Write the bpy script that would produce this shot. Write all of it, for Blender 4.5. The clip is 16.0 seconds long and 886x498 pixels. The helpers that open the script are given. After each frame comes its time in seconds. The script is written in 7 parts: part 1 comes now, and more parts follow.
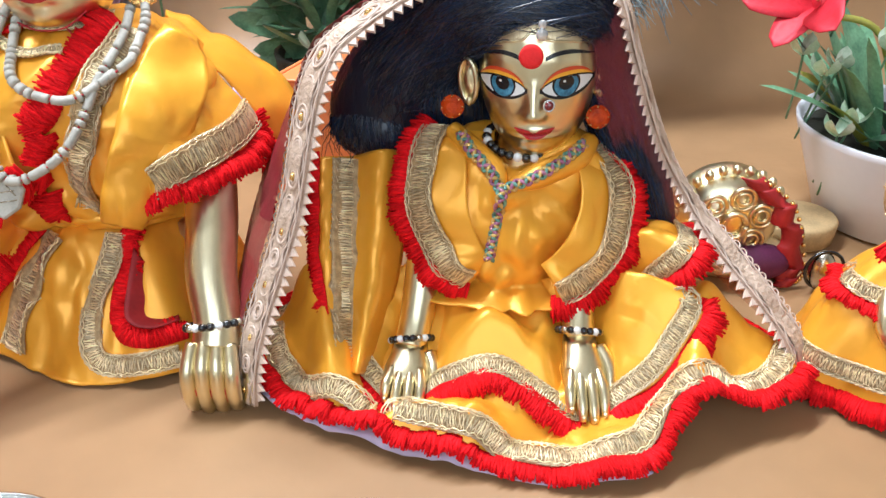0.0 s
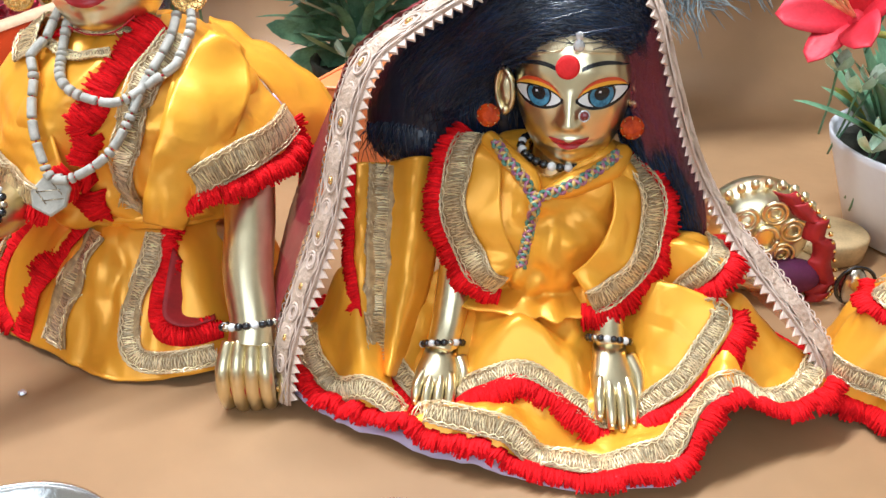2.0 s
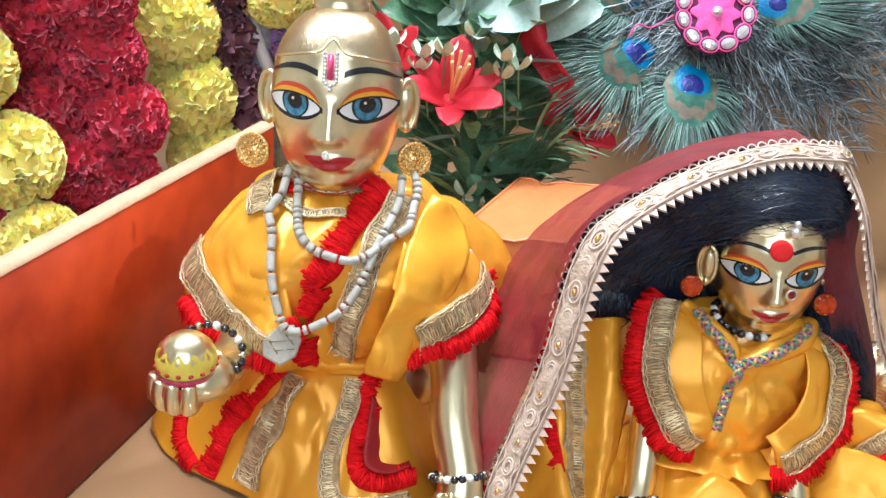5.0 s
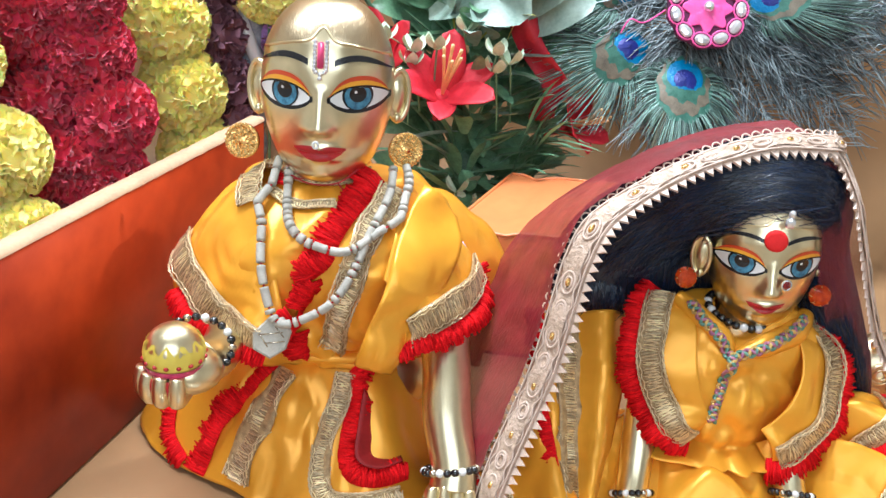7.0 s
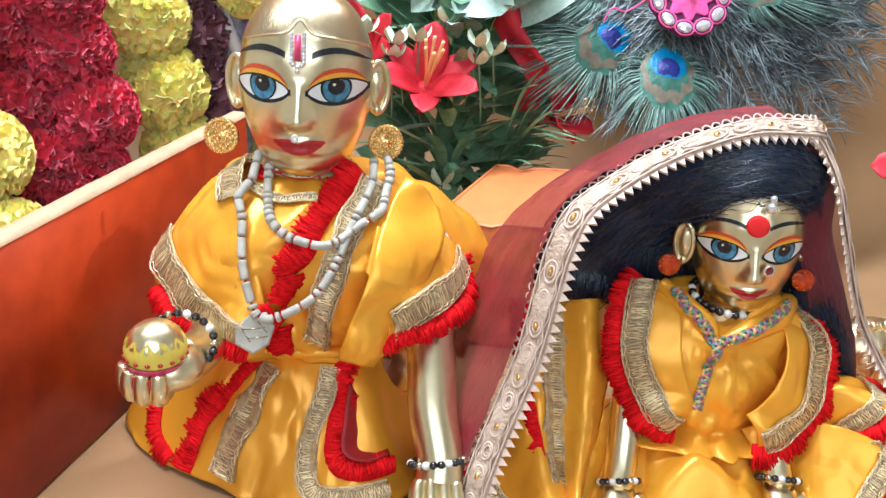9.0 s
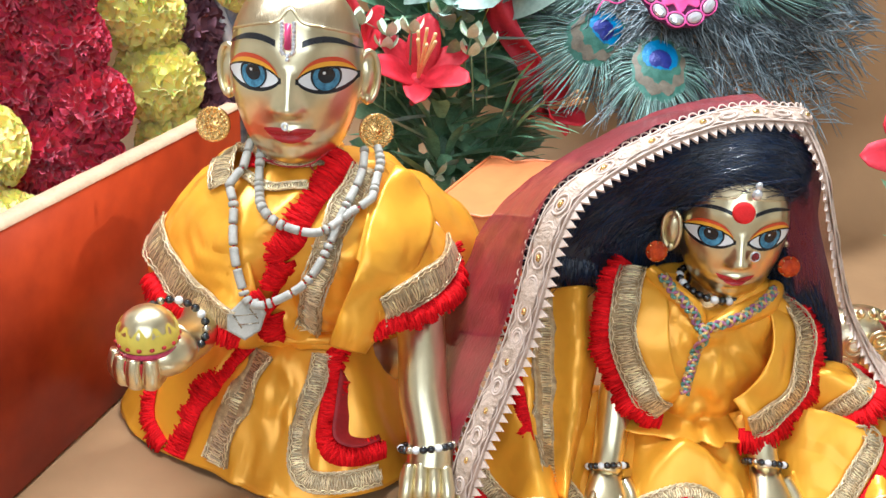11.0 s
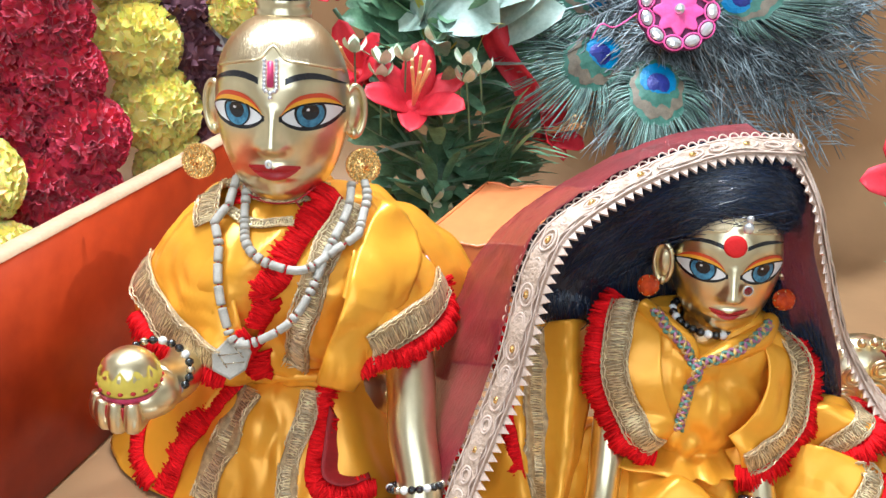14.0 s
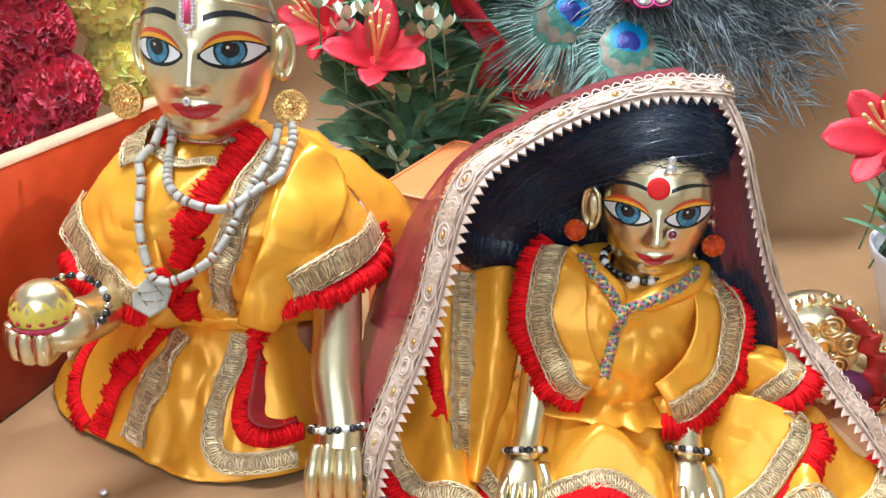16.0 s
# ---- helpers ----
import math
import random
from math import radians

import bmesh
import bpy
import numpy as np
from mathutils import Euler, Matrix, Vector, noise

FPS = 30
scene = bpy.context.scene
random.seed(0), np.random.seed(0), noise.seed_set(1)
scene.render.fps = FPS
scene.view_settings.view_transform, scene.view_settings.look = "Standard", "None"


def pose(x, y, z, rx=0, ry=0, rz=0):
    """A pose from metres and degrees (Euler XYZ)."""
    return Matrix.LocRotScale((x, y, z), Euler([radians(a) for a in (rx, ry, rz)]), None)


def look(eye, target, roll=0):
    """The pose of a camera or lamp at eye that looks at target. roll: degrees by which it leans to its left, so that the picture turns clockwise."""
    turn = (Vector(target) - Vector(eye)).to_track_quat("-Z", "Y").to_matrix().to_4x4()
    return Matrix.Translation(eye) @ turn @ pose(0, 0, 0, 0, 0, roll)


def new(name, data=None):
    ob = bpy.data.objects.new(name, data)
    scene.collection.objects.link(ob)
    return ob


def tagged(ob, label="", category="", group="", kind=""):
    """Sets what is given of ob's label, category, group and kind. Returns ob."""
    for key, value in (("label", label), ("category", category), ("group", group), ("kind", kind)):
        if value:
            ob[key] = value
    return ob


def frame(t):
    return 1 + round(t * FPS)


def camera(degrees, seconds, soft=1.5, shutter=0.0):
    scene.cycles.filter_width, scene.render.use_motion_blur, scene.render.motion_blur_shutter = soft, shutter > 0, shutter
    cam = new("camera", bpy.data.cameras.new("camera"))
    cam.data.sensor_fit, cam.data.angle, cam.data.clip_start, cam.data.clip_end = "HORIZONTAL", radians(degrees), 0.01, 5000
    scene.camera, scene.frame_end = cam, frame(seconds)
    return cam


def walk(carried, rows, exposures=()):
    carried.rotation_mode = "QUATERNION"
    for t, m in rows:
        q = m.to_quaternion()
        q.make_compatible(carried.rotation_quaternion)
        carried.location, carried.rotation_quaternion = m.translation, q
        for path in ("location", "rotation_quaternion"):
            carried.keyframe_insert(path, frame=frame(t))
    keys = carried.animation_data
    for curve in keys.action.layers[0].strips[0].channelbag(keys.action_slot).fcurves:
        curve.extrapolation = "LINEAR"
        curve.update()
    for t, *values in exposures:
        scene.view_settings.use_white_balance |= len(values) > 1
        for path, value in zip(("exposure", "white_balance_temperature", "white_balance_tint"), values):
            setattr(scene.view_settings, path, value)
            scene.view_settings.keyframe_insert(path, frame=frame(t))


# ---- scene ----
cam = camera(53.7, 16.0)
METRES, EYE, TILT, LEAN, TURN = 0.32, 0.2517, -30.0, 0.0, 0.0
ROWS = [
    (0.0, 0.0, 0.0, 0.0, 0.0, 0.0, -0.0),
    (0.5, -0.0012, -0.0107, 0.0013, 0.46, 0.14, -0.13),
    (1.0, -0.0074, -0.0097, -0.0045, 0.93, 0.2, -0.18),
    (1.5, -0.0153, -0.0179, -0.0144, 1.33, 0.37, -0.77),
    (2.0, -0.0126, -0.0177, -0.0071, 1.54, 0.7, -1.28),
    (2.5, -0.0246, -0.0698, 0.0208, 1.94, 3.11, -1.19),
    (3.0, -0.1026, -0.1358, 0.0206, 0.84, 5.28, -3.12),
    (3.5, -0.17, -0.1758, 0.0785, -0.84, 5.98, -4.09),
    (4.0, -0.2862, -0.1598, 0.0748, -1.34, 6.8, -3.99),
    (4.5, -0.3361, -0.1073, 0.0699, -1.82, 6.85, -3.94),
    (5.0, -0.3863, -0.0946, 0.0663, -2.06, 6.95, -3.53),
    (7.5, -0.3834, -0.0764, 0.0492, -2.69, 7.26, -3.14),
    (8.0, -0.3818, -0.0767, 0.0515, -2.82, 6.96, -2.65),
    (10.5, -0.3528, -0.0767, 0.0364, -2.91, 6.86, -2.1),
    (11.0, -0.3557, -0.0868, 0.0321, -2.92, 6.72, -2.1),
    (11.5, -0.3525, -0.0853, 0.0474, -2.88, 6.67, -2.13),
    (12.0, -0.3538, -0.0977, 0.0825, -2.66, 6.79, -1.7),
    (12.5, -0.3545, -0.0906, 0.0759, -2.5, 7.23, -1.71),
    (13.0, -0.3579, -0.0788, 0.0623, -2.26, 7.39, -1.77),
    (13.5, -0.3472, -0.0676, 0.0501, -2.09, 7.42, -1.83),
    (14.0, -0.3201, -0.077, 0.0668, -1.99, 7.55, -1.72),
    (14.5, -0.3018, -0.1084, 0.0649, -1.84, 7.79, -1.66),
    (15.0, -0.2849, -0.1056, 0.0316, -1.67, 7.83, -1.73),
    (15.5, -0.2314, -0.0713, -0.0234, -1.48, 7.85, -2.22),
    (16.0, -0.1681, -0.0632, 0.0138, -0.08, 6.52, -2.56),
]
walk(cam, [(t, pose(0, 0, EYE, TILT, LEAN, TURN) @ pose(METRES * x, METRES * y, METRES * z, 90 + pitch, roll, yaw)) for t, x, y, z, yaw, pitch, roll in ROWS], [(0.0, -0.14, 5600, 8), (16.0, -0.14, 5600, 8)])

# ---- light and exposure ----
world = bpy.data.worlds.new("room_air")
world.use_nodes = True
world.node_tree.nodes["Background"].inputs[0].default_value = (1.0, 0.97, 0.92, 1)
world.node_tree.nodes["Background"].inputs[1].default_value = 0.18
scene.world = world


def area_lamp(name, place, target, sx, sy, watts, colour):
    d = bpy.data.lights.new(name, "AREA")
    d.shape, d.size, d.size_y, d.energy, d.color = "RECTANGLE", sx, sy, watts, colour
    ob = new(name, d)
    ob.matrix_world = look(place, target)
    return ob


area_lamp("tube_light_lamp", (-0.22, 0.51, 1.08), (-0.14, 0.40, 0.0), 1.0, 0.06, 26.0, (1.0, 0.975, 0.95))
# added broad fill from the camera side, free in the room; no window is built
area_lamp("front_fill_lamp", (-0.15, -1.40, 1.10), (-0.05, 0.4, 0.1), 1.7, 1.3, 20.0, (0.92, 0.97, 1.0))

# ---- materials ----
def mat(name, base, rough=0.5, metal=0.0, var=0.15, scale=40.0, bump=0.15, bscale=200.0, spec=0.5, sheen=0.0, stretch=(1, 1, 1), second=None, island=0.0, coat=0.0, alpha=1.0, trans=0.0, sub=0.0, dist=0.001):
    """A procedural surface: base colour varied at two scales, with fine relief."""
    m = bpy.data.materials.new(name)
    m.use_nodes = True
    nt = m.node_tree
    N, L = nt.nodes, nt.links
    b = N["Principled BSDF"]
    b.inputs["Roughness"].default_value = rough
    b.inputs["Metallic"].default_value = metal
    b.inputs["Specular IOR Level"].default_value = spec
    b.inputs["Sheen Weight"].default_value = sheen
    b.inputs["Coat Weight"].default_value = coat
    b.inputs["Coat Roughness"].default_value = 0.15
    b.inputs["Alpha"].default_value = alpha
    b.inputs["Transmission Weight"].default_value = trans
    b.inputs["Subsurface Weight"].default_value = sub
    b.inputs["Subsurface Radius"].default_value = (0.004, 0.002, 0.001)
    tc = N.new("ShaderNodeTexCoord")
    mp = N.new("ShaderNodeMapping")
    mp.inputs["Scale"].default_value = stretch
    L.new(tc.outputs["Object"], mp.inputs[0])
    n1, n2 = N.new("ShaderNodeTexNoise"), N.new("ShaderNodeTexNoise")
    n1.inputs["Scale"].default_value, n1.inputs["Detail"].default_value = scale, 5
    n2.inputs["Scale"].default_value, n2.inputs["Detail"].default_value = scale * 9, 3
    for n in (n1, n2):
        L.new(mp.outputs[0], n.inputs["Vector"])
    add = N.new("ShaderNodeMath")
    add.operation = "MULTIPLY_ADD"
    L.new(n2.outputs["Fac"], add.inputs[0])
    add.inputs[1].default_value = 0.45
    L.new(n1.outputs["Fac"], add.inputs[2])
    ramp = N.new("ShaderNodeMapRange")
    ramp.inputs["From Min"].default_value, ramp.inputs["From Max"].default_value = 0.4, 0.95
    L.new(add.outputs[0], ramp.inputs["Value"])
    mix = N.new("ShaderNodeMix")
    mix.data_type = "RGBA"
    c2 = second or tuple(min(1, c * (1 + var)) for c in base)
    mix.inputs["A"].default_value = (*[c * (1 - var) for c in base], 1)
    mix.inputs["B"].default_value = (*c2, 1)
    L.new(ramp.outputs[0], mix.inputs["Factor"])
    out = mix.outputs["Result"]
    if island:
        geo, hsv = N.new("ShaderNodeNewGeometry"), N.new("ShaderNodeHueSaturation")
        mr = N.new("ShaderNodeMapRange")
        mr.inputs["To Min"].default_value, mr.inputs["To Max"].default_value = 1 - island, 1 + island
        L.new(geo.outputs["Random Per Island"], mr.inputs["Value"])
        L.new(mr.outputs[0], hsv.inputs["Value"])
        L.new(out, hsv.inputs["Color"])
        out = hsv.outputs[0]
    L.new(out, b.inputs["Base Color"])
    if bump:
        n3, bp = N.new("ShaderNodeTexNoise"), N.new("ShaderNodeBump")
        n3.inputs["Scale"].default_value, n3.inputs["Detail"].default_value = bscale, 4
        L.new(mp.outputs[0], n3.inputs["Vector"])
        bp.inputs["Strength"].default_value, bp.inputs["Distance"].default_value = bump, dist
        L.new(n3.outputs["Fac"], bp.inputs["Height"])
        L.new(bp.outputs[0], b.inputs["Normal"])
    return m


M = {}
M["cloth"] = mat("tan_satin_cloth", (0.345, 0.198, 0.088), 0.45, var=0.12, scale=5, bump=0.12, bscale=160, sheen=0.10, spec=0.5)
M["board"] = mat("orange_varnished_wood", (0.25, 0.015, 0.003), 0.42, var=0.35, scale=7, bump=0.10, bscale=60, coat=0.0, spec=0.2, second=(0.43, 0.046, 0.007))
M["rawedge"] = mat("raw_plywood_edge", (0.55, 0.36, 0.22), 0.7, var=0.2, scale=60, bump=0.4, bscale=300)
M["wall"] = mat("cream_wall_paint", (0.75, 0.70, 0.62), 0.8, var=0.05, scale=3, bump=0.1, bscale=80)
M["ceiling"] = mat("white_ceiling_paint", (0.8, 0.79, 0.76), 0.85, var=0.03, scale=3, bump=0.05)
M["satin"] = mat("yellow_orange_satin", (0.94, 0.43, 0.028), 0.33, 0.30, var=0.08, scale=14, bump=0.22, bscale=60, sheen=0.0, spec=0.6, dist=0.002)
M["brass"] = mat("polished_brass", (0.82, 0.72, 0.45), 0.28, 1.0, var=0.10, scale=30, bump=0.04, bscale=90, second=(0.87, 0.77, 0.51))
M["hair"] = mat("black_synthetic_hair", (0.006, 0.012, 0.026), 0.30, var=0.4, scale=60, bump=0.5, bscale=400, stretch=(1, 1, 0.15), spec=0.6)
# glossy copy of the hair, lighter and bluer to put glints into the strand colour
M["hairloose"] = mat("glint_tinted_strand", (0.009, 0.020, 0.048), 0.24, var=0.5, scale=80, bump=0, spec=1.0, island=0.6)
M["white"] = mat("white_enamel", (0.80, 0.80, 0.78), 0.25, var=0.04, bump=0)
M["iris"] = mat("blue_enamel", (0.025, 0.10, 0.20), 0.2, var=0.5, scale=500, bump=0, second=(0.10, 0.32, 0.48))
M["black"] = mat("black_enamel", (0.012, 0.012, 0.014), 0.25, var=0.2, bump=0)
M["lip"] = mat("red_enamel", (0.45, 0.02, 0.025), 0.28, var=0.2, scale=120, bump=0.1)
M["lidy"] = mat("yellow_enamel", (0.85, 0.42, 0.03), 0.3, var=0.1, bump=0)
M["lidr"] = mat("orange_red_enamel", (0.62, 0.07, 0.02), 0.3, var=0.1, bump=0)
M["ybright"] = mat("bright_yellow_enamel", (0.82, 0.66, 0.10), 0.35, var=0.1, bump=0.1)
M["pink"] = mat("pink_enamel", (0.65, 0.06, 0.17), 0.3, var=0.2, scale=200, bump=0.1)

# ---- mesh helpers ----
def shade(bm, smooth=True):
    bmesh.ops.recalc_face_normals(bm, faces=bm.faces[:])
    for f in bm.faces:
        f.smooth = smooth
    return bm


def part(name, bm, material, parent=None, label="", smooth=True):
    """Links a bmesh as one mesh object under a thing or a part."""
    shade(bm, smooth)
    me = bpy.data.meshes.new(name)
    bm.to_mesh(me)
    bm.free()
    for m_ in (material if isinstance(material, (list, tuple)) else [material]):
        me.materials.append(m_)
    ob = new(name, me)
    if parent is not None:
        ob.parent = parent
    return tagged(ob, label)


def thing(name, label, category, group="", at=(0, 0, 0)):
    ob = new(name)
    ob.location = at
    ob.empty_display_size = 0.01
    return tagged(ob, label, category, group)


def V(*a):
    return Vector(a)


def spline(pts, n=16, closed=False):
    """Points along a Catmull-Rom curve."""
    P = [Vector(p) for p in pts]
    out, k = [], len(P)
    for i in range(k if closed else k - 1):
        if closed:
            a, b, c, d = P[i - 1], P[i], P[(i + 1) % k], P[(i + 2) % k]
        else:
            a, b, c, d = P[max(i - 1, 0)], P[i], P[i + 1], P[min(i + 2, k - 1)]
        for j in range(n):
            t = j / n
            out.append(0.5 * ((2 * b) + (c - a) * t + (2 * a - 5 * b + 4 * c - d) * t * t + (3 * b - a - 3 * c + d) * t ** 3))
    if not closed:
        out.append(P[-1].copy())
    return out


def grid(bm, rows, wrap=False, mi=0, cap=False):
    """Quads over rows of points."""
    vs = [[bm.verts.new(p) for p in r] for r in rows]
    n = len(vs[0])
    for a, b in zip(vs, vs[1:]):
        for j in range(n if wrap else n - 1):
            f = bm.faces.new((a[j], a[(j + 1) % n], b[(j + 1) % n], b[j]))
            f.material_index = mi
    if cap:
        for r in (vs[0], vs[-1]):
            f = bm.faces.new(r)
            f.material_index = mi
    return vs


def tube(bm, pts, radii, sides=10, mi=0, cap=True, flat=1.0):
    """A round or flattened tube along points."""
    P = [Vector(p) for p in pts]
    rr = radii if isinstance(radii, (list, tuple)) else [radii] * len(P)
    if len(rr) != len(P):
        rr = [float(v) for v in np.interp(np.linspace(0, 1, len(P)), np.linspace(0, 1, len(rr)), rr)]
    rows, up = [], None
    for i, p in enumerate(P):
        d = (P[min(i + 1, len(P) - 1)] - P[max(i - 1, 0)]).normalized()
        if up is None:
            up = d.orthogonal().normalized()
        up = (up - d * up.dot(d))
        up = up.normalized() if up.length > 1e-6 else d.orthogonal().normalized()
        side = d.cross(up)
        rows.append([p + (up * math.cos(2 * math.pi * k / sides) + side * math.sin(2 * math.pi * k / sides) * flat) * rr[i] for k in range(sides)])
    grid(bm, rows, True, mi, cap)
    return bm


def ball(bm, c, r, seg=12, rings=8, mi=0, m=None):
    """An ellipsoid with radii r, turned by the matrix m."""
    r = r if isinstance(r, (list, tuple)) else (r, r, r)
    c = Vector(c)
    m = m.to_3x3() if m is not None else Matrix.Identity(3)
    P = lambda a, b: c + m @ Vector((r[0] * math.cos(a) * math.cos(b), r[1] * math.sin(a) * math.cos(b), r[2] * math.sin(b)))
    top, bot = bm.verts.new(P(0, math.pi / 2)), bm.verts.new(P(0, -math.pi / 2))
    vs = [[bm.verts.new(P(2 * math.pi * j / seg, -math.pi / 2 + math.pi * i / rings)) for j in range(seg)] for i in range(1, rings)]
    fs = []
    for a, b in zip(vs, vs[1:]):
        for j in range(seg):
            fs.append(bm.faces.new((a[j], a[(j + 1) % seg], b[(j + 1) % seg], b[j])))
    for j in range(seg):
        fs.append(bm.faces.new((vs[0][(j + 1) % seg], vs[0][j], bot)))
        fs.append(bm.faces.new((vs[-1][j], vs[-1][(j + 1) % seg], top)))
    for f in fs:
        f.material_index = mi
    return bm


def box(bm, c, s, m=None, mi=0, bevel=0.0):
    """A box with centre c and sizes s."""
    mm = (m or Matrix.Identity(4)).to_3x3()
    vs = [bm.verts.new(Vector(c) + mm @ Vector((s[0] / 2 * x, s[1] / 2 * y, s[2] / 2 * z))) for x in (-1, 1) for y in (-1, 1) for z in (-1, 1)]
    fs = [bm.faces.new([vs[i] for i in q]) for q in ((0, 1, 3, 2), (4, 6, 7, 5), (0, 4, 5, 1), (2, 3, 7, 6), (0, 2, 6, 4), (1, 5, 7, 3))]
    for f in fs:
        f.material_index = mi
    if bevel:
        es = {e for f in fs for e in f.edges}
        bmesh.ops.bevel(bm, geom=list(es), offset=bevel, segments=2, affect="EDGES")
    return bm


def nz(p, s, o=0.0):
    return noise.noise(Vector(p) * s + Vector((o, o * 1.7, -o)))


# ---- the setting ----
def build_setting():
    bm = bmesh.new()
    prof = [(0.052, -0.30), (0.05, -0.20), (0.05, -0.05), (0.052, -0.012), (0.06, -0.003), (0.075, 0.0)] + [(y, 0.0) for y in np.linspace(0.09, 0.66, 50)]
    prof += [(0.66 + 0.09 * math.sin(a), 0.09 - 0.09 * math.cos(a)) for a in np.linspace(0.15, math.pi / 2, 10)]
    prof += [(0.75, z) for z in np.linspace(0.12, 0.75, 26)]
    rows = []
    for y, z in prof:
        r = []
        for x in np.linspace(-0.75, 0.75, 90):
            p = Vector((x, y, z))
            d = 0.0012 * nz(p, 7) + 0.0005 * nz(p, 25, 3)
            if z > 0.005:
                d += 0.007 * nz((x * 1.0, 0, z * 0.25), 6, 9)
            if z < -0.004:
                d += 0.01 * nz((x * 3.0, 0, z * 0.3), 6, 2)
            r.append(p + (Vector((0, 0, 1)) * (d - 0.0012) if abs(z) < 0.01 else Vector((0, -1, 0)) * d))
        rows.append(r)
    grid(bm, rows)
    tagged(part("ground", bm, M["cloth"]), "tan satin cloth spread over the altar shelf and hung behind", "cloth", kind="structure")
    # the room around the altar
    for name, c, s, m_ in (("wall_north", (0, 0.86, 0.5), (3.6, 0.1, 2.9), "wall"), ("wall_south", (0, -2.0, 0.5), (3.6, 0.1, 2.9), "wall"),
                           ("wall_west", (-1.75, -0.57, 0.5), (0.1, 2.76, 2.9), "wall"), ("wall_east", (1.75, -0.57, 0.5), (0.1, 2.76, 2.9), "wall"),
                           ("floor", (0, -0.57, -0.97), (3.6, 2.96, 0.06), "ceiling"), ("ceiling", (0, -0.57, 1.98), (3.6, 2.96, 0.06), "ceiling")):
        tagged(part(name, box(bmesh.new(), c, s), M[m_], smooth=False), "plain painted room surface around the altar", "room", kind="structure")
    bm = box(bmesh.new(), (0, 0.405, -0.04), (1.5, 0.69, 0.05), bevel=0.003)
    tagged(part("altar_shelf", bm, M["rawedge"], smooth=False), "wooden shelf under the tan cloth", "shelf", kind="structure")


build_setting()


def build_board():
    root = thing("wooden_side_board", "orange varnished wooden board with a raw pale top edge", "board")
    a, b = V(-0.3135, 0.21, 0), V(-0.2235, 0.545, 0)
    u = (b - a).normalized()
    n = V(-u.y, u.x, 0)
    H, T = 0.128, 0.0095
    m = Matrix((u, n, V(0, 0, 1))).transposed().to_4x4()
    mid = (a + b) / 2 + n * T / 2
    L = (b - a).length
    part("panel", box(bmesh.new(), mid + V(0, 0, H / 2 - 0.001), (L, T, H - 0.002), m, bevel=0.0006), M["board"], root)
    bm = bmesh.new()
    rows = []
    for i in range(60):
        s = i / 59
        j = 0.0004 * nz((s * 40, 0, 0), 1)
        rows.append([a + (b - a) * s + n * o + V(0, 0, z) for o, z in ((-0.0004 + j, H - 0.002), (0.0006 + j, H + 0.0006), (T - 0.0006, H + 0.0006 + j), (T + 0.0003, H - 0.002))])
    grid(bm, rows)
    part("raw_edge", bm, M["rawedge"], root, "raw pale plywood edge")


build_board()

from mathutils.bvhtree import BVHTree

BODY = [M[k] for k in ("brass", "white", "iris", "black", "lip", "lidy", "lidr", "ybright", "pink")]
BRASS, WHITE, IRIS, BLACK, LIP, LIDY, LIDR, YB, PINK = range(9)
M["brasshair"] = mat("chased_brass_hair", (0.70, 0.55, 0.32), 0.32, 1.0, var=0.15, scale=40, bump=0.3, bscale=2200, stretch=(1.0, 0.16, 0.16), second=(0.72, 0.60, 0.40), dist=0.0012)
BODY.append(M["brasshair"])


def gauss(v, w):
    return math.exp(-(v / w) ** 2)


def face_front(x, z, h):
    """How far nose, lips, brow and sockets stand out of the head, for a face of half width 1."""
    d = 0.0
    if z < 0.12:
        k = max(0.0, min(1.0, (0.12 - z) / 0.57))
        tip = 1.0 / (1.0 + math.exp((-0.50 - z) * 45))
        d += h * (0.02 + 0.26 * k ** 1.3) * gauss(x, 0.075 + 0.085 * k) * tip
        d += 0.09 * h * (gauss(x - 0.13, 0.06) + gauss(x + 0.13, 0.06)) * gauss(z + 0.44, 0.06)
    d += 0.075 * gauss(x, 0.26) * (gauss(z + 0.73, 0.055) + 1.1 * gauss(z + 0.86, 0.06))
    d -= 0.035 * gauss(x, 0.30) * gauss(z + 0.79, 0.02)
    d += 0.04 * gauss(x, 0.2) * gauss(z + 1.12, 0.12)
    d -= 0.05 * (gauss(abs(x) - 0.52, 0.3) * gauss(z, 0.16))
    d += 0.03 * gauss(abs(x) - 0.5, 0.35) * gauss(z - 0.42, 0.12)
    return d


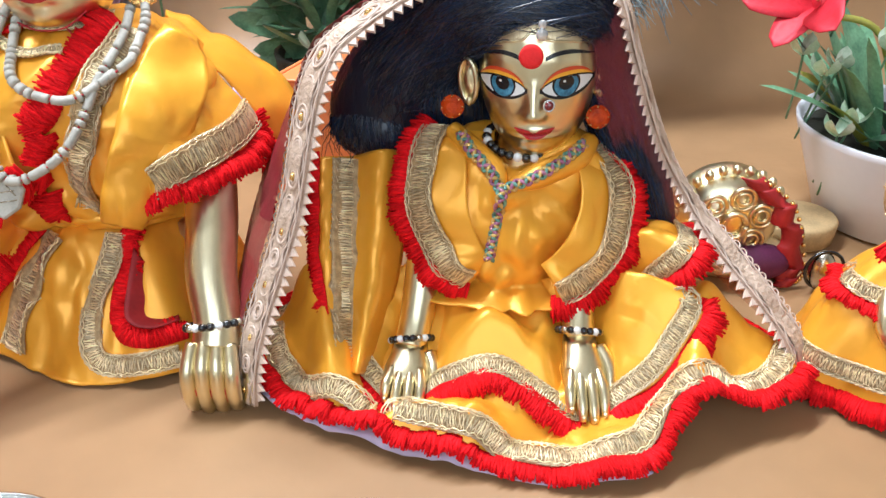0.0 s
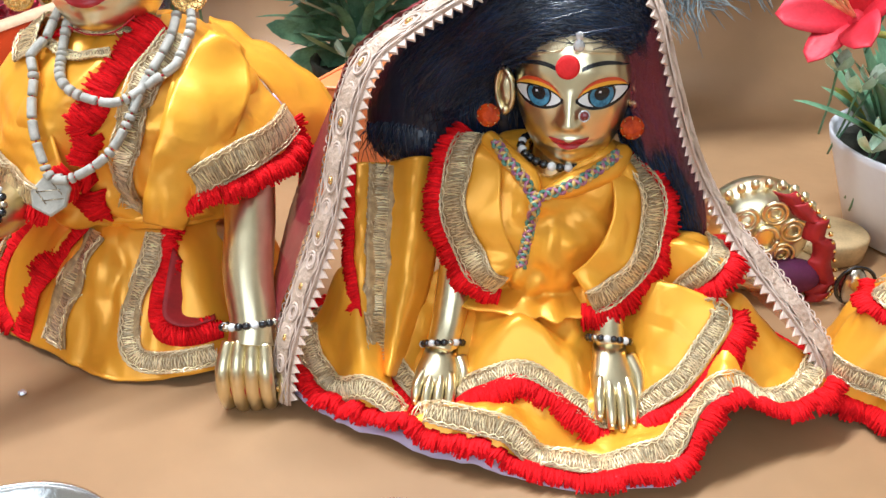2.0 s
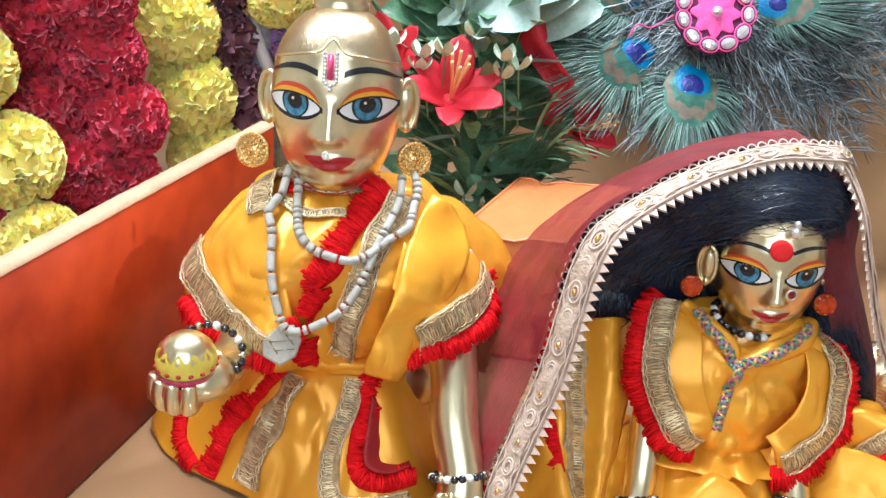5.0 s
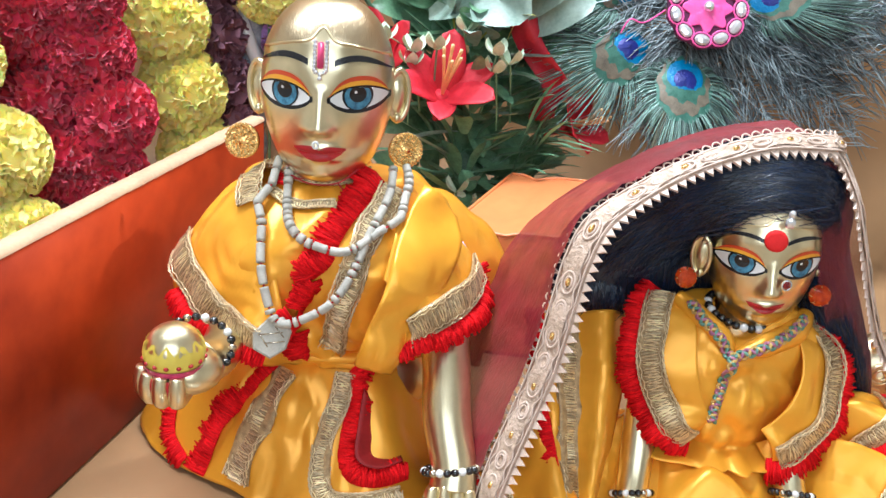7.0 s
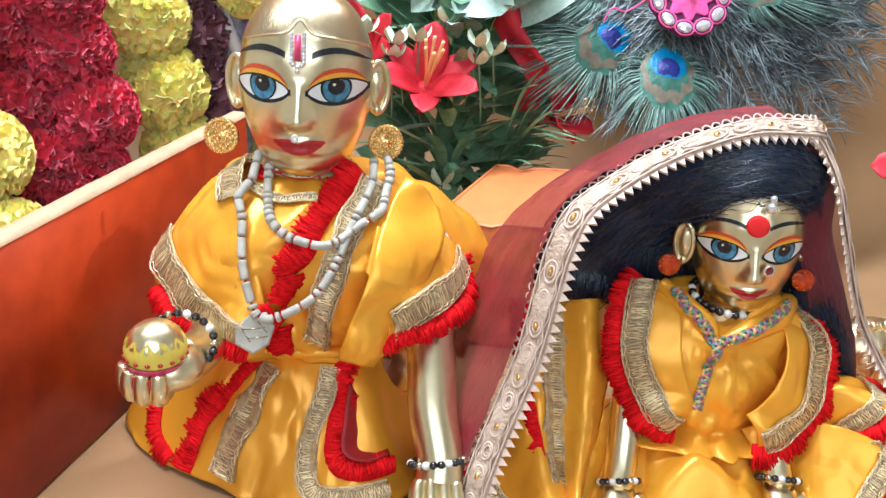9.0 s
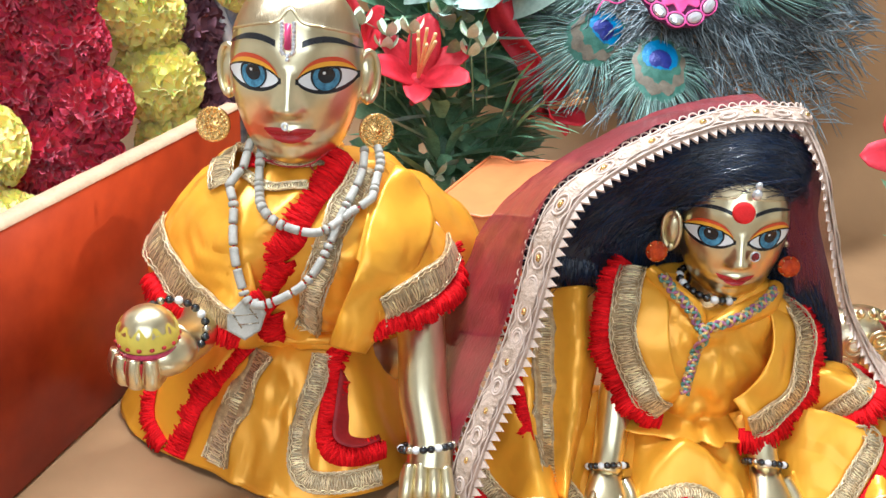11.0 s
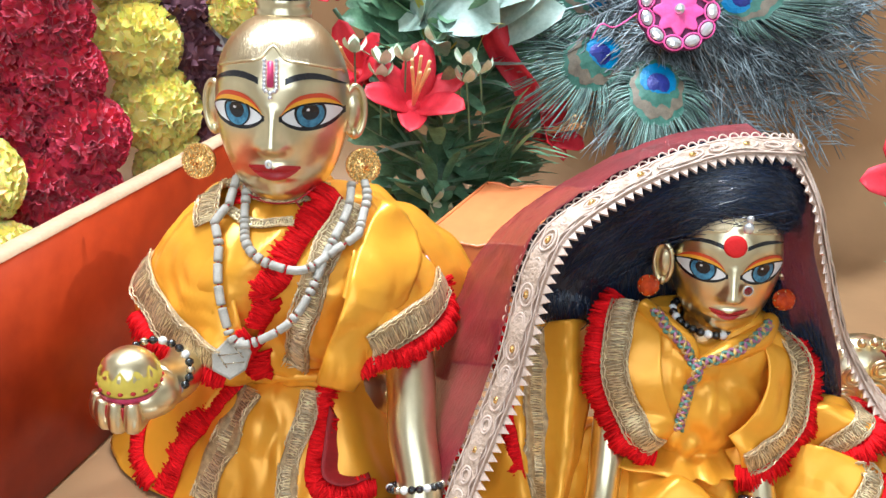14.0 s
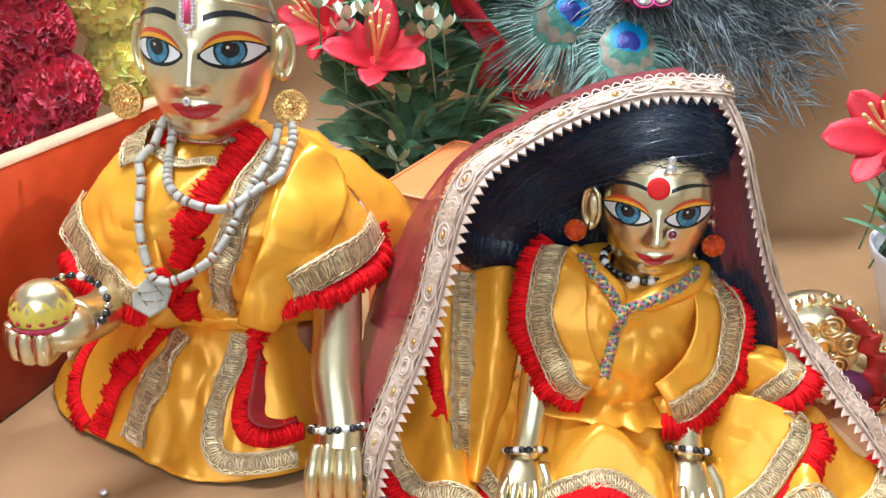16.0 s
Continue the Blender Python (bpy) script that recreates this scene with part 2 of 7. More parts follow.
def head(bm, place, turn, s, tall=1.32, deep=1.12, nose=1.0, crown=True, iris=0.19, brow=1.0, lip=1.0, long=1.0, ear=0.0, smile=0.2):
    """A cast head with chased hair, ears and painted face; s is half its width. Local -y is the front."""
    m = Matrix.Translation(place) @ turn
    tmp = bmesh.new()
    nu, nv = 120, 84
    rows = []
    for i in range(1, nv):
        b = -math.pi / 2 + math.pi * i / nv
        r = []
        for j in range(nu):
            th = 2 * math.pi * j / nu
            z = tall * math.sin(b)
            c = math.cos(b)
            wide = c ** 0.86
            far = wide
            if z < 0:
                k = -z / tall
                wide = c ** (0.86 - 0.40 * k) * (1 - 0.11 * k * k)
                far = c ** (0.86 - 0.58 * k)
            x = wide * math.sin(th)
            y = -deep * (far if math.cos(th) > 0 else wide) * math.cos(th)
            if math.cos(th) > 0 and c > 0.05:
                y -= face_front(x, z, nose) * min(1, math.cos(th) * 3)
            if z > hairline(x, y):
                k = 1.022
                x, y, z = x * k, y * k, z * k
            r.append(Vector((x, y, z)))
        rows.append(r)
    vs = grid(tmp, rows, True, 0, True)
    for f in tmp.faces:
        c = f.calc_center_median()
        if c.z > hairline(c.x, c.y) and crown:
            f.material_index = 9
    tmp.normal_update()
    tree = BVHTree.FromBMesh(tmp)

    def hit(x, z, off):
        p, n, _, _ = tree.ray_cast(Vector((x, -3, z)), Vector((0, 1, 0)))
        if p is None:
            p, n, _, _ = tree.find_nearest(Vector((x, -0.9, z)))
        if n.y > 0:
            n = -n
        return p + n * off

    def patch(lo, hi, x0, x1, mi, off, n=26, k=6):
        """A painted patch between two edges over x."""
        out = []
        for i in range(n + 1):
            x = x0 + (x1 - x0) * i / n
            a, b = lo(x), hi(x)
            out.append([hit(x, a + (b - a) * j / k, off) for j in range(k + 1)])
        grid(tmp, out, False, mi)

    def disc(x0, z0, r, mi, off, top=9.0):
        rings = [[hit(x0 + r * q * math.cos(a), min(z0 + r * q * math.sin(a), top), off) for a in np.linspace(0, 2 * math.pi, 29)[:-1]] for q in (0.02, 0.35, 0.7, 1.0)]
        grid(tmp, rings, True, mi)

    for sg in (-1, 1):
        cx, hw = sg * 0.53, 0.40
        tl = lambda x: (x - cx) * sg / hw  # -1 inner corner, 1 outer corner
        up = lambda x: 0.15 * max(0, 1 - abs(tl(x)) ** 2.0) ** 0.75 + 0.025 * tl(x) - 0.01
        dn = lambda x: -0.15 * max(0, 1 - abs(tl(x)) ** 2.2) ** 0.8 + 0.025 * tl(x) - 0.01
        e = 0.01
        a, b = cx - hw, cx + hw
        patch(lambda x: dn(x) - 0.055 - 0.01 * tl(x), lambda x: up(x) + 0.03, a - 0.03, b + 0.03, BLACK, 0.006)
        patch(dn, up, a + e, b - e, WHITE, 0.010)
        disc(cx - sg * 0.02, 0.025, iris, BLACK, 0.013, 0.140)
        disc(cx - sg * 0.02, 0.012, iris * 0.86, IRIS, 0.016, 0.130)
        disc(cx - sg * 0.02, 0.042, iris * 0.55, BLACK, 0.019, 0.136)
        disc(cx - sg * 0.02 - 0.03, 0.075, iris * 0.10, WHITE, 0.022)
        lid = lambda x, o, w: up(x) + o + w * max(0, 1 - abs(tl(x)) ** 3)
        patch(lambda x: up(x) + 0.028, lambda x: lid(x, 0.03, 0.065), a - 0.04, b + 0.03, LIDY, 0.008, k=3)
        patch(lambda x: lid(x, 0.03, 0.065), lambda x: lid(x, 0.033, 0.125), a - 0.02, b - 0.02, LIDR, 0.009, k=3)
        bl = lambda x: 0.40 + 0.13 * (1 - tl(x) ** 2) - 0.03 * tl(x)
        bw = lambda x: 0.085 * brow * max(0.05, 1 - abs(tl(x) * 0.5 + 0.42) ** 3)
        patch(lambda x: bl(x) - bw(x) / 2, lambda x: bl(x) + bw(x) / 2, cx - hw * 0.86 if sg > 0 else cx - hw * 1.12, cx + hw * 1.12 if sg > 0 else cx + hw * 0.86, BLACK, 0.009, k=3)
    ml = -0.79
    full = min(1.0, 0.42 + 0.116 / smile)
    cup = lambda x: ml + 0.05 * full + 0.075 * full * max(0, 1 - (abs(abs(x) - 0.10 * lip) / (0.24 * lip)) ** 2) - 0.03 * gauss(x, 0.05) + (smile - 0.04) * x * x
    mid = lambda x: ml + smile * x * x
    low = lambda x: ml - 0.14 * full * max(0, 1 - (x / (0.33 * lip)) ** 2) ** 0.7 + smile * x * x
    patch(mid, cup, -0.35 * lip, 0.35 * lip, LIP, 0.010)
    patch(low, mid, -0.33 * lip, 0.33 * lip, LIP, 0.012)
    if crown:  # raised rim along the chased hair
        rim = []
        for x in np.linspace(-0.93, 0.93, 70):
            z = 0.7
            for _ in range(8):
                z = hairline(x, hit(x, z, 0).y)
            rim.append(hit(x, z, 0.004))
        tube(tmp, rim, 0.020, 8)
    # ears
    for sg in (-1, 1):
        ear = ear if sg < 0 else 0.0
        c0, wx = Vector((sg * (1.07 + 0.2 * ear), 0.10 - ear, -0.10)), Vector((sg * 0.86, 0.5, 0))
        oval = lambda a, k: c0 + wx * (0.175 * k * math.cos(a)) + Vector((0, 0, (0.37 - 0.06 * math.cos(a) * sg * 0) * k * math.sin(a)))
        out = wx.cross(Vector((0, 0, 1)))
        out = out if out.y < 0 else -out
        tube(tmp, [oval(a, 1.0) for a in np.linspace(0, 2 * math.pi, 30)], 0.045, 8, cap=False)
        rings = [[oval(a, k) + out * d for a in np.linspace(0, 2 * math.pi, 31)[:-1]] for k, d in ((0.05, 0.05), (0.35, 0.045), (0.6, 0.0), (0.8, -0.03), (1.0, 0.03), (1.1, -0.06), (0.9, -0.12), (0.1, -0.14))]
        grid(tmp, rings, True, 0, True)
        ball(tmp, (sg * (1.06 + 0.2 * ear), 0.05 - ear, -0.43), (0.06, 0.06, 0.08), 10, 8)
    for v in tmp.verts:
        if v.co.z < 0:
            v.co.z *= long
        v.co = m @ (v.co * s)
    merge(bm, tmp)


def hairline(x, y):
    return 0.74 + 0.30 * gauss(x, 0.12) * 0.6 - 0.22 * x * x - (0.75 * max(0, y + 0.2) if y < 0.45 else 0.5)


def merge(bm, other):
    """Moves the faces of one bmesh into another, with their material slots."""
    made = {v: bm.verts.new(v.co) for v in other.verts}
    for f in other.faces:
        try:
            g = bm.faces.new([made[v] for v in f.verts])
            g.material_index = f.material_index
        except ValueError:
            pass
    other.free()


def part_paint(name, bm, label, category):
    for f in bm.faces:
        f.smooth = True
    me = bpy.data.meshes.new(name)
    bmesh.ops.recalc_face_normals(bm, faces=bm.faces[:])
    bm.to_mesh(me)
    bm.free()
    for m_ in BODY:
        me.materials.append(m_)
    return tagged(new(name, me), label, category)


def fist(bm, c, w):
    """A closed cast fist that stands on its knuckles, with paint between the fingers."""
    c = Vector(c)
    ball(bm, c + V(0, 0.004, 0.002), (w * 0.48, 0.010, 0.015), 18, 12)
    for k in range(4):
        x = (k - 1.5) * w * 0.235
        h = 0.0025 * (1 - abs(k - 1.3) * 0.5)
        tube(bm, spline([c + V(x * 0.85, -0.001, 0.014 + h), c + V(x, -0.009, 0.006 + h), c + V(x * 1.02, -0.0105, -0.004), c + V(x, -0.007, -0.0125 - h), c + V(x, 0.000, -0.0138)], 5), [0.0030, 0.0034, 0.0034, 0.0031, 0.0026], 10)
        if k < 3:
            xg = x + w * 0.118
            tube(bm, spline([c + V(xg, -0.0085, 0.004), c + V(xg, -0.0115, -0.002), c + V(xg, -0.0098, -0.009)], 4), 0.0007, 6, LIP)
    tube(bm, spline([c + V(w * 0.5, 0.004, 0.006), c + V(w * 0.62, -0.004, -0.002), c + V(w * 0.55, -0.006, -0.012)], 5), [0.004, 0.0042, 0.003], 10)


def open_hand(bm, wrist, tip, w):
    """A flat cast hand from the wrist to the finger tips."""
    a, b = Vector(wrist), Vector(tip)
    d = b - a
    side = d.cross(V(0, 0, 1)).normalized()
    up = side.cross(d).normalized()
    rows = []
    for q, hw, ht in ((0, 0.40, 0.0052), (0.2, 0.44, 0.0055), (0.4, 0.52, 0.0054), (0.58, 0.52, 0.0046), (0.66, 0.45, 0.0034)):
        rows.append([a + d * q + side * (hw * w * math.cos(t)) + up * (ht * math.sin(t)) for t in np.linspace(0, 2 * math.pi, 19)[:-1]])
    grid(bm, rows, True, 0, True)
    for k in range(4):
        s_ = side * (k - 1.5) * w * 0.255
        L = (1.0, 1.06, 1.03, 0.92)[k]
        tube(bm, spline([a + d * 0.45 + s_ * 0.8 + up * 0.0022, a + d * 0.68 + s_ + up * 0.0026, a + d * 0.88 * L + s_ * 1.02 + up * 0.001, a + d * L + s_ * 1.0 - up * 0.0015], 5), [0.0022, 0.0025, 0.0023, 0.0015], 9)
        ball(bm, a + d * (L * 0.985) + s_ + up * 0.0012, (0.0012, 0.0013, 0.0007), 8, 6, BRASS)
        if k < 3:
            g = s_ + side * w * 0.128
            tube(bm, [a + d * 0.58 + g + up * 0.0030, a + d * 0.80 + g + up * 0.0018], 0.0005, 6, BLACK)
    tube(bm, spline([a + d * 0.15 - side * w * 0.45, a + d * 0.4 - side * w * 0.62, a + d * 0.68 - side * w * 0.60 - up * 0.002], 5), [0.0035, 0.003, 0.0018], 9)


def build_boy_statue():
    bm = bmesh.new()
    c = V(-0.1655, 0.3865, 0.1885)
    head(bm, c, pose(0, 0, 0, -3, 0, 0), 0.0303, 1.30, 1.08, 1.0, True, 0.21, 1.0, 1.05, 1.06, 0.0, 0.33)
    # topknot
    top = c + V(0, 0.006, 0.0375)
    prof = [(0, 0.0125), (0.003, 0.0128), (0.004, 0.0112), (0.006, 0.0122), (0.0085, 0.0118), (0.010, 0.0108), (0.020, 0.0125), (0.028, 0.010), (0.033, 0.003)]
    grid(bm, [[top + V(r * math.cos(a), r * math.sin(a), h) for a in np.linspace(0, 2 * math.pi, 25)[:-1]] for h, r in prof], True, 0, True)
    grid(bm, [[top + V(r * math.cos(a), r * math.sin(a), h) for a in np.linspace(0, 2 * math.pi, 25)[:-1]] for h, r in ((0.0083, 0.0122), (0.0095, 0.0122))], True, BLACK)
    # neck with cast folds
    grid(bm, [[V(-0.1655 + r * math.cos(a), 0.386 + r * math.sin(a), z) for a in np.linspace(0, 2 * math.pi, 33)[:-1]] for z, r in ((0.125, 0.021), (0.134, 0.0165), (0.1415, 0.0148), (0.1425, 0.0138), (0.1435, 0.0146), (0.149, 0.0142), (0.150, 0.0132), (0.151, 0.014), (0.162, 0.0145))], True, 0, True)
    ball(bm, (-0.163, 0.388, 0.085), (0.040, 0.026, 0.052), 20, 14)
    ball(bm, (-0.165, 0.385, 0.035), (0.058, 0.036, 0.034), 20, 14)
    # planted arm
    tube(bm, spline([(-0.118, 0.384, 0.108), (-0.108, 0.368, 0.092), (-0.103, 0.346, 0.071), (-0.1015, 0.327, 0.052), (-0.0975, 0.3125, 0.036), (-0.0975, 0.3065, 0.027)], 8), [0.0125, 0.0122, 0.0115, 0.0112, 0.0102, 0.0106], 24)
    fist(bm, (-0.0985, 0.3030, 0.0160), 0.0262)
    # raised arm with the sweet ball
    tube(bm, spline([(-0.196, 0.380, 0.108), (-0.203, 0.358, 0.084), (-0.2035, 0.326, 0.081), (-0.209, 0.305, 0.085)], 8), [0.0115, 0.0105, 0.0096, 0.0105], 20)
    h = V(-0.2135, 0.2945, 0.0875)
    ball(bm, h + V(0.002, 0.003, 0), (0.0155, 0.0135, 0.0100), 20, 14)
    for k in range(4):
        a = math.radians(200 + k * 27)
        o = V(math.cos(a) * 0.0135, math.sin(a) * 0.0122, 0)
        tube(bm, spline([h + V(0.004, 0.006, -0.004) + o * 0.5, h + o * 0.92 + V(0, 0, -0.0065), h + o * 1.06 + V(0, 0, -0.001), h + o * 1.0 + V(0, 0, 0.0045)], 5), [0.003, 0.0036, 0.0035, 0.0028], 10)
        if k < 3:
            a2 = a + math.radians(13.5)
            o2 = V(math.cos(a2) * 0.0135, math.sin(a2) * 0.0122, 0)
            tube(bm, spline([h + o2 * 1.02 + V(0, 0, -0.007), h + o2 * 1.13 + V(0, 0, -0.001), h + o2 * 1.07 + V(0, 0, 0.003)], 4), 0.0007, 6, LIP)
    bc = h + V(-0.001, -0.001, 0.0105)
    R = 0.0120
    ball(bm, bc, R, 28, 20)
    band = lambda b0, b1, k, mi, jag=0.0: grid(bm, [[bc + V(math.cos(a) * math.cos(b), math.sin(a) * math.cos(b), math.sin(b)) * (R + k) for a in np.linspace(0, 2 * math.pi, 49)[:-1] for b in [b_ + jag * (0.5 + 0.5 * math.sin(a * 11)) * (i == 3)]] for i, b_ in enumerate(np.linspace(b0, b1, 4))], True, mi)
    band(-0.30, 0.28, 0.0003, YB, 0.35)
    band(-0.52, -0.28, 0.0009, PINK)
    for a in np.linspace(0, 2 * math.pi, 17)[:-1]:
        ball(bm, bc + V(math.cos(a) * 0.98, math.sin(a) * 0.98, -0.13) * (R + 0.0003), (0.0011, 0.0011, 0.0009), 8, 6, LIP)
    ob = part_paint("crawling_child_statue", bm, "polished brass statue of a crawling child with a painted face", "statue")
    return ob


def build_girl_statue():
    bm = bmesh.new()
    c = V(0.0400, 0.3590, 0.1328)
    head(bm, c, pose(0, 0, 0, 1, -3, -9), 0.0248, 1.28, 0.98, 1.0, True, 0.22, 0.8, 0.95, 1.06, 0.42, 0.75)
    grid(bm, [[V(0.034 + r * math.cos(a), 0.357 + r * math.sin(a), z) for a in np.linspace(0, 2 * math.pi, 25)[:-1]] for z, r in ((0.088, 0.014), (0.095, 0.0105), (0.104, 0.0095), (0.112, 0.010))], True, 0, True)
    ball(bm, (0.034, 0.360, 0.065), (0.030, 0.018, 0.036), 18, 12)
    ball(bm, (0.038, 0.365, 0.022), (0.050, 0.030, 0.022), 18, 12)
    tube(bm, spline([(-0.004, 0.352, 0.080), (-0.008, 0.339, 0.052), (-0.0115, 0.324, 0.031), (-0.0145, 0.313, 0.0205)], 8), [0.009, 0.0082, 0.0076, 0.0070], 18)
    open_hand(bm, (-0.0140, 0.3150, 0.0215), (-0.0180, 0.2860, 0.0095), 0.0190)
    tube(bm, spline([(0.066, 0.347, 0.075), (0.062, 0.334, 0.052), (0.0595, 0.321, 0.036), (0.0595, 0.311, 0.0270)], 8), [0.009, 0.0080, 0.0072, 0.0067], 18)
    open_hand(bm, (0.0593, 0.3120, 0.0275), (0.0605, 0.2790, 0.0100), 0.0180)
    return part_paint("seated_maiden_statue", bm, "polished brass statue of a seated maiden with a painted face", "statue")


build_boy_statue()
build_girl_statue()

# ---- garments ----
M["gold"] = mat("gold_zari_lace", (0.38, 0.22, 0.08), 0.5, 0.10, var=0.5, scale=320, bump=0.6, bscale=900, second=(0.64, 0.45, 0.22), dist=0.0008)
M["zari"] = mat("silver_gold_zari_thread", (0.84, 0.68, 0.42), 0.28, 0.60, var=0.2, scale=300, bump=0.3, bscale=900, island=0.4)
M["fringe"] = mat("red_velvet_fringe", (0.74, 0.003, 0.004), 0.7, var=0.2, scale=120, bump=0.6, bscale=900, spec=0.12, second=(0.94, 0.010, 0.016), island=0.25)
M["lining"] = mat("lilac_lining", (0.62, 0.52, 0.70), 0.5, var=0.1, scale=30)
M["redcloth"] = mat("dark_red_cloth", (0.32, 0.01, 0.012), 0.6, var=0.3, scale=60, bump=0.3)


def ridge(p, s, o=0.0):
    return 1 - 2 * abs(nz(p, s, o))


def drape(p, s, o=0.0):
    """Soft warped folds with a few sharp creases, about -1 to 1."""
    p = Vector(p)
    w = Vector((nz(p, s * 0.6, o + 3), nz(p, s * 0.6, o + 11), nz(p, s * 0.6, o + 23))) * (0.9 / s)
    a = nz(p + w, s, o)
    b = ridge(p + w * 1.4, s * 0.9, o + 5)
    return 0.75 * a - 0.5 * b - 0.40 * ridge(p + w * 1.5, s * 2.1, o + 9) + 0.56


def fine_crease(p):
    """Thin pulled creases of satin, zero on the mean."""
    w = Vector((nz(p, 22, 41), nz(p, 22, 47), nz(p, 22, 53))) * 0.022
    q = Vector((p.x + w.x, p.y + w.y, (p.z + w.z) * 0.40))
    k = max(0.0, min(1.0, 0.6 + 1.6 * nz(p, 14, 61)))
    return k * (0.5 - 1.1 * ridge(q, 42, 7)) + 0.2 * nz(q, 90, 17)


def sheet(name, bm, material, parent, thick=0.0008, label="", crease=0.0022):
    """A cloth with real thickness."""
    shade(bm)
    if material is M["satin"]:
        bm.normal_update()
        move = [(v, v.normal * crease * fine_crease(v.co)) for v in bm.verts]
        for v, d in move:
            v.co += d
    ob = part(name, bm, material, parent, label)
    sol = ob.modifiers.new("thickness", "SOLIDIFY")
    sol.thickness, sol.offset = thick, 0.0
    return ob


def tree_of(*obs):
    """One search tree over meshes, to lay trims on them."""
    vs, fs = [], []
    for ob in obs:
        k = len(vs)
        vs += [v.co.copy() for v in ob.data.vertices]
        fs += [[i + k for i in p.vertices] for p in ob.data.polygons]
    return BVHTree.FromPolygons(vs, fs)


def ring(c, a, b, n, z, sq=2.0, fold=None):
    out = []
    for i in range(n):
        t = 2 * math.pi * i / n
        ct, st = math.cos(t), math.sin(t)
        k = (abs(ct) ** sq + abs(st) ** sq) ** (-1 / sq)
        p = Vector((c[0] + a * k * ct, c[1] + b * k * st, z))
        if fold:
            d = Vector((ct, st, 0))
            p += d * fold(p, t)
        out.append(p)
    return out


def loft_rings(keys, n, steps, fold=None, sq=2.0):
    """Rings between keys (z, cx, cy, a, b), smoothly."""
    K = np.array(keys, float)
    q = np.linspace(0, len(K) - 1, steps)
    out = []
    for s in q:
        i = min(int(s), len(K) - 2)
        t = s - i
        a, b, c, d = K[max(i - 1, 0)], K[i], K[i + 1], K[min(i + 2, len(K) - 1)]
        v = 0.5 * (2 * b + (c - a) * t + (2 * a - 5 * b + 4 * c - d) * t * t + (3 * b - a - 3 * c + d) * t ** 3)
        out.append(ring((v[1], v[2]), v[3], v[4], n, v[0], sq, fold))
    return out


OUT = V(0, -0.8, 0.6)


def resample(pts, step):
    P = spline(pts, 10)
    d = np.concatenate([[0], np.cumsum([(b - a).length for a, b in zip(P, P[1:])])])
    n = max(3, int(d[-1] / step))
    A = np.array([tuple(p) for p in P])
    return [V(*[float(np.interp(s, d, A[:, k])) for k in range(3)]) for s in np.linspace(0, d[-1], n)]


def frames_on(path, tree, step=0.0012):
    """Places, tangents, normals along a path laid on cloth."""
    Q = []
    for p in resample(path, step):
        c, n = p, OUT
        if tree:
            c, n, _, _ = tree.find_nearest(p)
            if n.dot(OUT) < 0:
                n = -n
        Q.append((c, n))
    out = []
    for i, (c, n) in enumerate(Q):
        d = Q[min(i + 1, len(Q) - 1)][0] - Q[max(i - 1, 0)][0]
        d = d.normalized() if d.length > 1e-7 else V(1, 0, 0)
        n = sum((Q[k][1] for k in range(max(0, i - 3), min(len(Q), i + 4))), V(0, 0, 0)).normalized()
        n = (n - d * n.dot(d)).normalized()
        out.append((c, d, n))
    return out


def bars(bm, F, w, rnd):
    """Metallic threads sewn across a lace band: slanted pairs between twisted edge chains."""
    for i, (c, d, n) in enumerate(F):
        s = n.cross(d)
        for sg in (-1, 1):
            lean = sg * rnd.uniform(0.5, 1.1)
            o = c + d * rnd.uniform(-0.0003, 0.0003)
            a = o - s * w * rnd.uniform(0.24, 0.34) + d * lean * 0.0007 + n * 0.0024
            b = o + s * w * rnd.uniform(0.22, 0.34) - d * lean * 0.0007 + n * 0.0024
            tube(bm, [a, (a + b) / 2 + n * rnd.uniform(0.0001, 0.0006), b], [0.00018, rnd.uniform(0.00026, 0.00046), 0.00018], 4, cap=False)
    for k, ph in ((-0.47, 0.0), (-0.47, 3.1), (-0.36, 1.0), (0.36, 1.0), (0.47, 0.0), (0.47, 3.1)):
        tube(bm, [c + n.cross(d) * (w * k + 0.00045 * math.sin(i * 1.7 + ph)) + n * (0.0025 + 0.0004 * math.cos(i * 1.7 + ph)) for i, (c, d, n) in enumerate(F)], 0.00030, 4)


def lace(path, w, tree, parent, step=0.0012, F=None):
    """A gold lace band laid on cloth, with raised metallic thread."""
    F = F or frames_on(path, tree, step)
    rnd = random.Random(len(F))
    bm = bmesh.new()
    rows = []
    for c, d, n in F:
        s = n.cross(d)
        r = []
        for k in np.linspace(-0.5, 0.5, 9):
            p = c + s * w * float(k)
            if tree:
                q, _, _, dist = tree.find_nearest(p)
                p = q if dist < 0.004 else p
            r.append(p + n * 0.0017)
        rows.append(r)
    rows = [[sum((rows[m][k] for m in range(max(0, i - 4), min(len(rows), i + 5))), V(0, 0, 0)) / (min(len(rows), i + 5) - max(0, i - 4)) for k in range(9)] for i in range(len(rows))]
    F = [(r[4] - n * 0.0017, d, n) for r, (c, d, n) in zip(rows, F)]
    grid(bm, rows)
    band = sheet("lace_band", bm, M["gold"], parent, 0.0006)
    bm = bmesh.new()
    bars(bm, F, w, rnd)
    part("metal_thread", bm, M["zari"], band)
    return band


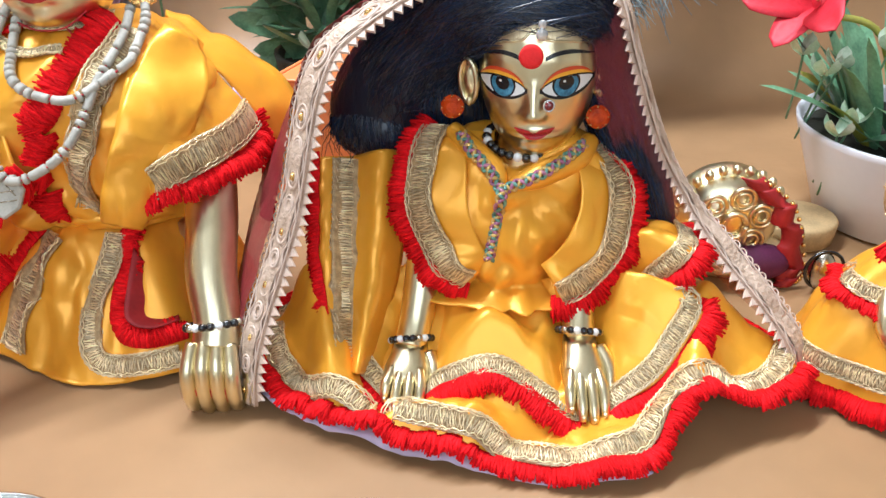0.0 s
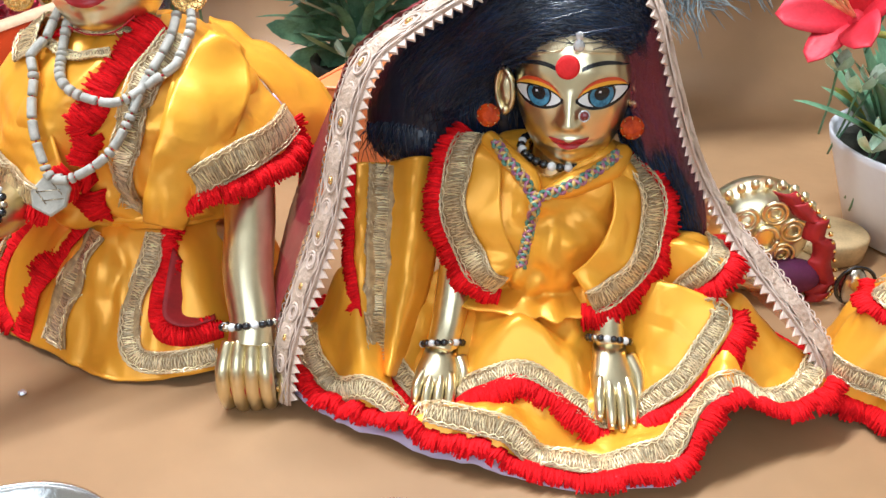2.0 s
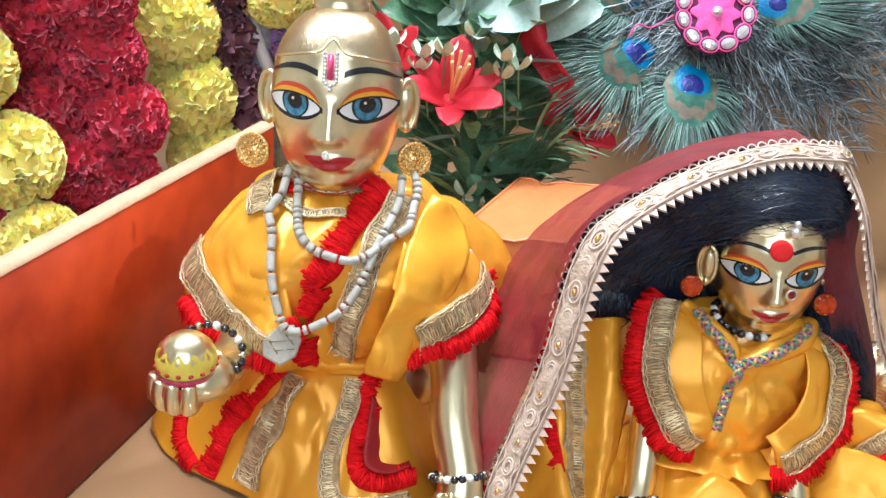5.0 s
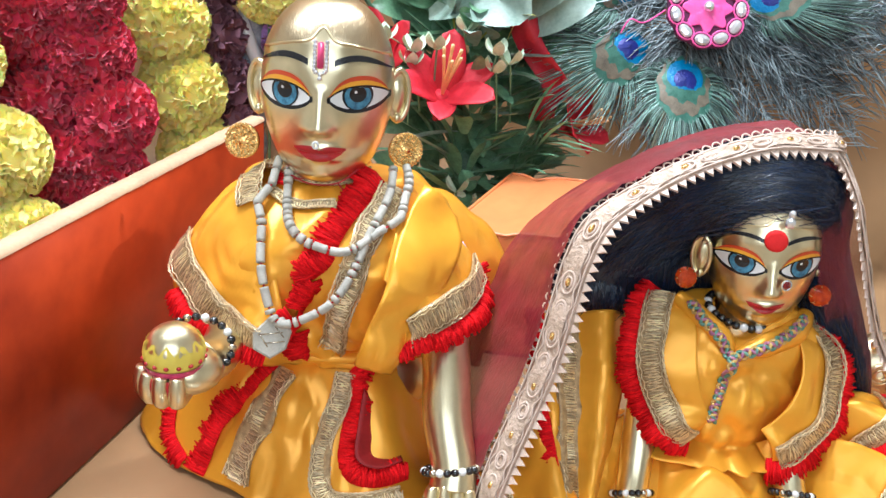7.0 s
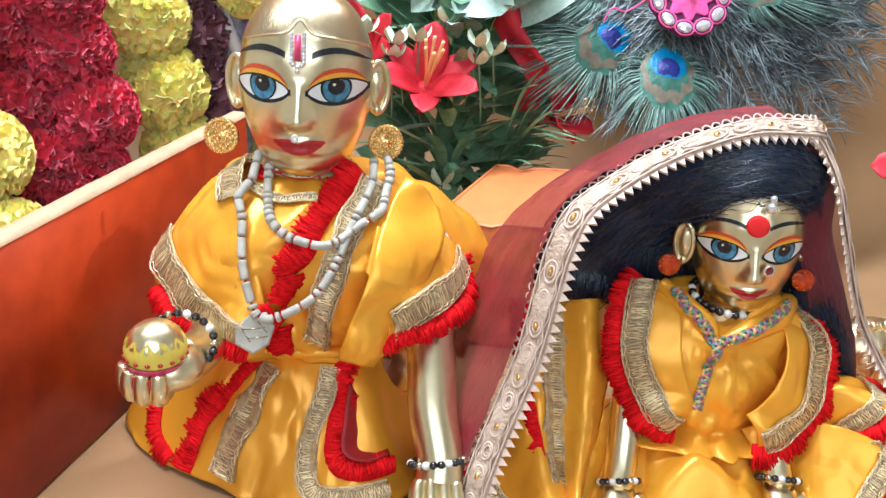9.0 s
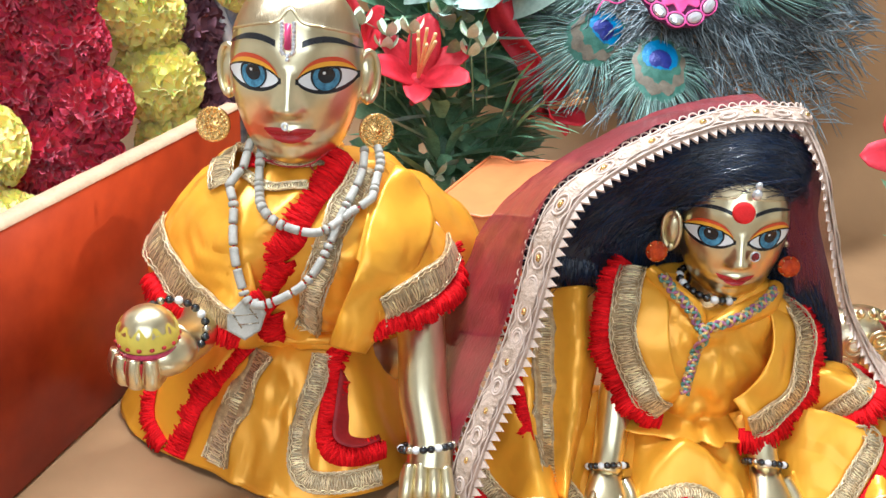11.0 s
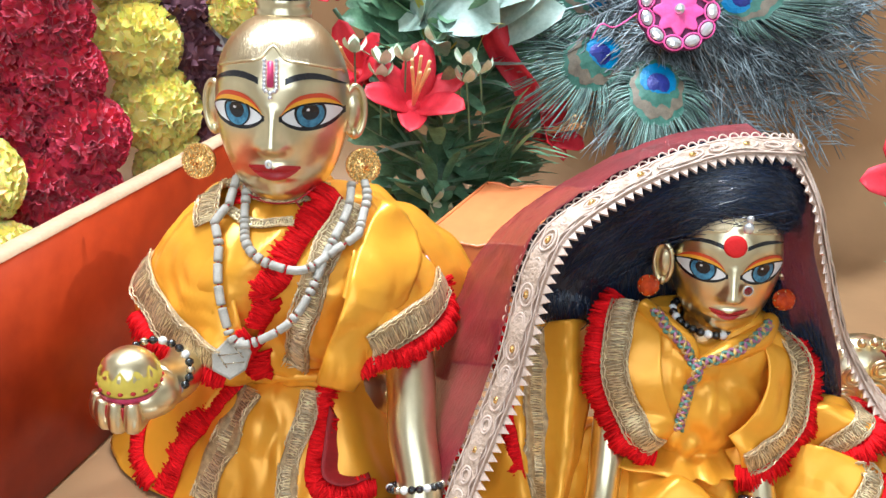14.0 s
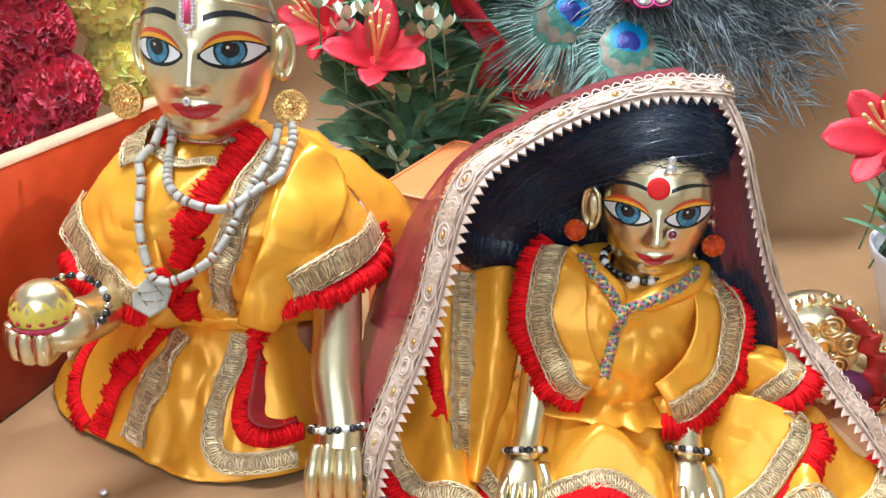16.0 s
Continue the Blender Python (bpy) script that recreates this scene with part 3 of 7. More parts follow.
def fringe(path, w, tree, parent, sign=1, droop=0.3, F=None, step=0.0040):
    """A red fringe of small velvet tufts along a seam."""
    F = F or frames_on(path, tree, step)
    rnd = random.Random(int(1e5 * abs(F[0][0].x)) + len(F))
    bm = bmesh.new()
    for c, d, n in F:
        s = n.cross(d) * sign
        base = c - s * w * 0.35 + n * 0.0012
        L = w * rnd.uniform(0.80, 1.16)
        lift, swing = rnd.uniform(-0.0006, 0.0012), rnd.uniform(-0.0008, 0.0008)
        for k in range(17):
            f = (k - 8) / 8 + rnd.uniform(-0.15, 0.15)
            tip = base + s * L * rnd.uniform(0.85, 1.08) + d * (f * 0.0031 + swing) + n * (lift + rnd.uniform(-0.0008, 0.0014)) - V(0, 0, droop * L * 0.5)
            mid = base.lerp(tip, 0.5) + n * (0.0007 + rnd.uniform(0, 0.0010)) + d * f * 0.0005
            b0 = base + d * f * 0.0013
            for p in (mid, tip):
                p.z = max(p.z, 0.0016)
            tube(bm, [b0, mid, tip], [0.0006, 0.00068, 0.00045], 4)
    return part("red_fringe", bm, M["fringe"], parent)


def ring_frames(row, inner, closed=True, step=0.0012):
    """Frames along a rim: places, tangents, and normals away from the inner point."""
    P = [p.copy() for p in row] + ([row[0].copy()] if closed else [])
    d = np.concatenate([[0], np.cumsum([(b - a).length for a, b in zip(P, P[1:])])])
    A = np.array([tuple(p) for p in P])
    Q = [V(*[float(np.interp(s, d, A[:, k])) for k in range(3)]) for s in np.linspace(0, d[-1], int(d[-1] / step))]
    out = []
    for i, p in enumerate(Q):
        t = (Q[(i + 1) % len(Q)] - Q[i - 1]).normalized() if 0 < i < len(Q) - 1 else (Q[1] - Q[0] if i == 0 else Q[-1] - Q[-2]).normalized()
        n = p - inner
        out.append((p, t, (n - t * n.dot(t)).normalized()))
    return out


def cap_sleeve(root, inner, edge, out, puff, lace_w, seed, wave=0.0055, skip=0.0):
    """A short open sleeve from the shoulder seam to its trimmed edge, turned under at the hem."""
    n = 44
    A, B = spline(inner, 12), spline(edge, 12)
    pick = lambda P, q: P[int(q * (len(P) - 1))].lerp(P[min(int(q * (len(P) - 1)) + 1, len(P) - 1)], q * (len(P) - 1) % 1)
    out = Vector(out).normalized()
    rows = []
    for k in np.linspace(0, 1, 26):
        row = []
        for j in range(n):
            a, b = pick(A, j / (n - 1)), pick(B, j / (n - 1))
            p = a.lerp(b - out * puff * math.sin(math.pi / 1.35), float(k))
            row.append(p + out * (puff * math.sin(math.pi * k / 1.35) + wave * k * (1.2 - k) * 2 * drape(p, 34, seed) + 0.0030 * k * (1.35 - k) * math.sin(j * 0.42 + seed + 1.8 * k)))
        rows.append(row)
    turn = [[p - out * 0.003 + (a - p).normalized() * 0.002 for p, a in zip(rows[-1], rows[0])], [p - out * 0.006 + (a - p) * 0.55 for p, a in zip(rows[-1], rows[0])]]
    bm = bmesh.new()
    grid(bm, rows + turn)
    sleeve = sheet("sleeve", bm, M["satin"], root, crease=0.0010)
    tree = tree_of(sleeve)
    span = (rows[-1][n // 2] - rows[0][n // 2]).length
    k = max(4, int(25 * (1 - lace_w * 0.62 / span)))
    F = frames_on(rows[k][::4] + [rows[k][-1]], tree)
    F = [(c, d, n_ if n_.dot(out) > 0 else -n_) for c, d, n_ in F]
    lace(None, lace_w, tree, root, F=F)
    G = []
    E = resample(rows[-1][::4] + [rows[-1][-1]], 0.0026)
    for i, c in enumerate(E):
        d = (E[min(i + 1, len(E) - 1)] - E[max(i - 1, 0)]).normalized()
        G.append((c, d, (out - d * out.dot(d)).normalized()))
    G = G[int(skip * len(G)):]
    c, d, m_ = G[len(G) // 2]
    away = rows[-1][n // 2] - rows[-8][n // 2]
    fringe(None, 0.0098, None, root, 1 if m_.cross(d).dot(away) > 0 else -1, 0.15, F=G)
    return sleeve


def key_curve(keys):
    """A smooth closed curve of one value over the angle in degrees."""
    K = sorted(keys)
    a = np.array([k[0] - 360 for k in K] + [k[0] for k in K] + [k[0] + 360 for k in K], float)
    v = np.array([k[1] for k in K] * 3, float)
    fine = np.arange(-360, 361, 2.0)
    f = np.interp(fine, a, v)
    f = np.convolve(np.pad(f, 3, mode="edge"), np.array([1, 2, 3, 4, 3, 2, 1]) / 16, mode="valid")
    return lambda t: float(np.interp((math.degrees(t) + 180) % 360 - 180, fine, f))


boy_reach = key_curve([(-178, 0.100), (-168, 0.094), (-160, 0.086), (-146, 0.073), (-124, 0.068), (-115, 0.069), (-95, 0.073), (-75, 0.077), (-58, 0.078), (-40, 0.074), (-15, 0.066), (30, 0.062), (90, 0.052), (140, 0.075)])


def boy_skirt_point(t, q):
    """The child's skirt over the folded legs, from the waist (0) to the hem (1)."""
    ct, st = math.cos(t), math.sin(t)
    r0 = (abs(ct / 0.040) ** 2 + abs(st / 0.029) ** 2) ** -0.5
    r = r0 + (boy_reach(t) * (1 + 0.02 * math.sin(7 * t + 1.0)) - r0) * q
    z = 0.058 * (1 - q) ** 1.05 * (1 - 0.10 * q) + 0.010 * math.sin(math.pi * q) * (1.5 if ct < -0.75 else 0.7) + 0.0015
    p = V(-0.163 + r * ct, 0.385 + r * st, z)
    p += V(ct * 0.5, st * 0.5, 0.7) * q * (1 - 0.6 * q) * (0.017 * drape((p.x, p.y, 0), 20, 4) + 0.007 * math.sin(6 * t + 2.5 * q))
    p.z = max(p.z, 0.0012)
    return p


def on_boy_skirt(*keys):
    return [boy_skirt_point(math.radians(a), q) for a, q in keys]


def build_boy_dress():
    root = thing("child_dress", "yellow satin dress with gold lace, red fringe, on child statue", "dress")
    fold = lambda p, t: 0.0110 * drape((p.x, p.y, p.z * 0.8), 25, 2)
    bm = bmesh.new()
    grid(bm, loft_rings([(0.1465, -0.1655, 0.386, 0.0155, 0.0155), (0.147, -0.165, 0.386, 0.024, 0.020), (0.143, -0.165, 0.386, 0.037, 0.026), (0.136, -0.164, 0.386, 0.047, 0.034), (0.120, -0.161, 0.386, 0.053, 0.044), (0.100, -0.160, 0.386, 0.048, 0.047),
                         (0.080, -0.161, 0.386, 0.042, 0.042), (0.066, -0.162, 0.386, 0.043, 0.035), (0.058, -0.163, 0.386, 0.045, 0.032)], 120, 50, fold, 2.3), True)
    bodice = sheet("bodice", bm, M["satin"], root)
    # belt roll
    belt = part("belt", tube(bmesh.new(), [V(-0.163 + 0.046 * math.cos(a), 0.386 + 0.033 * math.sin(a), 0.0630 + 0.001 * math.sin(3 * a)) for a in np.linspace(0, 2 * math.pi, 40)], 0.0030, 8), M["satin"], root)
    sleeves = [
        cap_sleeve(root, [(-0.196, 0.398, 0.146), (-0.196, 0.372, 0.147), (-0.188, 0.350, 0.132), (-0.180, 0.335, 0.108), (-0.176, 0.331, 0.092)], [(-0.238, 0.378, 0.098), (-0.2300, 0.356, 0.0905), (-0.219, 0.346, 0.0860), (-0.2075, 0.338, 0.0835), (-0.186, 0.326, 0.0820)], (-0.65, -0.45, 0.60), 0.0105, 0.0165, 3, skip=0.30),
        cap_sleeve(root, [(-0.134, 0.334, 0.116), (-0.130, 0.348, 0.134), (-0.128, 0.372, 0.146), (-0.130, 0.395, 0.146)], [(-0.124, 0.331, 0.0850), (-0.1155, 0.333, 0.0880), (-0.105, 0.339, 0.0900), (-0.0945, 0.350, 0.0910), (-0.088, 0.366, 0.0910), (-0.087, 0.386, 0.0900)], (0.60, -0.40, 0.62), 0.0100, 0.0145, 8),
    ]
    # skirt over the folded legs, down to the floor
    bm = bmesh.new()
    grid(bm, [[boy_skirt_point(2 * math.pi * i / 160, q) for i in range(160)] for q in np.linspace(0, 1, 44)], True)
    skirt = sheet("skirt", bm, M["satin"], root)
    # loose front flap that ends above the belt
    A = spline([(-0.119, 0.374, 0.147), (-0.128, 0.350, 0.133), (-0.133, 0.332, 0.114), (-0.140, 0.328, 0.094), (-0.145, 0.331, 0.0750)], 8)
    B = spline([(-0.108, 0.380, 0.138), (-0.100, 0.360, 0.124), (-0.108, 0.346, 0.104), (-0.118, 0.337, 0.084), (-0.130, 0.333, 0.0705)], 8)
    bm = bmesh.new()
    grid(bm, [[a.lerp(b, k / 16) + V(0.1, -0.8, 0.35) * (0.0030 + 0.0045 * math.sin(math.pi * k / 16) + 0.0050 * drape(a.lerp(b, k / 16), 30, 31)) for k in range(17)] for a, b in zip(A, B)])
    sheet("front_flap", bm, M["satin"], root)
    # shawl end behind the shoulder
    bm = bmesh.new()
    A = spline([(-0.122, 0.392, 0.141), (-0.106, 0.390, 0.124), (-0.092, 0.390, 0.104), (-0.086, 0.394, 0.086), (-0.087, 0.392, 0.062)], 8)
    B = spline([(-0.135, 0.425, 0.138), (-0.110, 0.424, 0.128), (-0.084, 0.422, 0.110), (-0.070, 0.420, 0.090), (-0.070, 0.415, 0.062)], 8)
    grid(bm, [[a.lerp(b, k / 10) + V(0, 0, 0.002 * ridge(a.lerp(b, k / 10), 50, 1)) for k in range(11)] for a, b in zip(A, B)])
    shawl = sheet("shawl_end", bm, M["satin"], root)
    bm = bmesh.new()
    C = [p + V(0.001, -0.001, 0.0) for p in A[12:]]
    D = [p + V(-0.001, -0.003, -0.006 - 0.003 * i / len(C)) for i, p in enumerate(C)]
    grid(bm, [[a.lerp(b, k / 5) for k in range(6)] for a, b in zip(C, D)])
    sheet("lining", bm, M["lining"], root, 0.0006, "lilac lining of the shawl")
    return root, bodice, sleeves, skirt, shawl


boy = build_boy_dress()


def trim_boy():
    root, bodice, sleeves, skirt, shawl = boy
    up, low = tree_of(bodice, *sleeves), tree_of(skirt)
    # front opening
    fringe([(-0.141, 0.372, 0.151), (-0.148, 0.358, 0.142), (-0.155, 0.349, 0.134), (-0.163, 0.337, 0.118), (-0.168, 0.333, 0.098), (-0.172, 0.343, 0.075), (-0.172, 0.350, 0.064)], 0.0120, up, root, -1, 0.0, step=0.0022)
    lace([(-0.132, 0.372, 0.147), (-0.137, 0.360, 0.139), (-0.144, 0.348, 0.130), (-0.149, 0.335, 0.114), (-0.154, 0.333, 0.092), (-0.158, 0.348, 0.070)], 0.0135, up, root)
    # collar
    lace([(-0.184, 0.394, 0.152), (-0.193, 0.380, 0.150), (-0.198, 0.366, 0.145), (-0.196, 0.356, 0.138)], 0.0130, up, root)
    fringe([(-0.184, 0.386, 0.153), (-0.187, 0.376, 0.152), (-0.186, 0.368, 0.148)], 0.008, up, root, 1, 0.0)
    lace([(-0.191, 0.366, 0.147), (-0.181, 0.358, 0.1425), (-0.170, 0.355, 0.1400), (-0.156, 0.356, 0.1400)], 0.0045, up, root)
    lace([(-0.1655 + 0.0185 * math.cos(a), 0.386 + 0.0185 * math.sin(a), 0.1482) for a in np.linspace(3.0, 6.4, 10)], 0.0055, None, root)
    # skirt bands
    lace(on_boy_skirt((-113, 0.08), (-118, 0.35), (-121, 0.65), (-123, 0.96)), 0.0150, low, root)
    fringe(on_boy_skirt((-130, 0.08), (-136, 0.35), (-140, 0.65), (-142, 0.96)), 0.0125, low, root, -1, 0.1, step=0.0022)
    lace(on_boy_skirt((-66, 0.05), (-76, 0.30), (-86, 0.62), (-84, 0.86), (-70, 0.92), (-54, 0.92)), 0.0100, low, root)
    fringe(on_boy_skirt((-57, 0.05), (-65, 0.30), (-74, 0.58), (-73, 0.74), (-64, 0.80), (-52, 0.80)), 0.0100, low, root, 1, 0.0, step=0.0022)
    fringe(on_boy_skirt((-170, 0.40), (-167, 0.65), (-160, 0.86), (-150, 0.95)), 0.0095, low, root, -1, 0.0, step=0.0022)
    lace(on_boy_skirt((-178, 0.55), (-176, 0.80)), 0.0085, low, root)
    fringe([(-0.090, 0.390, 0.100), (-0.085, 0.393, 0.086), (-0.086, 0.390, 0.066), (-0.088, 0.386, 0.050)], 0.008, None, root, 1, 0.3)
    # dark red sheet that paints the shadow at the fringe edge beside the planted arm
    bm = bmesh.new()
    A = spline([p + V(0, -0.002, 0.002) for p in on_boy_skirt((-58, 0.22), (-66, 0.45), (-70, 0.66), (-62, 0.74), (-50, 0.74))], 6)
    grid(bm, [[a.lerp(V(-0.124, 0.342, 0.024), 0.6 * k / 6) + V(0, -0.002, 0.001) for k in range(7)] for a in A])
    sheet("fringe_shadow_sheet", bm, M["redcloth"], root, 0.0006)


trim_boy()



GC = (0.040, 0.352)


girl_reach = key_curve([(-180, 0.130), (-165, 0.131), (-156, 0.127), (-146, 0.117), (-135, 0.107), (-115, 0.097), (-96, 0.097), (-79, 0.102), (-68, 0.105), (-61, 0.102), (-52, 0.096), (-45, 0.101), (-37, 0.112), (-28, 0.127), (-21, 0.129), (-10, 0.112), (20, 0.095), (60, 0.070), (100, 0.058), (140, 0.085)])
girl_lift = key_curve([(-180, 0.006), (-150, 0.005), (-135, 0.002), (-60, 0.002), (-50, 0.009), (-38, 0.013), (-26, 0.012), (-15, 0.006), (0, 0.003), (120, 0.003)])
# folds that stand up from the spread skirt: start, end, heights, width
RIDGES = [((-0.062, 0.340), (-0.038, 0.281), 0.034, 0.011, 0.010), ((0.112, 0.314), (0.096, 0.266), 0.020, 0.013, 0.010), ((0.108, 0.335), (0.152, 0.296), 0.020, 0.010, 0.016),
          ((-0.024, 0.277), (0.016, 0.270), 0.006, 0.010, 0.008), ((0.088, 0.272), (0.066, 0.268), 0.010, 0.006, 0.009), ((-0.088, 0.330), (-0.080, 0.306), 0.012, 0.006, 0.014)]


def girl_ground(x, y):
    """Height of the standing folds over the plan."""
    h = 0.0
    for a, b, h0, h1, w in RIDGES:
        ux, uy = b[0] - a[0], b[1] - a[1]
        L2 = ux * ux + uy * uy
        s = max(0.0, min(1.0, ((x - a[0]) * ux + (y - a[1]) * uy) / L2))
        d = math.hypot(x - a[0] - s * ux, y - a[1] - s * uy)
        h += (h0 + (h1 - h0) * s) * math.exp(-(d / w) ** 2)
    return h


def girl_skirt_point(t, q, lift=0.0):
    ct, st = math.cos(t), math.sin(t)
    r0 = (abs(ct / 0.025) ** 2 + abs(st / 0.018) ** 2) ** -0.5
    r = r0 + (girl_reach(t) - r0) * q
    x, y = GC[0] + r * ct, GC[1] + r * st
    side = abs(ct) ** 1.5
    z = (0.024 + 0.020 * side) * max(0.0, 1 - q) ** 1.2 + girl_lift(t) * q ** 3 + 0.002
    z += girl_ground(x, y) * (1 - 0.25 * q ** 6) + q * (1.05 - 0.6 * q) * 0.019 * drape((x, y, 0), 24, 4)
    return V(x, y, max(z, 0.0016) + lift)


def build_girl_dress():
    root = thing("maiden_dress", "yellow satin dress, gold lace and red fringe, spread round maiden", "dress")
    fold = lambda p, t: 0.0080 * drape((p.x * 1.2, p.y, p.z * 0.7), 30, 12) * min(1, (0.107 - p.z) / 0.01)
    bm = bmesh.new()
    grid(bm, loft_rings([(0.104, 0.034, 0.357, 0.0125, 0.0105), (0.1055, 0.034, 0.3568, 0.024, 0.0145), (0.102, 0.034, 0.356, 0.030, 0.018), (0.095, 0.033, 0.355, 0.036, 0.022), (0.080, 0.032, 0.354, 0.040, 0.026), (0.065, 0.031, 0.352, 0.036, 0.0265),
                         (0.051, 0.030, 0.350, 0.029, 0.024), (0.0445, 0.030, 0.350, 0.027, 0.0225), (0.0415, 0.030, 0.350, 0.031, 0.0265), (0.0385, 0.030, 0.350, 0.037, 0.0340)], 110, 46, fold, 2.3), True)
    for v in bm.verts:  # neckline dips in front
        if v.co.z > 0.086 and v.co.y < 0.357:
            v.co.z -= 0.013 * gauss(v.co.x - 0.031, 0.012) * (v.co.z - 0.086) / 0.02
    bodice = sheet("bodice", bm, M["satin"], root)
    sleeves = [
        cap_sleeve(root, [(0.010, 0.358, 0.106), (0.010, 0.341, 0.099), (0.010, 0.331, 0.086), (0.013, 0.327, 0.073), (0.018, 0.326, 0.062), (0.021, 0.328, 0.056)], [(-0.006, 0.366, 0.104), (-0.0145, 0.352, 0.096), (-0.0165, 0.342, 0.080), (-0.010, 0.332, 0.061), (0.000, 0.326, 0.0495), (0.009, 0.326, 0.0440)], (-0.45, -0.80, 0.35), 0.0042, 0.0130, 5, 0.0035),
        cap_sleeve(root, [(0.050, 0.352, 0.104), (0.057, 0.338, 0.096), (0.058, 0.329, 0.084), (0.054, 0.324, 0.073), (0.048, 0.322, 0.064), (0.042, 0.322, 0.058)], [(0.068, 0.358, 0.097), (0.080, 0.345, 0.086), (0.0815, 0.335, 0.069), (0.073, 0.326, 0.054), (0.061, 0.320, 0.0445), (0.050, 0.319, 0.0410)], (0.40, -0.80, 0.40), 0.0042, 0.0125, 9, 0.0035),
    ]
    bm = bmesh.new()
    grid(bm, [[girl_skirt_point(2 * math.pi * i / 220, q) for i in range(220)] for q in np.linspace(0, 1, 60)], True)
    skirt = sheet("skirt", bm, M["satin"], root)
    return root, bodice, sleeves, skirt


girl = build_girl_dress()


TIER = [(-0.052, 0.322, 0.030), (-0.042, 0.304, 0.016), (-0.027, 0.289, 0.011), (-0.010, 0.289, 0.011), (0.005, 0.289, 0.017), (0.020, 0.291, 0.022), (0.034, 0.287, 0.017), (0.046, 0.281, 0.011), (0.060, 0.279, 0.010), (0.075, 0.281, 0.012), (0.092, 0.288, 0.017), (0.105, 0.298, 0.031), (0.113, 0.308, 0.044), (0.100, 0.317, 0.040), (0.094, 0.325, 0.043), (0.108, 0.318, 0.061), (0.111, 0.330, 0.062), (0.112, 0.352, 0.060)]
ARMS = [([-0.018, -0.0145, -0.0115, -0.008, -0.004], [0.286, 0.313, 0.324, 0.339, 0.352], [0.013, 0.0215, 0.031, 0.052, 0.08]), ([0.0605, 0.0595, 0.0595, 0.062, 0.066], [0.279, 0.311, 0.321, 0.334, 0.347], [0.013, 0.028, 0.036, 0.052, 0.075])]
WAIST = [(0.002, 0.356, 0.046), (0.008, 0.342, 0.043), (0.020, 0.333, 0.041), (0.036, 0.331, 0.041), (0.050, 0.335, 0.043), (0.060, 0.346, 0.048), (0.064, 0.358, 0.050)]


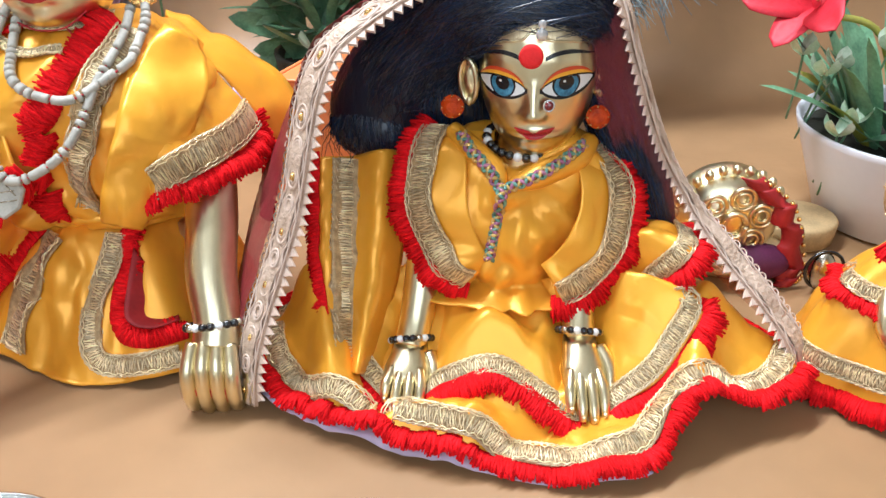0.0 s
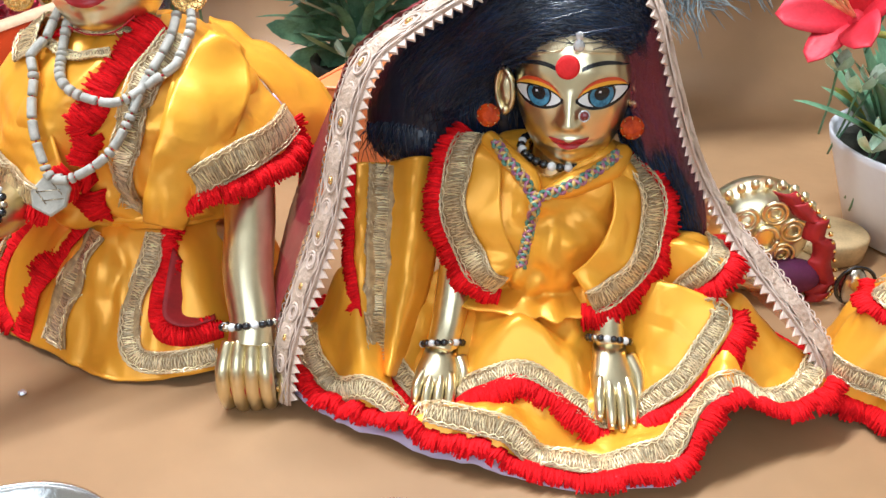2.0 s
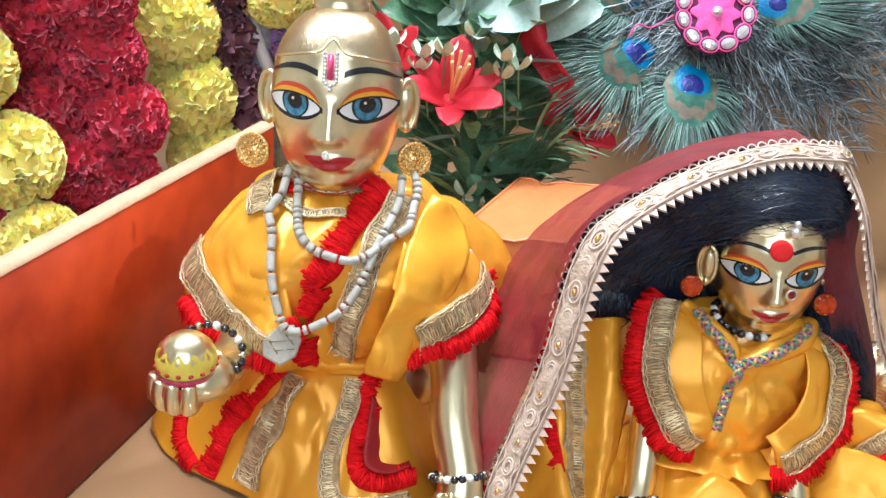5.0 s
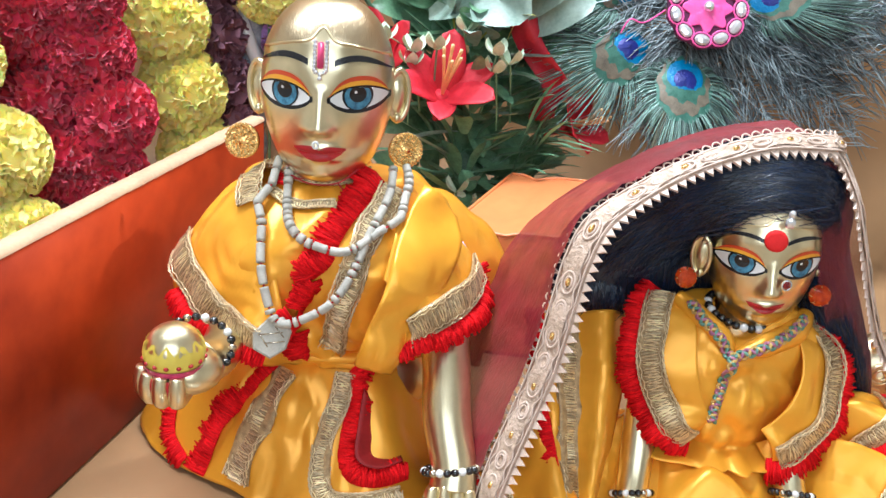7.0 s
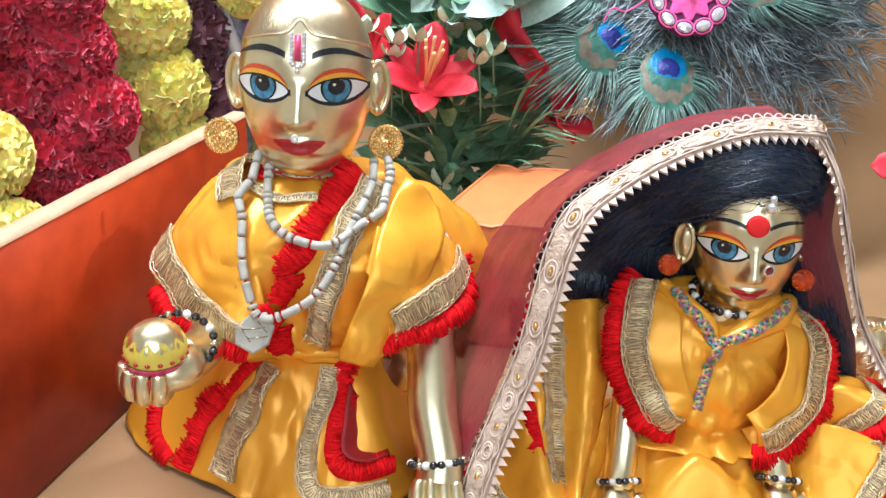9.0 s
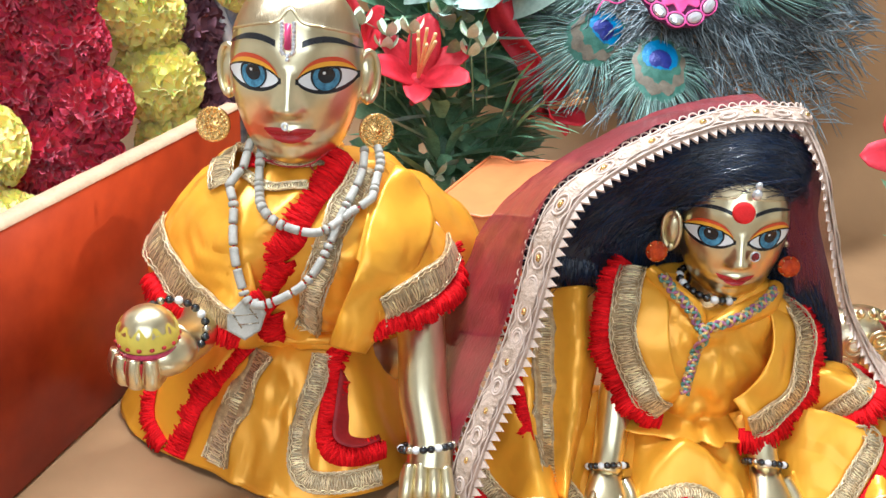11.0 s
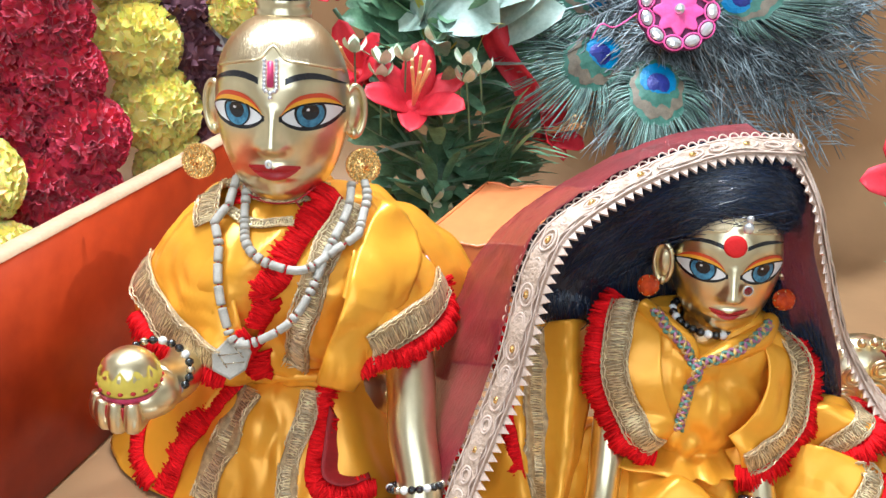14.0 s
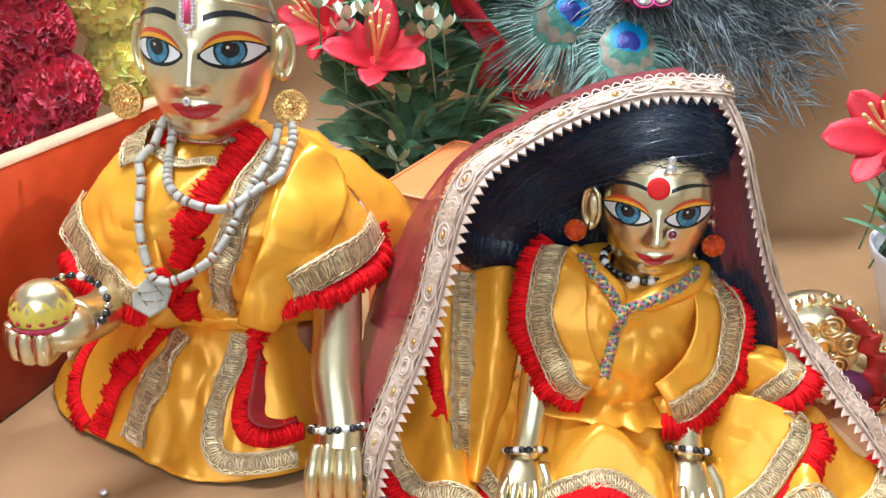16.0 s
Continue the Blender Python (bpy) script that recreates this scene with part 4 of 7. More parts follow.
def trim_girl():
    root, bodice, sleeves, skirt = girl
    # hem of the wide skirt
    T = [math.radians(a) for a in np.linspace(-190, 4, 230)]
    row = [girl_skirt_point(t, 0.90) for t in T]
    tree = tree_of(skirt)
    F = frames_on(row[::6], tree)
    lace(None, 0.0105, tree, root, F=F)
    rim = [girl_skirt_point(t, 0.985) for t in T]
    G = ring_frames(rim, V(GC[0], GC[1], 0.0), False, 0.0038)
    G = [(c + V(0, 0, 0.0008), d, V(n.x * 0.35, n.y * 0.35, 0.94).normalized()) for c, d, n in G]
    sg = 1 if G[0][2].cross(G[0][1]).dot(G[0][0] - V(GC[0], GC[1], 0)) > 0 else -1
    fringe(None, 0.0086, None, root, sg, 0.05, F=G)
    bm = bmesh.new()
    grid(bm, [[girl_skirt_point(t, q) - V(0, 0, 0.0012 + 0.5 * max(0.0, girl_skirt_point(t, q).z - 0.003)) for t in T if t < -1.15] for q in (0.9, 0.96, 1.0, 1.035)])
    sheet("lining_hem", bm, M["lining"], root, 0.0005, "pale lilac lining at the hem")
    # upper tier: an open overskirt whose edge folds up twice at one side
    n = 170
    E, I = resample(TIER, 0.0005), resample(WAIST, 0.0005)
    pick = lambda P, q: P[int(q * (len(P) - 1))]
    rows = []
    for k in np.linspace(0, 1, 34):
        row = []
        for i in range(n):
            a, b = pick(I, i / (n - 1)), pick(E, i / (n - 1))
            p = a.lerp(b, float(k))
            p.z = b.z + (a.z - b.z) * (1 - k) ** 1.7
            lap = math.exp(-((p.x - 0.026) / 0.030) ** 2)
            p.z += math.sin(math.pi * k) * (0.006 + 0.003 * (b.z > 0.03) + 0.004 * lap) + k * (1.15 - k) * 0.014 * drape(p, 28, 14)
            p.z += lap * 0.004 * math.sin(k * 11 + 2.0 * math.sin(p.x * 60)) * math.sin(math.pi * k)
            for arm in ARMS:  # the cloth dips under the planted arms
                zc = float(np.interp(p.y, arm[1], arm[2])) - 0.0095
                xc = float(np.interp(p.y, arm[1], arm[0]))
                p.z -= max(0.0, p.z - zc) * math.exp(-((p.x - xc) / 0.0125) ** 4)
            p.z = max(p.z, 0.004)
            row.append(p)
        rows.append(row)
    bm = bmesh.new()
    grid(bm, rows)
    tier = sheet("upper_tier", bm, M["satin"], root, crease=0.0007)
    tt = tree_of(tier)
    F = frames_on([a.lerp(b, 0.0) for a, b in zip(rows[29][::5], rows[30][::5])], tt)
    lace(None, 0.0088, tt, root, F=F)
    G = []
    rim = resample(rows[-1][::3], 0.0026)
    for i, c in enumerate(rim):
        d = (rim[min(i + 1, len(rim) - 1)] - rim[max(i - 1, 0)]).normalized()
        up = V(0.15, -0.45, 0.88)
        G.append((c, d, (up - d * up.dot(d)).normalized()))
    sg = 1 if G[len(G) // 2][2].cross(G[len(G) // 2][1]).dot(V(0, -1, 0)) > 0 else -1
    fringe(None, 0.0098, None, root, sg, 0.25, F=G)
    # hanging side panel with its own lace
    bm = bmesh.new()
    A = spline([(-0.062, 0.374, 0.083), (-0.060, 0.358, 0.068), (-0.058, 0.342, 0.048), (-0.053, 0.322, 0.029), (-0.046, 0.306, 0.016)], 9)
    B = spline([(-0.014, 0.374, 0.088), (-0.016, 0.350, 0.068), (-0.020, 0.336, 0.046), (-0.026, 0.320, 0.028), (-0.033, 0.303, 0.014)], 9)
    rows = [[a.lerp(b, k / 24) + V(0, -0.75, 0.5) * (0.010 * math.sin(math.pi * k / 24) + 0.0062 * math.sin(3.2 * math.pi * k / 24 + 0.4) + 0.004 * drape(a.lerp(b, k / 24), 30, 21)) for k in range(25)] for a, b in zip(A, B)]
    grid(bm, rows)
    panel = sheet("side_panel", bm, M["satin"], root, crease=0.0006)
    tp = tree_of(panel)
    lace([r[9] for r in rows][::5], 0.0150, tp, root)
    fringe([r[2] for r in rows][::5], 0.0095, tp, root, -1, 0.1, step=0.0026)
    # shoulder collar fold at the neck
    bm = bmesh.new()
    tube(bm, spline([(0.004, 0.357, 0.106), (0.012, 0.347, 0.101), (0.022, 0.3385, 0.095), (0.0255, 0.334, 0.090)], 7), [0.004, 0.0055, 0.005, 0.002], 12)
    tube(bm, spline([(0.064, 0.352, 0.103), (0.056, 0.342, 0.0985), (0.040, 0.335, 0.094), (0.027, 0.333, 0.089)], 7), [0.004, 0.0060, 0.0055, 0.002], 12)
    return part("collar_fold", bm, M["satin"], root)


collar = trim_girl()

# ---- wig, veil and jewellery ----
M["net"] = mat("red_net_fabric", (0.40, 0.045, 0.055), 0.5, var=0.3, scale=60, bump=0.6, bscale=900, alpha=0.34, stretch=(1, 1, 0.1))
M["netdense"] = mat("doubled_red_net_fabric", (0.20, 0.018, 0.026), 0.5, var=0.4, scale=60, bump=0.6, bscale=900, alpha=0.84, stretch=(1, 1, 0.1))
M["lacepink"] = mat("pale_pink_gold_lace", (0.60, 0.36, 0.20), 0.5, 0.0, var=0.35, scale=130, bump=0.8, bscale=700, second=(0.74, 0.54, 0.42), dist=0.0008)
M["embroidery"] = mat("beige_gold_embroidery", (0.54, 0.37, 0.25), 0.55, 0.05, var=0.3, scale=240, bump=1.0, bscale=500, second=(0.70, 0.54, 0.42), dist=0.0012)
M["lacewhite"] = mat("cream_satin_teeth", (0.68, 0.53, 0.43), 0.4, var=0.12, scale=200, bump=0.4, bscale=500)
M["clay"] = mat("grey_tulsi_bead", (0.40, 0.38, 0.32), 0.65, var=0.15, scale=150, bump=0.4, bscale=500, second=(0.54, 0.51, 0.44))
M["goldmetal"] = mat("gold_plated_metal", (0.90, 0.62, 0.24), 0.22, 1.0, var=0.1, scale=100, bump=0.3, bscale=400)
M["orangegem"] = mat("orange_faceted_gem", (0.34, 0.010, 0.003), 0.12, var=0.3, scale=260, bump=0, spec=0.5, second=(0.72, 0.08, 0.005))
M["redfelt"] = mat("red_felt_dot", (0.70, 0.006, 0.006), 0.7, var=0.1, scale=300, bump=0.3, bscale=900)
M["crystal"] = mat("clear_crystal", (0.80, 0.82, 0.84), 0.08, 0.6, var=0.1, scale=300, bump=0, spec=1.0)
M["darkgem"] = mat("dark_red_gem", (0.16, 0.006, 0.012), 0.12, var=0.2, bump=0, spec=0.9)
M["blackbead"] = mat("black_glass_bead", (0.010, 0.010, 0.012), 0.12, var=0.2, bump=0, spec=0.8)
M["whitebead"] = mat("white_glass_bead", (0.80, 0.80, 0.78), 0.2, var=0.05, bump=0)
M["metalbead"] = mat("grey_gold_metal_bead", (0.52, 0.46, 0.36), 0.25, 1.0, var=0.2, scale=200, bump=0.1)
M["thread"] = mat("red_thread", (0.50, 0.02, 0.03), 0.7, var=0.1, bump=0)
M["cordA"] = mat("green_silver_cord", (0.10, 0.34, 0.24), 0.4, 0.2, var=0.4, scale=300, bump=0.5, bscale=900, second=(0.22, 0.42, 0.34))
M["cordC"] = mat("gold_cord", (0.66, 0.44, 0.14), 0.4, 0.3, var=0.3, scale=300, bump=0.5, bscale=900)
M["cordB"] = mat("purple_gold_cord", (0.42, 0.10, 0.30), 0.4, 0.2, var=0.4, scale=300, bump=0.5, bscale=900, second=(0.55, 0.24, 0.34))


def build_wig():
    root = thing("black_wig", "thick black synthetic wig with stray strands on maiden statue", "wig")
    S = spline([(-0.024, 0.392, 0.100), (-0.017, 0.390, 0.120), (0.003, 0.380, 0.143), (0.022, 0.366, 0.159), (0.046, 0.362, 0.160), (0.062, 0.366, 0.152), (0.070, 0.369, 0.130), (0.081, 0.363, 0.102), (0.092, 0.357, 0.078), (0.100, 0.352, 0.060)], 12)
    R = np.interp(np.linspace(0, 1, len(S)), np.linspace(0, 1, 10), [0.021, 0.0250, 0.0210, 0.0220, 0.0215, 0.0165, 0.0135, 0.0130, 0.0110, 0.006])
    deep = 0.95
    fr = []
    for i, p in enumerate(S):
        d = (S[min(i + 1, len(S) - 1)] - S[max(i - 1, 0)]).normalized()
        w = V(0, 1, 0)
        u = d.cross(w).normalized()
        fr.append((p, d, u, u.cross(d).normalized(), float(R[i])))
    bm = bmesh.new()
    rows = [[p + (u * math.cos(a) + w * deep * math.sin(a)) * r * (1 + 0.06 * nz((i * 0.03, a * 1.5, 0), 6)) for a in np.linspace(0, 2 * math.pi, 41)[:-1]] for i, (p, d, u, w, r) in enumerate(fr)]
    grid(bm, rows, True, 0, True)
    ball(bm, (0.038, 0.384, 0.135), (0.040, 0.022, 0.040), 24, 16)
    ball(bm, (-0.028, 0.390, 0.097), (0.024, 0.022, 0.016), 20, 12)
    ball(bm, (0.004, 0.386, 0.110), (0.030, 0.018, 0.027), 20, 12)
    ball(bm, (-0.013, 0.389, 0.118), (0.046, 0.021, 0.030), 24, 16, 0, pose(0, 0, 0, 0, -40, 0))
    part("hair_mass", bm, M["hair"], root)
    rnd = random.Random(5)
    bm = bmesh.new()
    for k in range(3000):
        a0 = rnd.uniform(0, 2 * math.pi)
        i0 = rnd.randrange(0, len(fr) - 20)
        n = rnd.randrange(14, 50)
        tw = rnd.uniform(-0.035, 0.035) * (2.4 if k % 4 == 0 else 1)
        lift = rnd.uniform(0.99, 1.07) if k % 6 else rnd.uniform(1.03, 1.20)
        pts = []
        for j in range(0, n, 5):
            i = min(i0 + j, len(fr) - 1)
            p, d, u, w, r = fr[i]
            a = a0 + tw * j
            q = j / n
            l = lift + (0.10 * q * q if k % 6 == 0 else 0.015 * math.sin(q * 6 + k))
            if (u * math.cos(a)).z > 0.15:
                l = min(l, 1.03)
            pts.append(p + (u * math.cos(a) + w * deep * math.sin(a)) * r * l)
        if len(pts) > 2:
            tube(bm, pts, [0.00016, 0.00024, 0.00012], 3, cap=False)
    for k in range(900):  # sweep over the left lock and behind the neck
        c, r = ((-0.028, 0.390, 0.097), (0.0250, 0.0225, 0.0172)) if k % 3 else ((0.004, 0.386, 0.110), (0.031, 0.019, 0.028))
        a0, da, b0 = rnd.uniform(0, 2 * math.pi), rnd.uniform(-0.5, 0.5), rnd.uniform(0.2, 1.5)
        n = rnd.randrange(4, 7)
        P = []
        for j in range(n):
            b, a, l = b0 - j * 0.38, a0 + da * j / n, rnd.uniform(1.0, 1.03) + 0.05 * (j == n - 1)
            P.append(V(c[0] + l * r[0] * math.cos(a) * math.cos(b), c[1] + l * r[1] * math.sin(a) * math.cos(b), c[2] + l * r[2] * math.sin(b)))
        tube(bm, P, [0.0002, 0.00026, 0.00012], 3, cap=False)
    for k in range(70):
        a0 = rnd.uniform(0, 2 * math.pi)
        p0 = V(-0.028 + 0.024 * math.cos(a0), 0.382 + 0.021 * math.sin(a0), 0.100)
        q = V(rnd.uniform(-0.012, 0.004), rnd.uniform(-0.006, 0.006), -rnd.uniform(0.008, 0.018))
        tube(bm, [p0, p0 + q * 0.5 + V(math.cos(a0), math.sin(a0), 0) * 0.002, p0 + q], [0.0002, 0.0002, 0.0001], 3, cap=False)
    tagged(part("loose_hair", bm, M["hairloose"], root), kind="stuff")


build_wig()


VEIL_L = [(0.066, 0.364, 0.1815), (0.0575, 0.356, 0.1840), (0.033, 0.3540, 0.1838), (0.010, 0.350, 0.1780), (-0.0096, 0.345, 0.1702), (-0.029, 0.339, 0.1595), (-0.0444, 0.332, 0.1484), (-0.0515, 0.327, 0.1335), (-0.055, 0.323, 0.1188), (-0.0585, 0.319, 0.101), (-0.0625, 0.316, 0.0835), (-0.0700, 0.311, 0.062), (-0.0775, 0.305, 0.0411), (-0.0825, 0.300, 0.022), (-0.0840, 0.297, 0.0045)]
VEIL_R = [(0.0575, 0.357, 0.1838), (0.0645, 0.355, 0.1760), (0.0715, 0.349, 0.162), (0.0771, 0.345, 0.1442), (0.086, 0.344, 0.120), (0.0956, 0.345, 0.0987), (0.107, 0.3420, 0.080), (0.1180, 0.336, 0.0660), (0.130, 0.328, 0.0530), (0.142, 0.320, 0.0400), (0.152, 0.314, 0.0270), (0.159, 0.310, 0.0120)]


def lace_border(path, width, root, sgn, medal=True):
    """A lace border: band, cords, loops on the outer edge, teeth on the inner edge, stitched medallions."""
    P = resample(path, 0.0015)
    rows, F = [], []
    for i, p in enumerate(P):
        d = (P[min(i + 1, len(P) - 1)] - P[max(i - 1, 0)]).normalized()
        s = width(i / (len(P) - 1))
        s = s - d * s.dot(d)
        w = s.length
        s.normalize()
        n = d.cross(s) * sgn
        F.append((p, d, n, s, w))
        rows.append([p + s * w * k + n * 0.0009 * math.cos(k * math.pi) + n * 0.0006 * math.sin(i * 0.35) for k in (-0.5, -0.3, -0.1, 0.1, 0.3, 0.5)])
    bm = bmesh.new()
    grid(bm, rows)
    band = sheet("lace_border", bm, M["lacepink"], root, 0.0006)
    bm = bmesh.new()
    grid(bm, [[r[1].lerp(r[4], k) + f[2] * 0.0017 for k in (0.02, 0.35, 0.65, 0.98)] for r, f in zip(rows, F)])
    part("embroidered_strip", bm, M["embroidery"], band)
    bm = bmesh.new()
    for k, amp in ((-0.42, 0.0), (-0.30, 0.0007), (0.30, 0.0007), (0.42, 0.0)):
        tube(bm, [p + s * (w * k + amp * math.sin(i * 0.9)) + n * 0.0018 for i, (p, d, n, s, w) in enumerate(F)], 0.00045, 5)
    if medal:
        for j, i in enumerate(range(5, len(F) - 4, 8)):
            p, d, n, s, w = F[i]
            big = j % 2 == 0
            e = [p + d * 0.0050 * math.cos(a) * (1 if big else 0.8) + s * w * 0.22 * math.sin(a) * (1 if big else 0.8) + n * 0.0021 for a in np.linspace(0, 2 * math.pi, 17)]
            tube(bm, e, 0.0006, 5, cap=False)
            e = [p + d * 0.0026 * math.cos(a) + s * w * 0.12 * math.sin(a) + n * 0.0021 for a in np.linspace(0, 2 * math.pi, 13)]
            tube(bm, e, 0.0005, 5, cap=False)
    part("raised_thread", bm, M["lacewhite"], band)
    if medal:
        for j, i in enumerate(range(5, len(F) - 4, 16)):
            p, d, n, s, w = F[i]
            part("gold_bead", tube(bmesh.new(), [p + n * 0.0018 - d * 0.0016, p + n * 0.0026 - d * 0.0008, p + n * 0.0026 + d * 0.0008, p + n * 0.0018 + d * 0.0016], [0.0005, 0.0010, 0.0010, 0.0005], 8), M["goldmetal"], band)
    bm = bmesh.new()
    for i in range(2, len(F) - 2, 3):  # pointed teeth
        p, d, n, s, w = F[i]
        e = p + s * w * 0.47
        a, b, c = e - d * 0.0022, e + d * 0.0022, e + s * 0.0044
        lo = [bm.verts.new(v - n * 0.0005) for v in (a, b, c)]
        hi = [bm.verts.new(v + n * 0.0007) for v in (a, b, c.lerp(e, 0.1))]
        bm.faces.new(hi), bm.faces.new(lo[::-1])
        for k in range(3):
            bm.faces.new((lo[k], lo[(k + 1) % 3], hi[(k + 1) % 3], hi[k]))
    part("toothed_edging", bm, M["lacewhite"], band, smooth=False)
    bm = bmesh.new()
    for i in range(2, len(F) - 2, 3):  # thread loops
        p, d, n, s, w = F[i]
        e = p - s * w * 0.49
        tube(bm, [e + d * 0.0021 * math.cos(a) - s * 0.0030 * math.sin(a) + n * 0.0004 for a in np.linspace(0, math.pi, 9)], 0.0004, 5)
    part("looped_edging", bm, M["lacewhite"], band)
    return F


def build_veil():
    root = thing("net_veil", "red net veil with pale gold lace border over the wig", "veil")
    # width vectors point from the outer to the inner, hair side
    wl = lambda q: V(0.0, -0.0075, -0.0055).lerp(V(0.0100, -0.0100, 0.0), min(1, max(0, (q - 0.22) / 0.25)))
    lace_border(VEIL_L, wl, root, 1)
    wr = lambda q: V(-0.002, -0.005, -0.002).lerp(V(-0.004, -0.006, 0.0), min(1, q / 0.5)) if q < 0.55 else V(-0.004, -0.006, 0.0).lerp(V(-0.0085, -0.0095, -0.002), min(1, (q - 0.55) / 0.15))
    lace_border(VEIL_R, wr, root, -1, False)
    # net behind the left border
    def net(front, back, n, name, o):
        A, B = resample(front, 0.004), spline(back, 12)
        bm = bmesh.new()
        rows = []
        for i, a in enumerate(A):
            q = i / (len(A) - 1) * (len(B) - 1)
            k = min(int(q), len(B) - 2)
            b = B[k].lerp(B[k + 1], q - k)
            rows.append([a.lerp(b, s) + V(-0.6, 0.1, 0.7) * (0.004 * o * math.sin(math.pi * s) + 0.0015 * ridge(a.lerp(b, s), 70, 3)) for s in np.linspace(0, 1, n)])
        grid(bm, rows)
        part(name, bm, M["netdense" if o == 1 else "net"], root, "dark red see-through net")
    L = [V(*p) + V(-0.006, 0.004, 0.002) for p in VEIL_L[1:]]
    net(L, [(0.055, 0.410, 0.180), (0.020, 0.440, 0.160), (-0.020, 0.445, 0.136), (-0.058, 0.430, 0.112), (-0.082, 0.405, 0.080), (-0.094, 0.375, 0.045), (-0.096, 0.340, 0.004)], 22, "net", 1)
    net([V(*p) + V(0.002, 0.003, 0.001) for p in VEIL_L[2:9]], [(0.034, 0.388, 0.180), (0.004, 0.398, 0.163), (-0.024, 0.402, 0.138), (-0.044, 0.398, 0.108)], 12, "net", 0.5)
    Rr = [V(*p) + V(0.001, 0.004, 0.0) for p in VEIL_R]
    net(Rr[1:9], [(0.056, 0.352, 0.176), (0.060, 0.3500, 0.150), (0.066, 0.3500, 0.120), (0.080, 0.3520, 0.090), (0.096, 0.3540, 0.066)], 12, "net", 0)
    net([V(*p) for p in VEIL_R[7:]], [(0.112, 0.376, 0.046), (0.130, 0.370, 0.028), (0.150, 0.362, 0.012), (0.165, 0.345, 0.003)], 8, "net", -1)


build_veil()


def bead_ring(name, label, centre, rx, ry, turn, n, r, pattern, parent_kind="bracelet"):
    """A ring of glass beads threaded in a pattern of materials."""
    root = thing(name, label, parent_kind)
    m = Matrix.Translation(centre) @ turn
    for i in range(n):
        a = 2 * math.pi * i / n
        p = m @ V(rx * math.cos(a), ry * math.sin(a), 0)
        bm = ball(bmesh.new(), p, (r, r, r * 0.95), 10, 7)
        part("bead", bm, M[pattern[i % len(pattern)]], root)
    tube(bm2 := bmesh.new(), [m @ V(rx * math.cos(a), ry * math.sin(a), 0) for a in np.linspace(0, 2 * math.pi, 25)], 0.0004, 5)
    part("thread", bm2, M["blackbead"], root)
    return root


P1 = ("blackbead", "blackbead", "whitebead", "blackbead", "blackbead", "metalbead", "whitebead")
P2 = ("blackbead", "metalbead", "blackbead", "whitebead", "blackbead", "blackbead", "whitebead")
bead_ring("bead_bracelet", "black, white and metal bead bracelet on a brass wrist", (-0.0985, 0.3115, 0.0345), 0.0122, 0.0120, pose(0, 0, 0, -28, 8, 30), 22, 0.0019, P1)
bead_ring("bead_bracelet", "black and white bead bracelet on the raised wrist", (-0.2085, 0.309, 0.0925), 0.0135, 0.0115, pose(0, 0, 0, 52, 18, 0), 22, 0.0019, P2)
bead_ring("bead_bracelet", "black, white and metal bead bracelet on a brass wrist", (-0.0138, 0.3155, 0.0235), 0.0095, 0.0090, pose(0, 0, 0, -38, -4, 0) @ pose(0, 0, 0, 0, 0, 80), 20, 0.0017, P1)
bead_ring("bead_bracelet", "black, white and metal bead bracelet on a brass wrist", (0.0593, 0.3125, 0.0300), 0.0092, 0.0088, pose(0, 0, 0, -36, 6, 0) @ pose(0, 0, 0, 0, 0, 200), 20, 0.0017, P2)
bead_ring("bead_choker", "black and white bead choker round the maiden's neck", (0.034, 0.3555, 0.1015), 0.0150, 0.0150, pose(0, 0, 0, 10, 0, 40), 26, 0.0021, ("blackbead", "blackbead", "whitebead", "blackbead", "whitebead", "blackbead", "blackbead"), "choker")


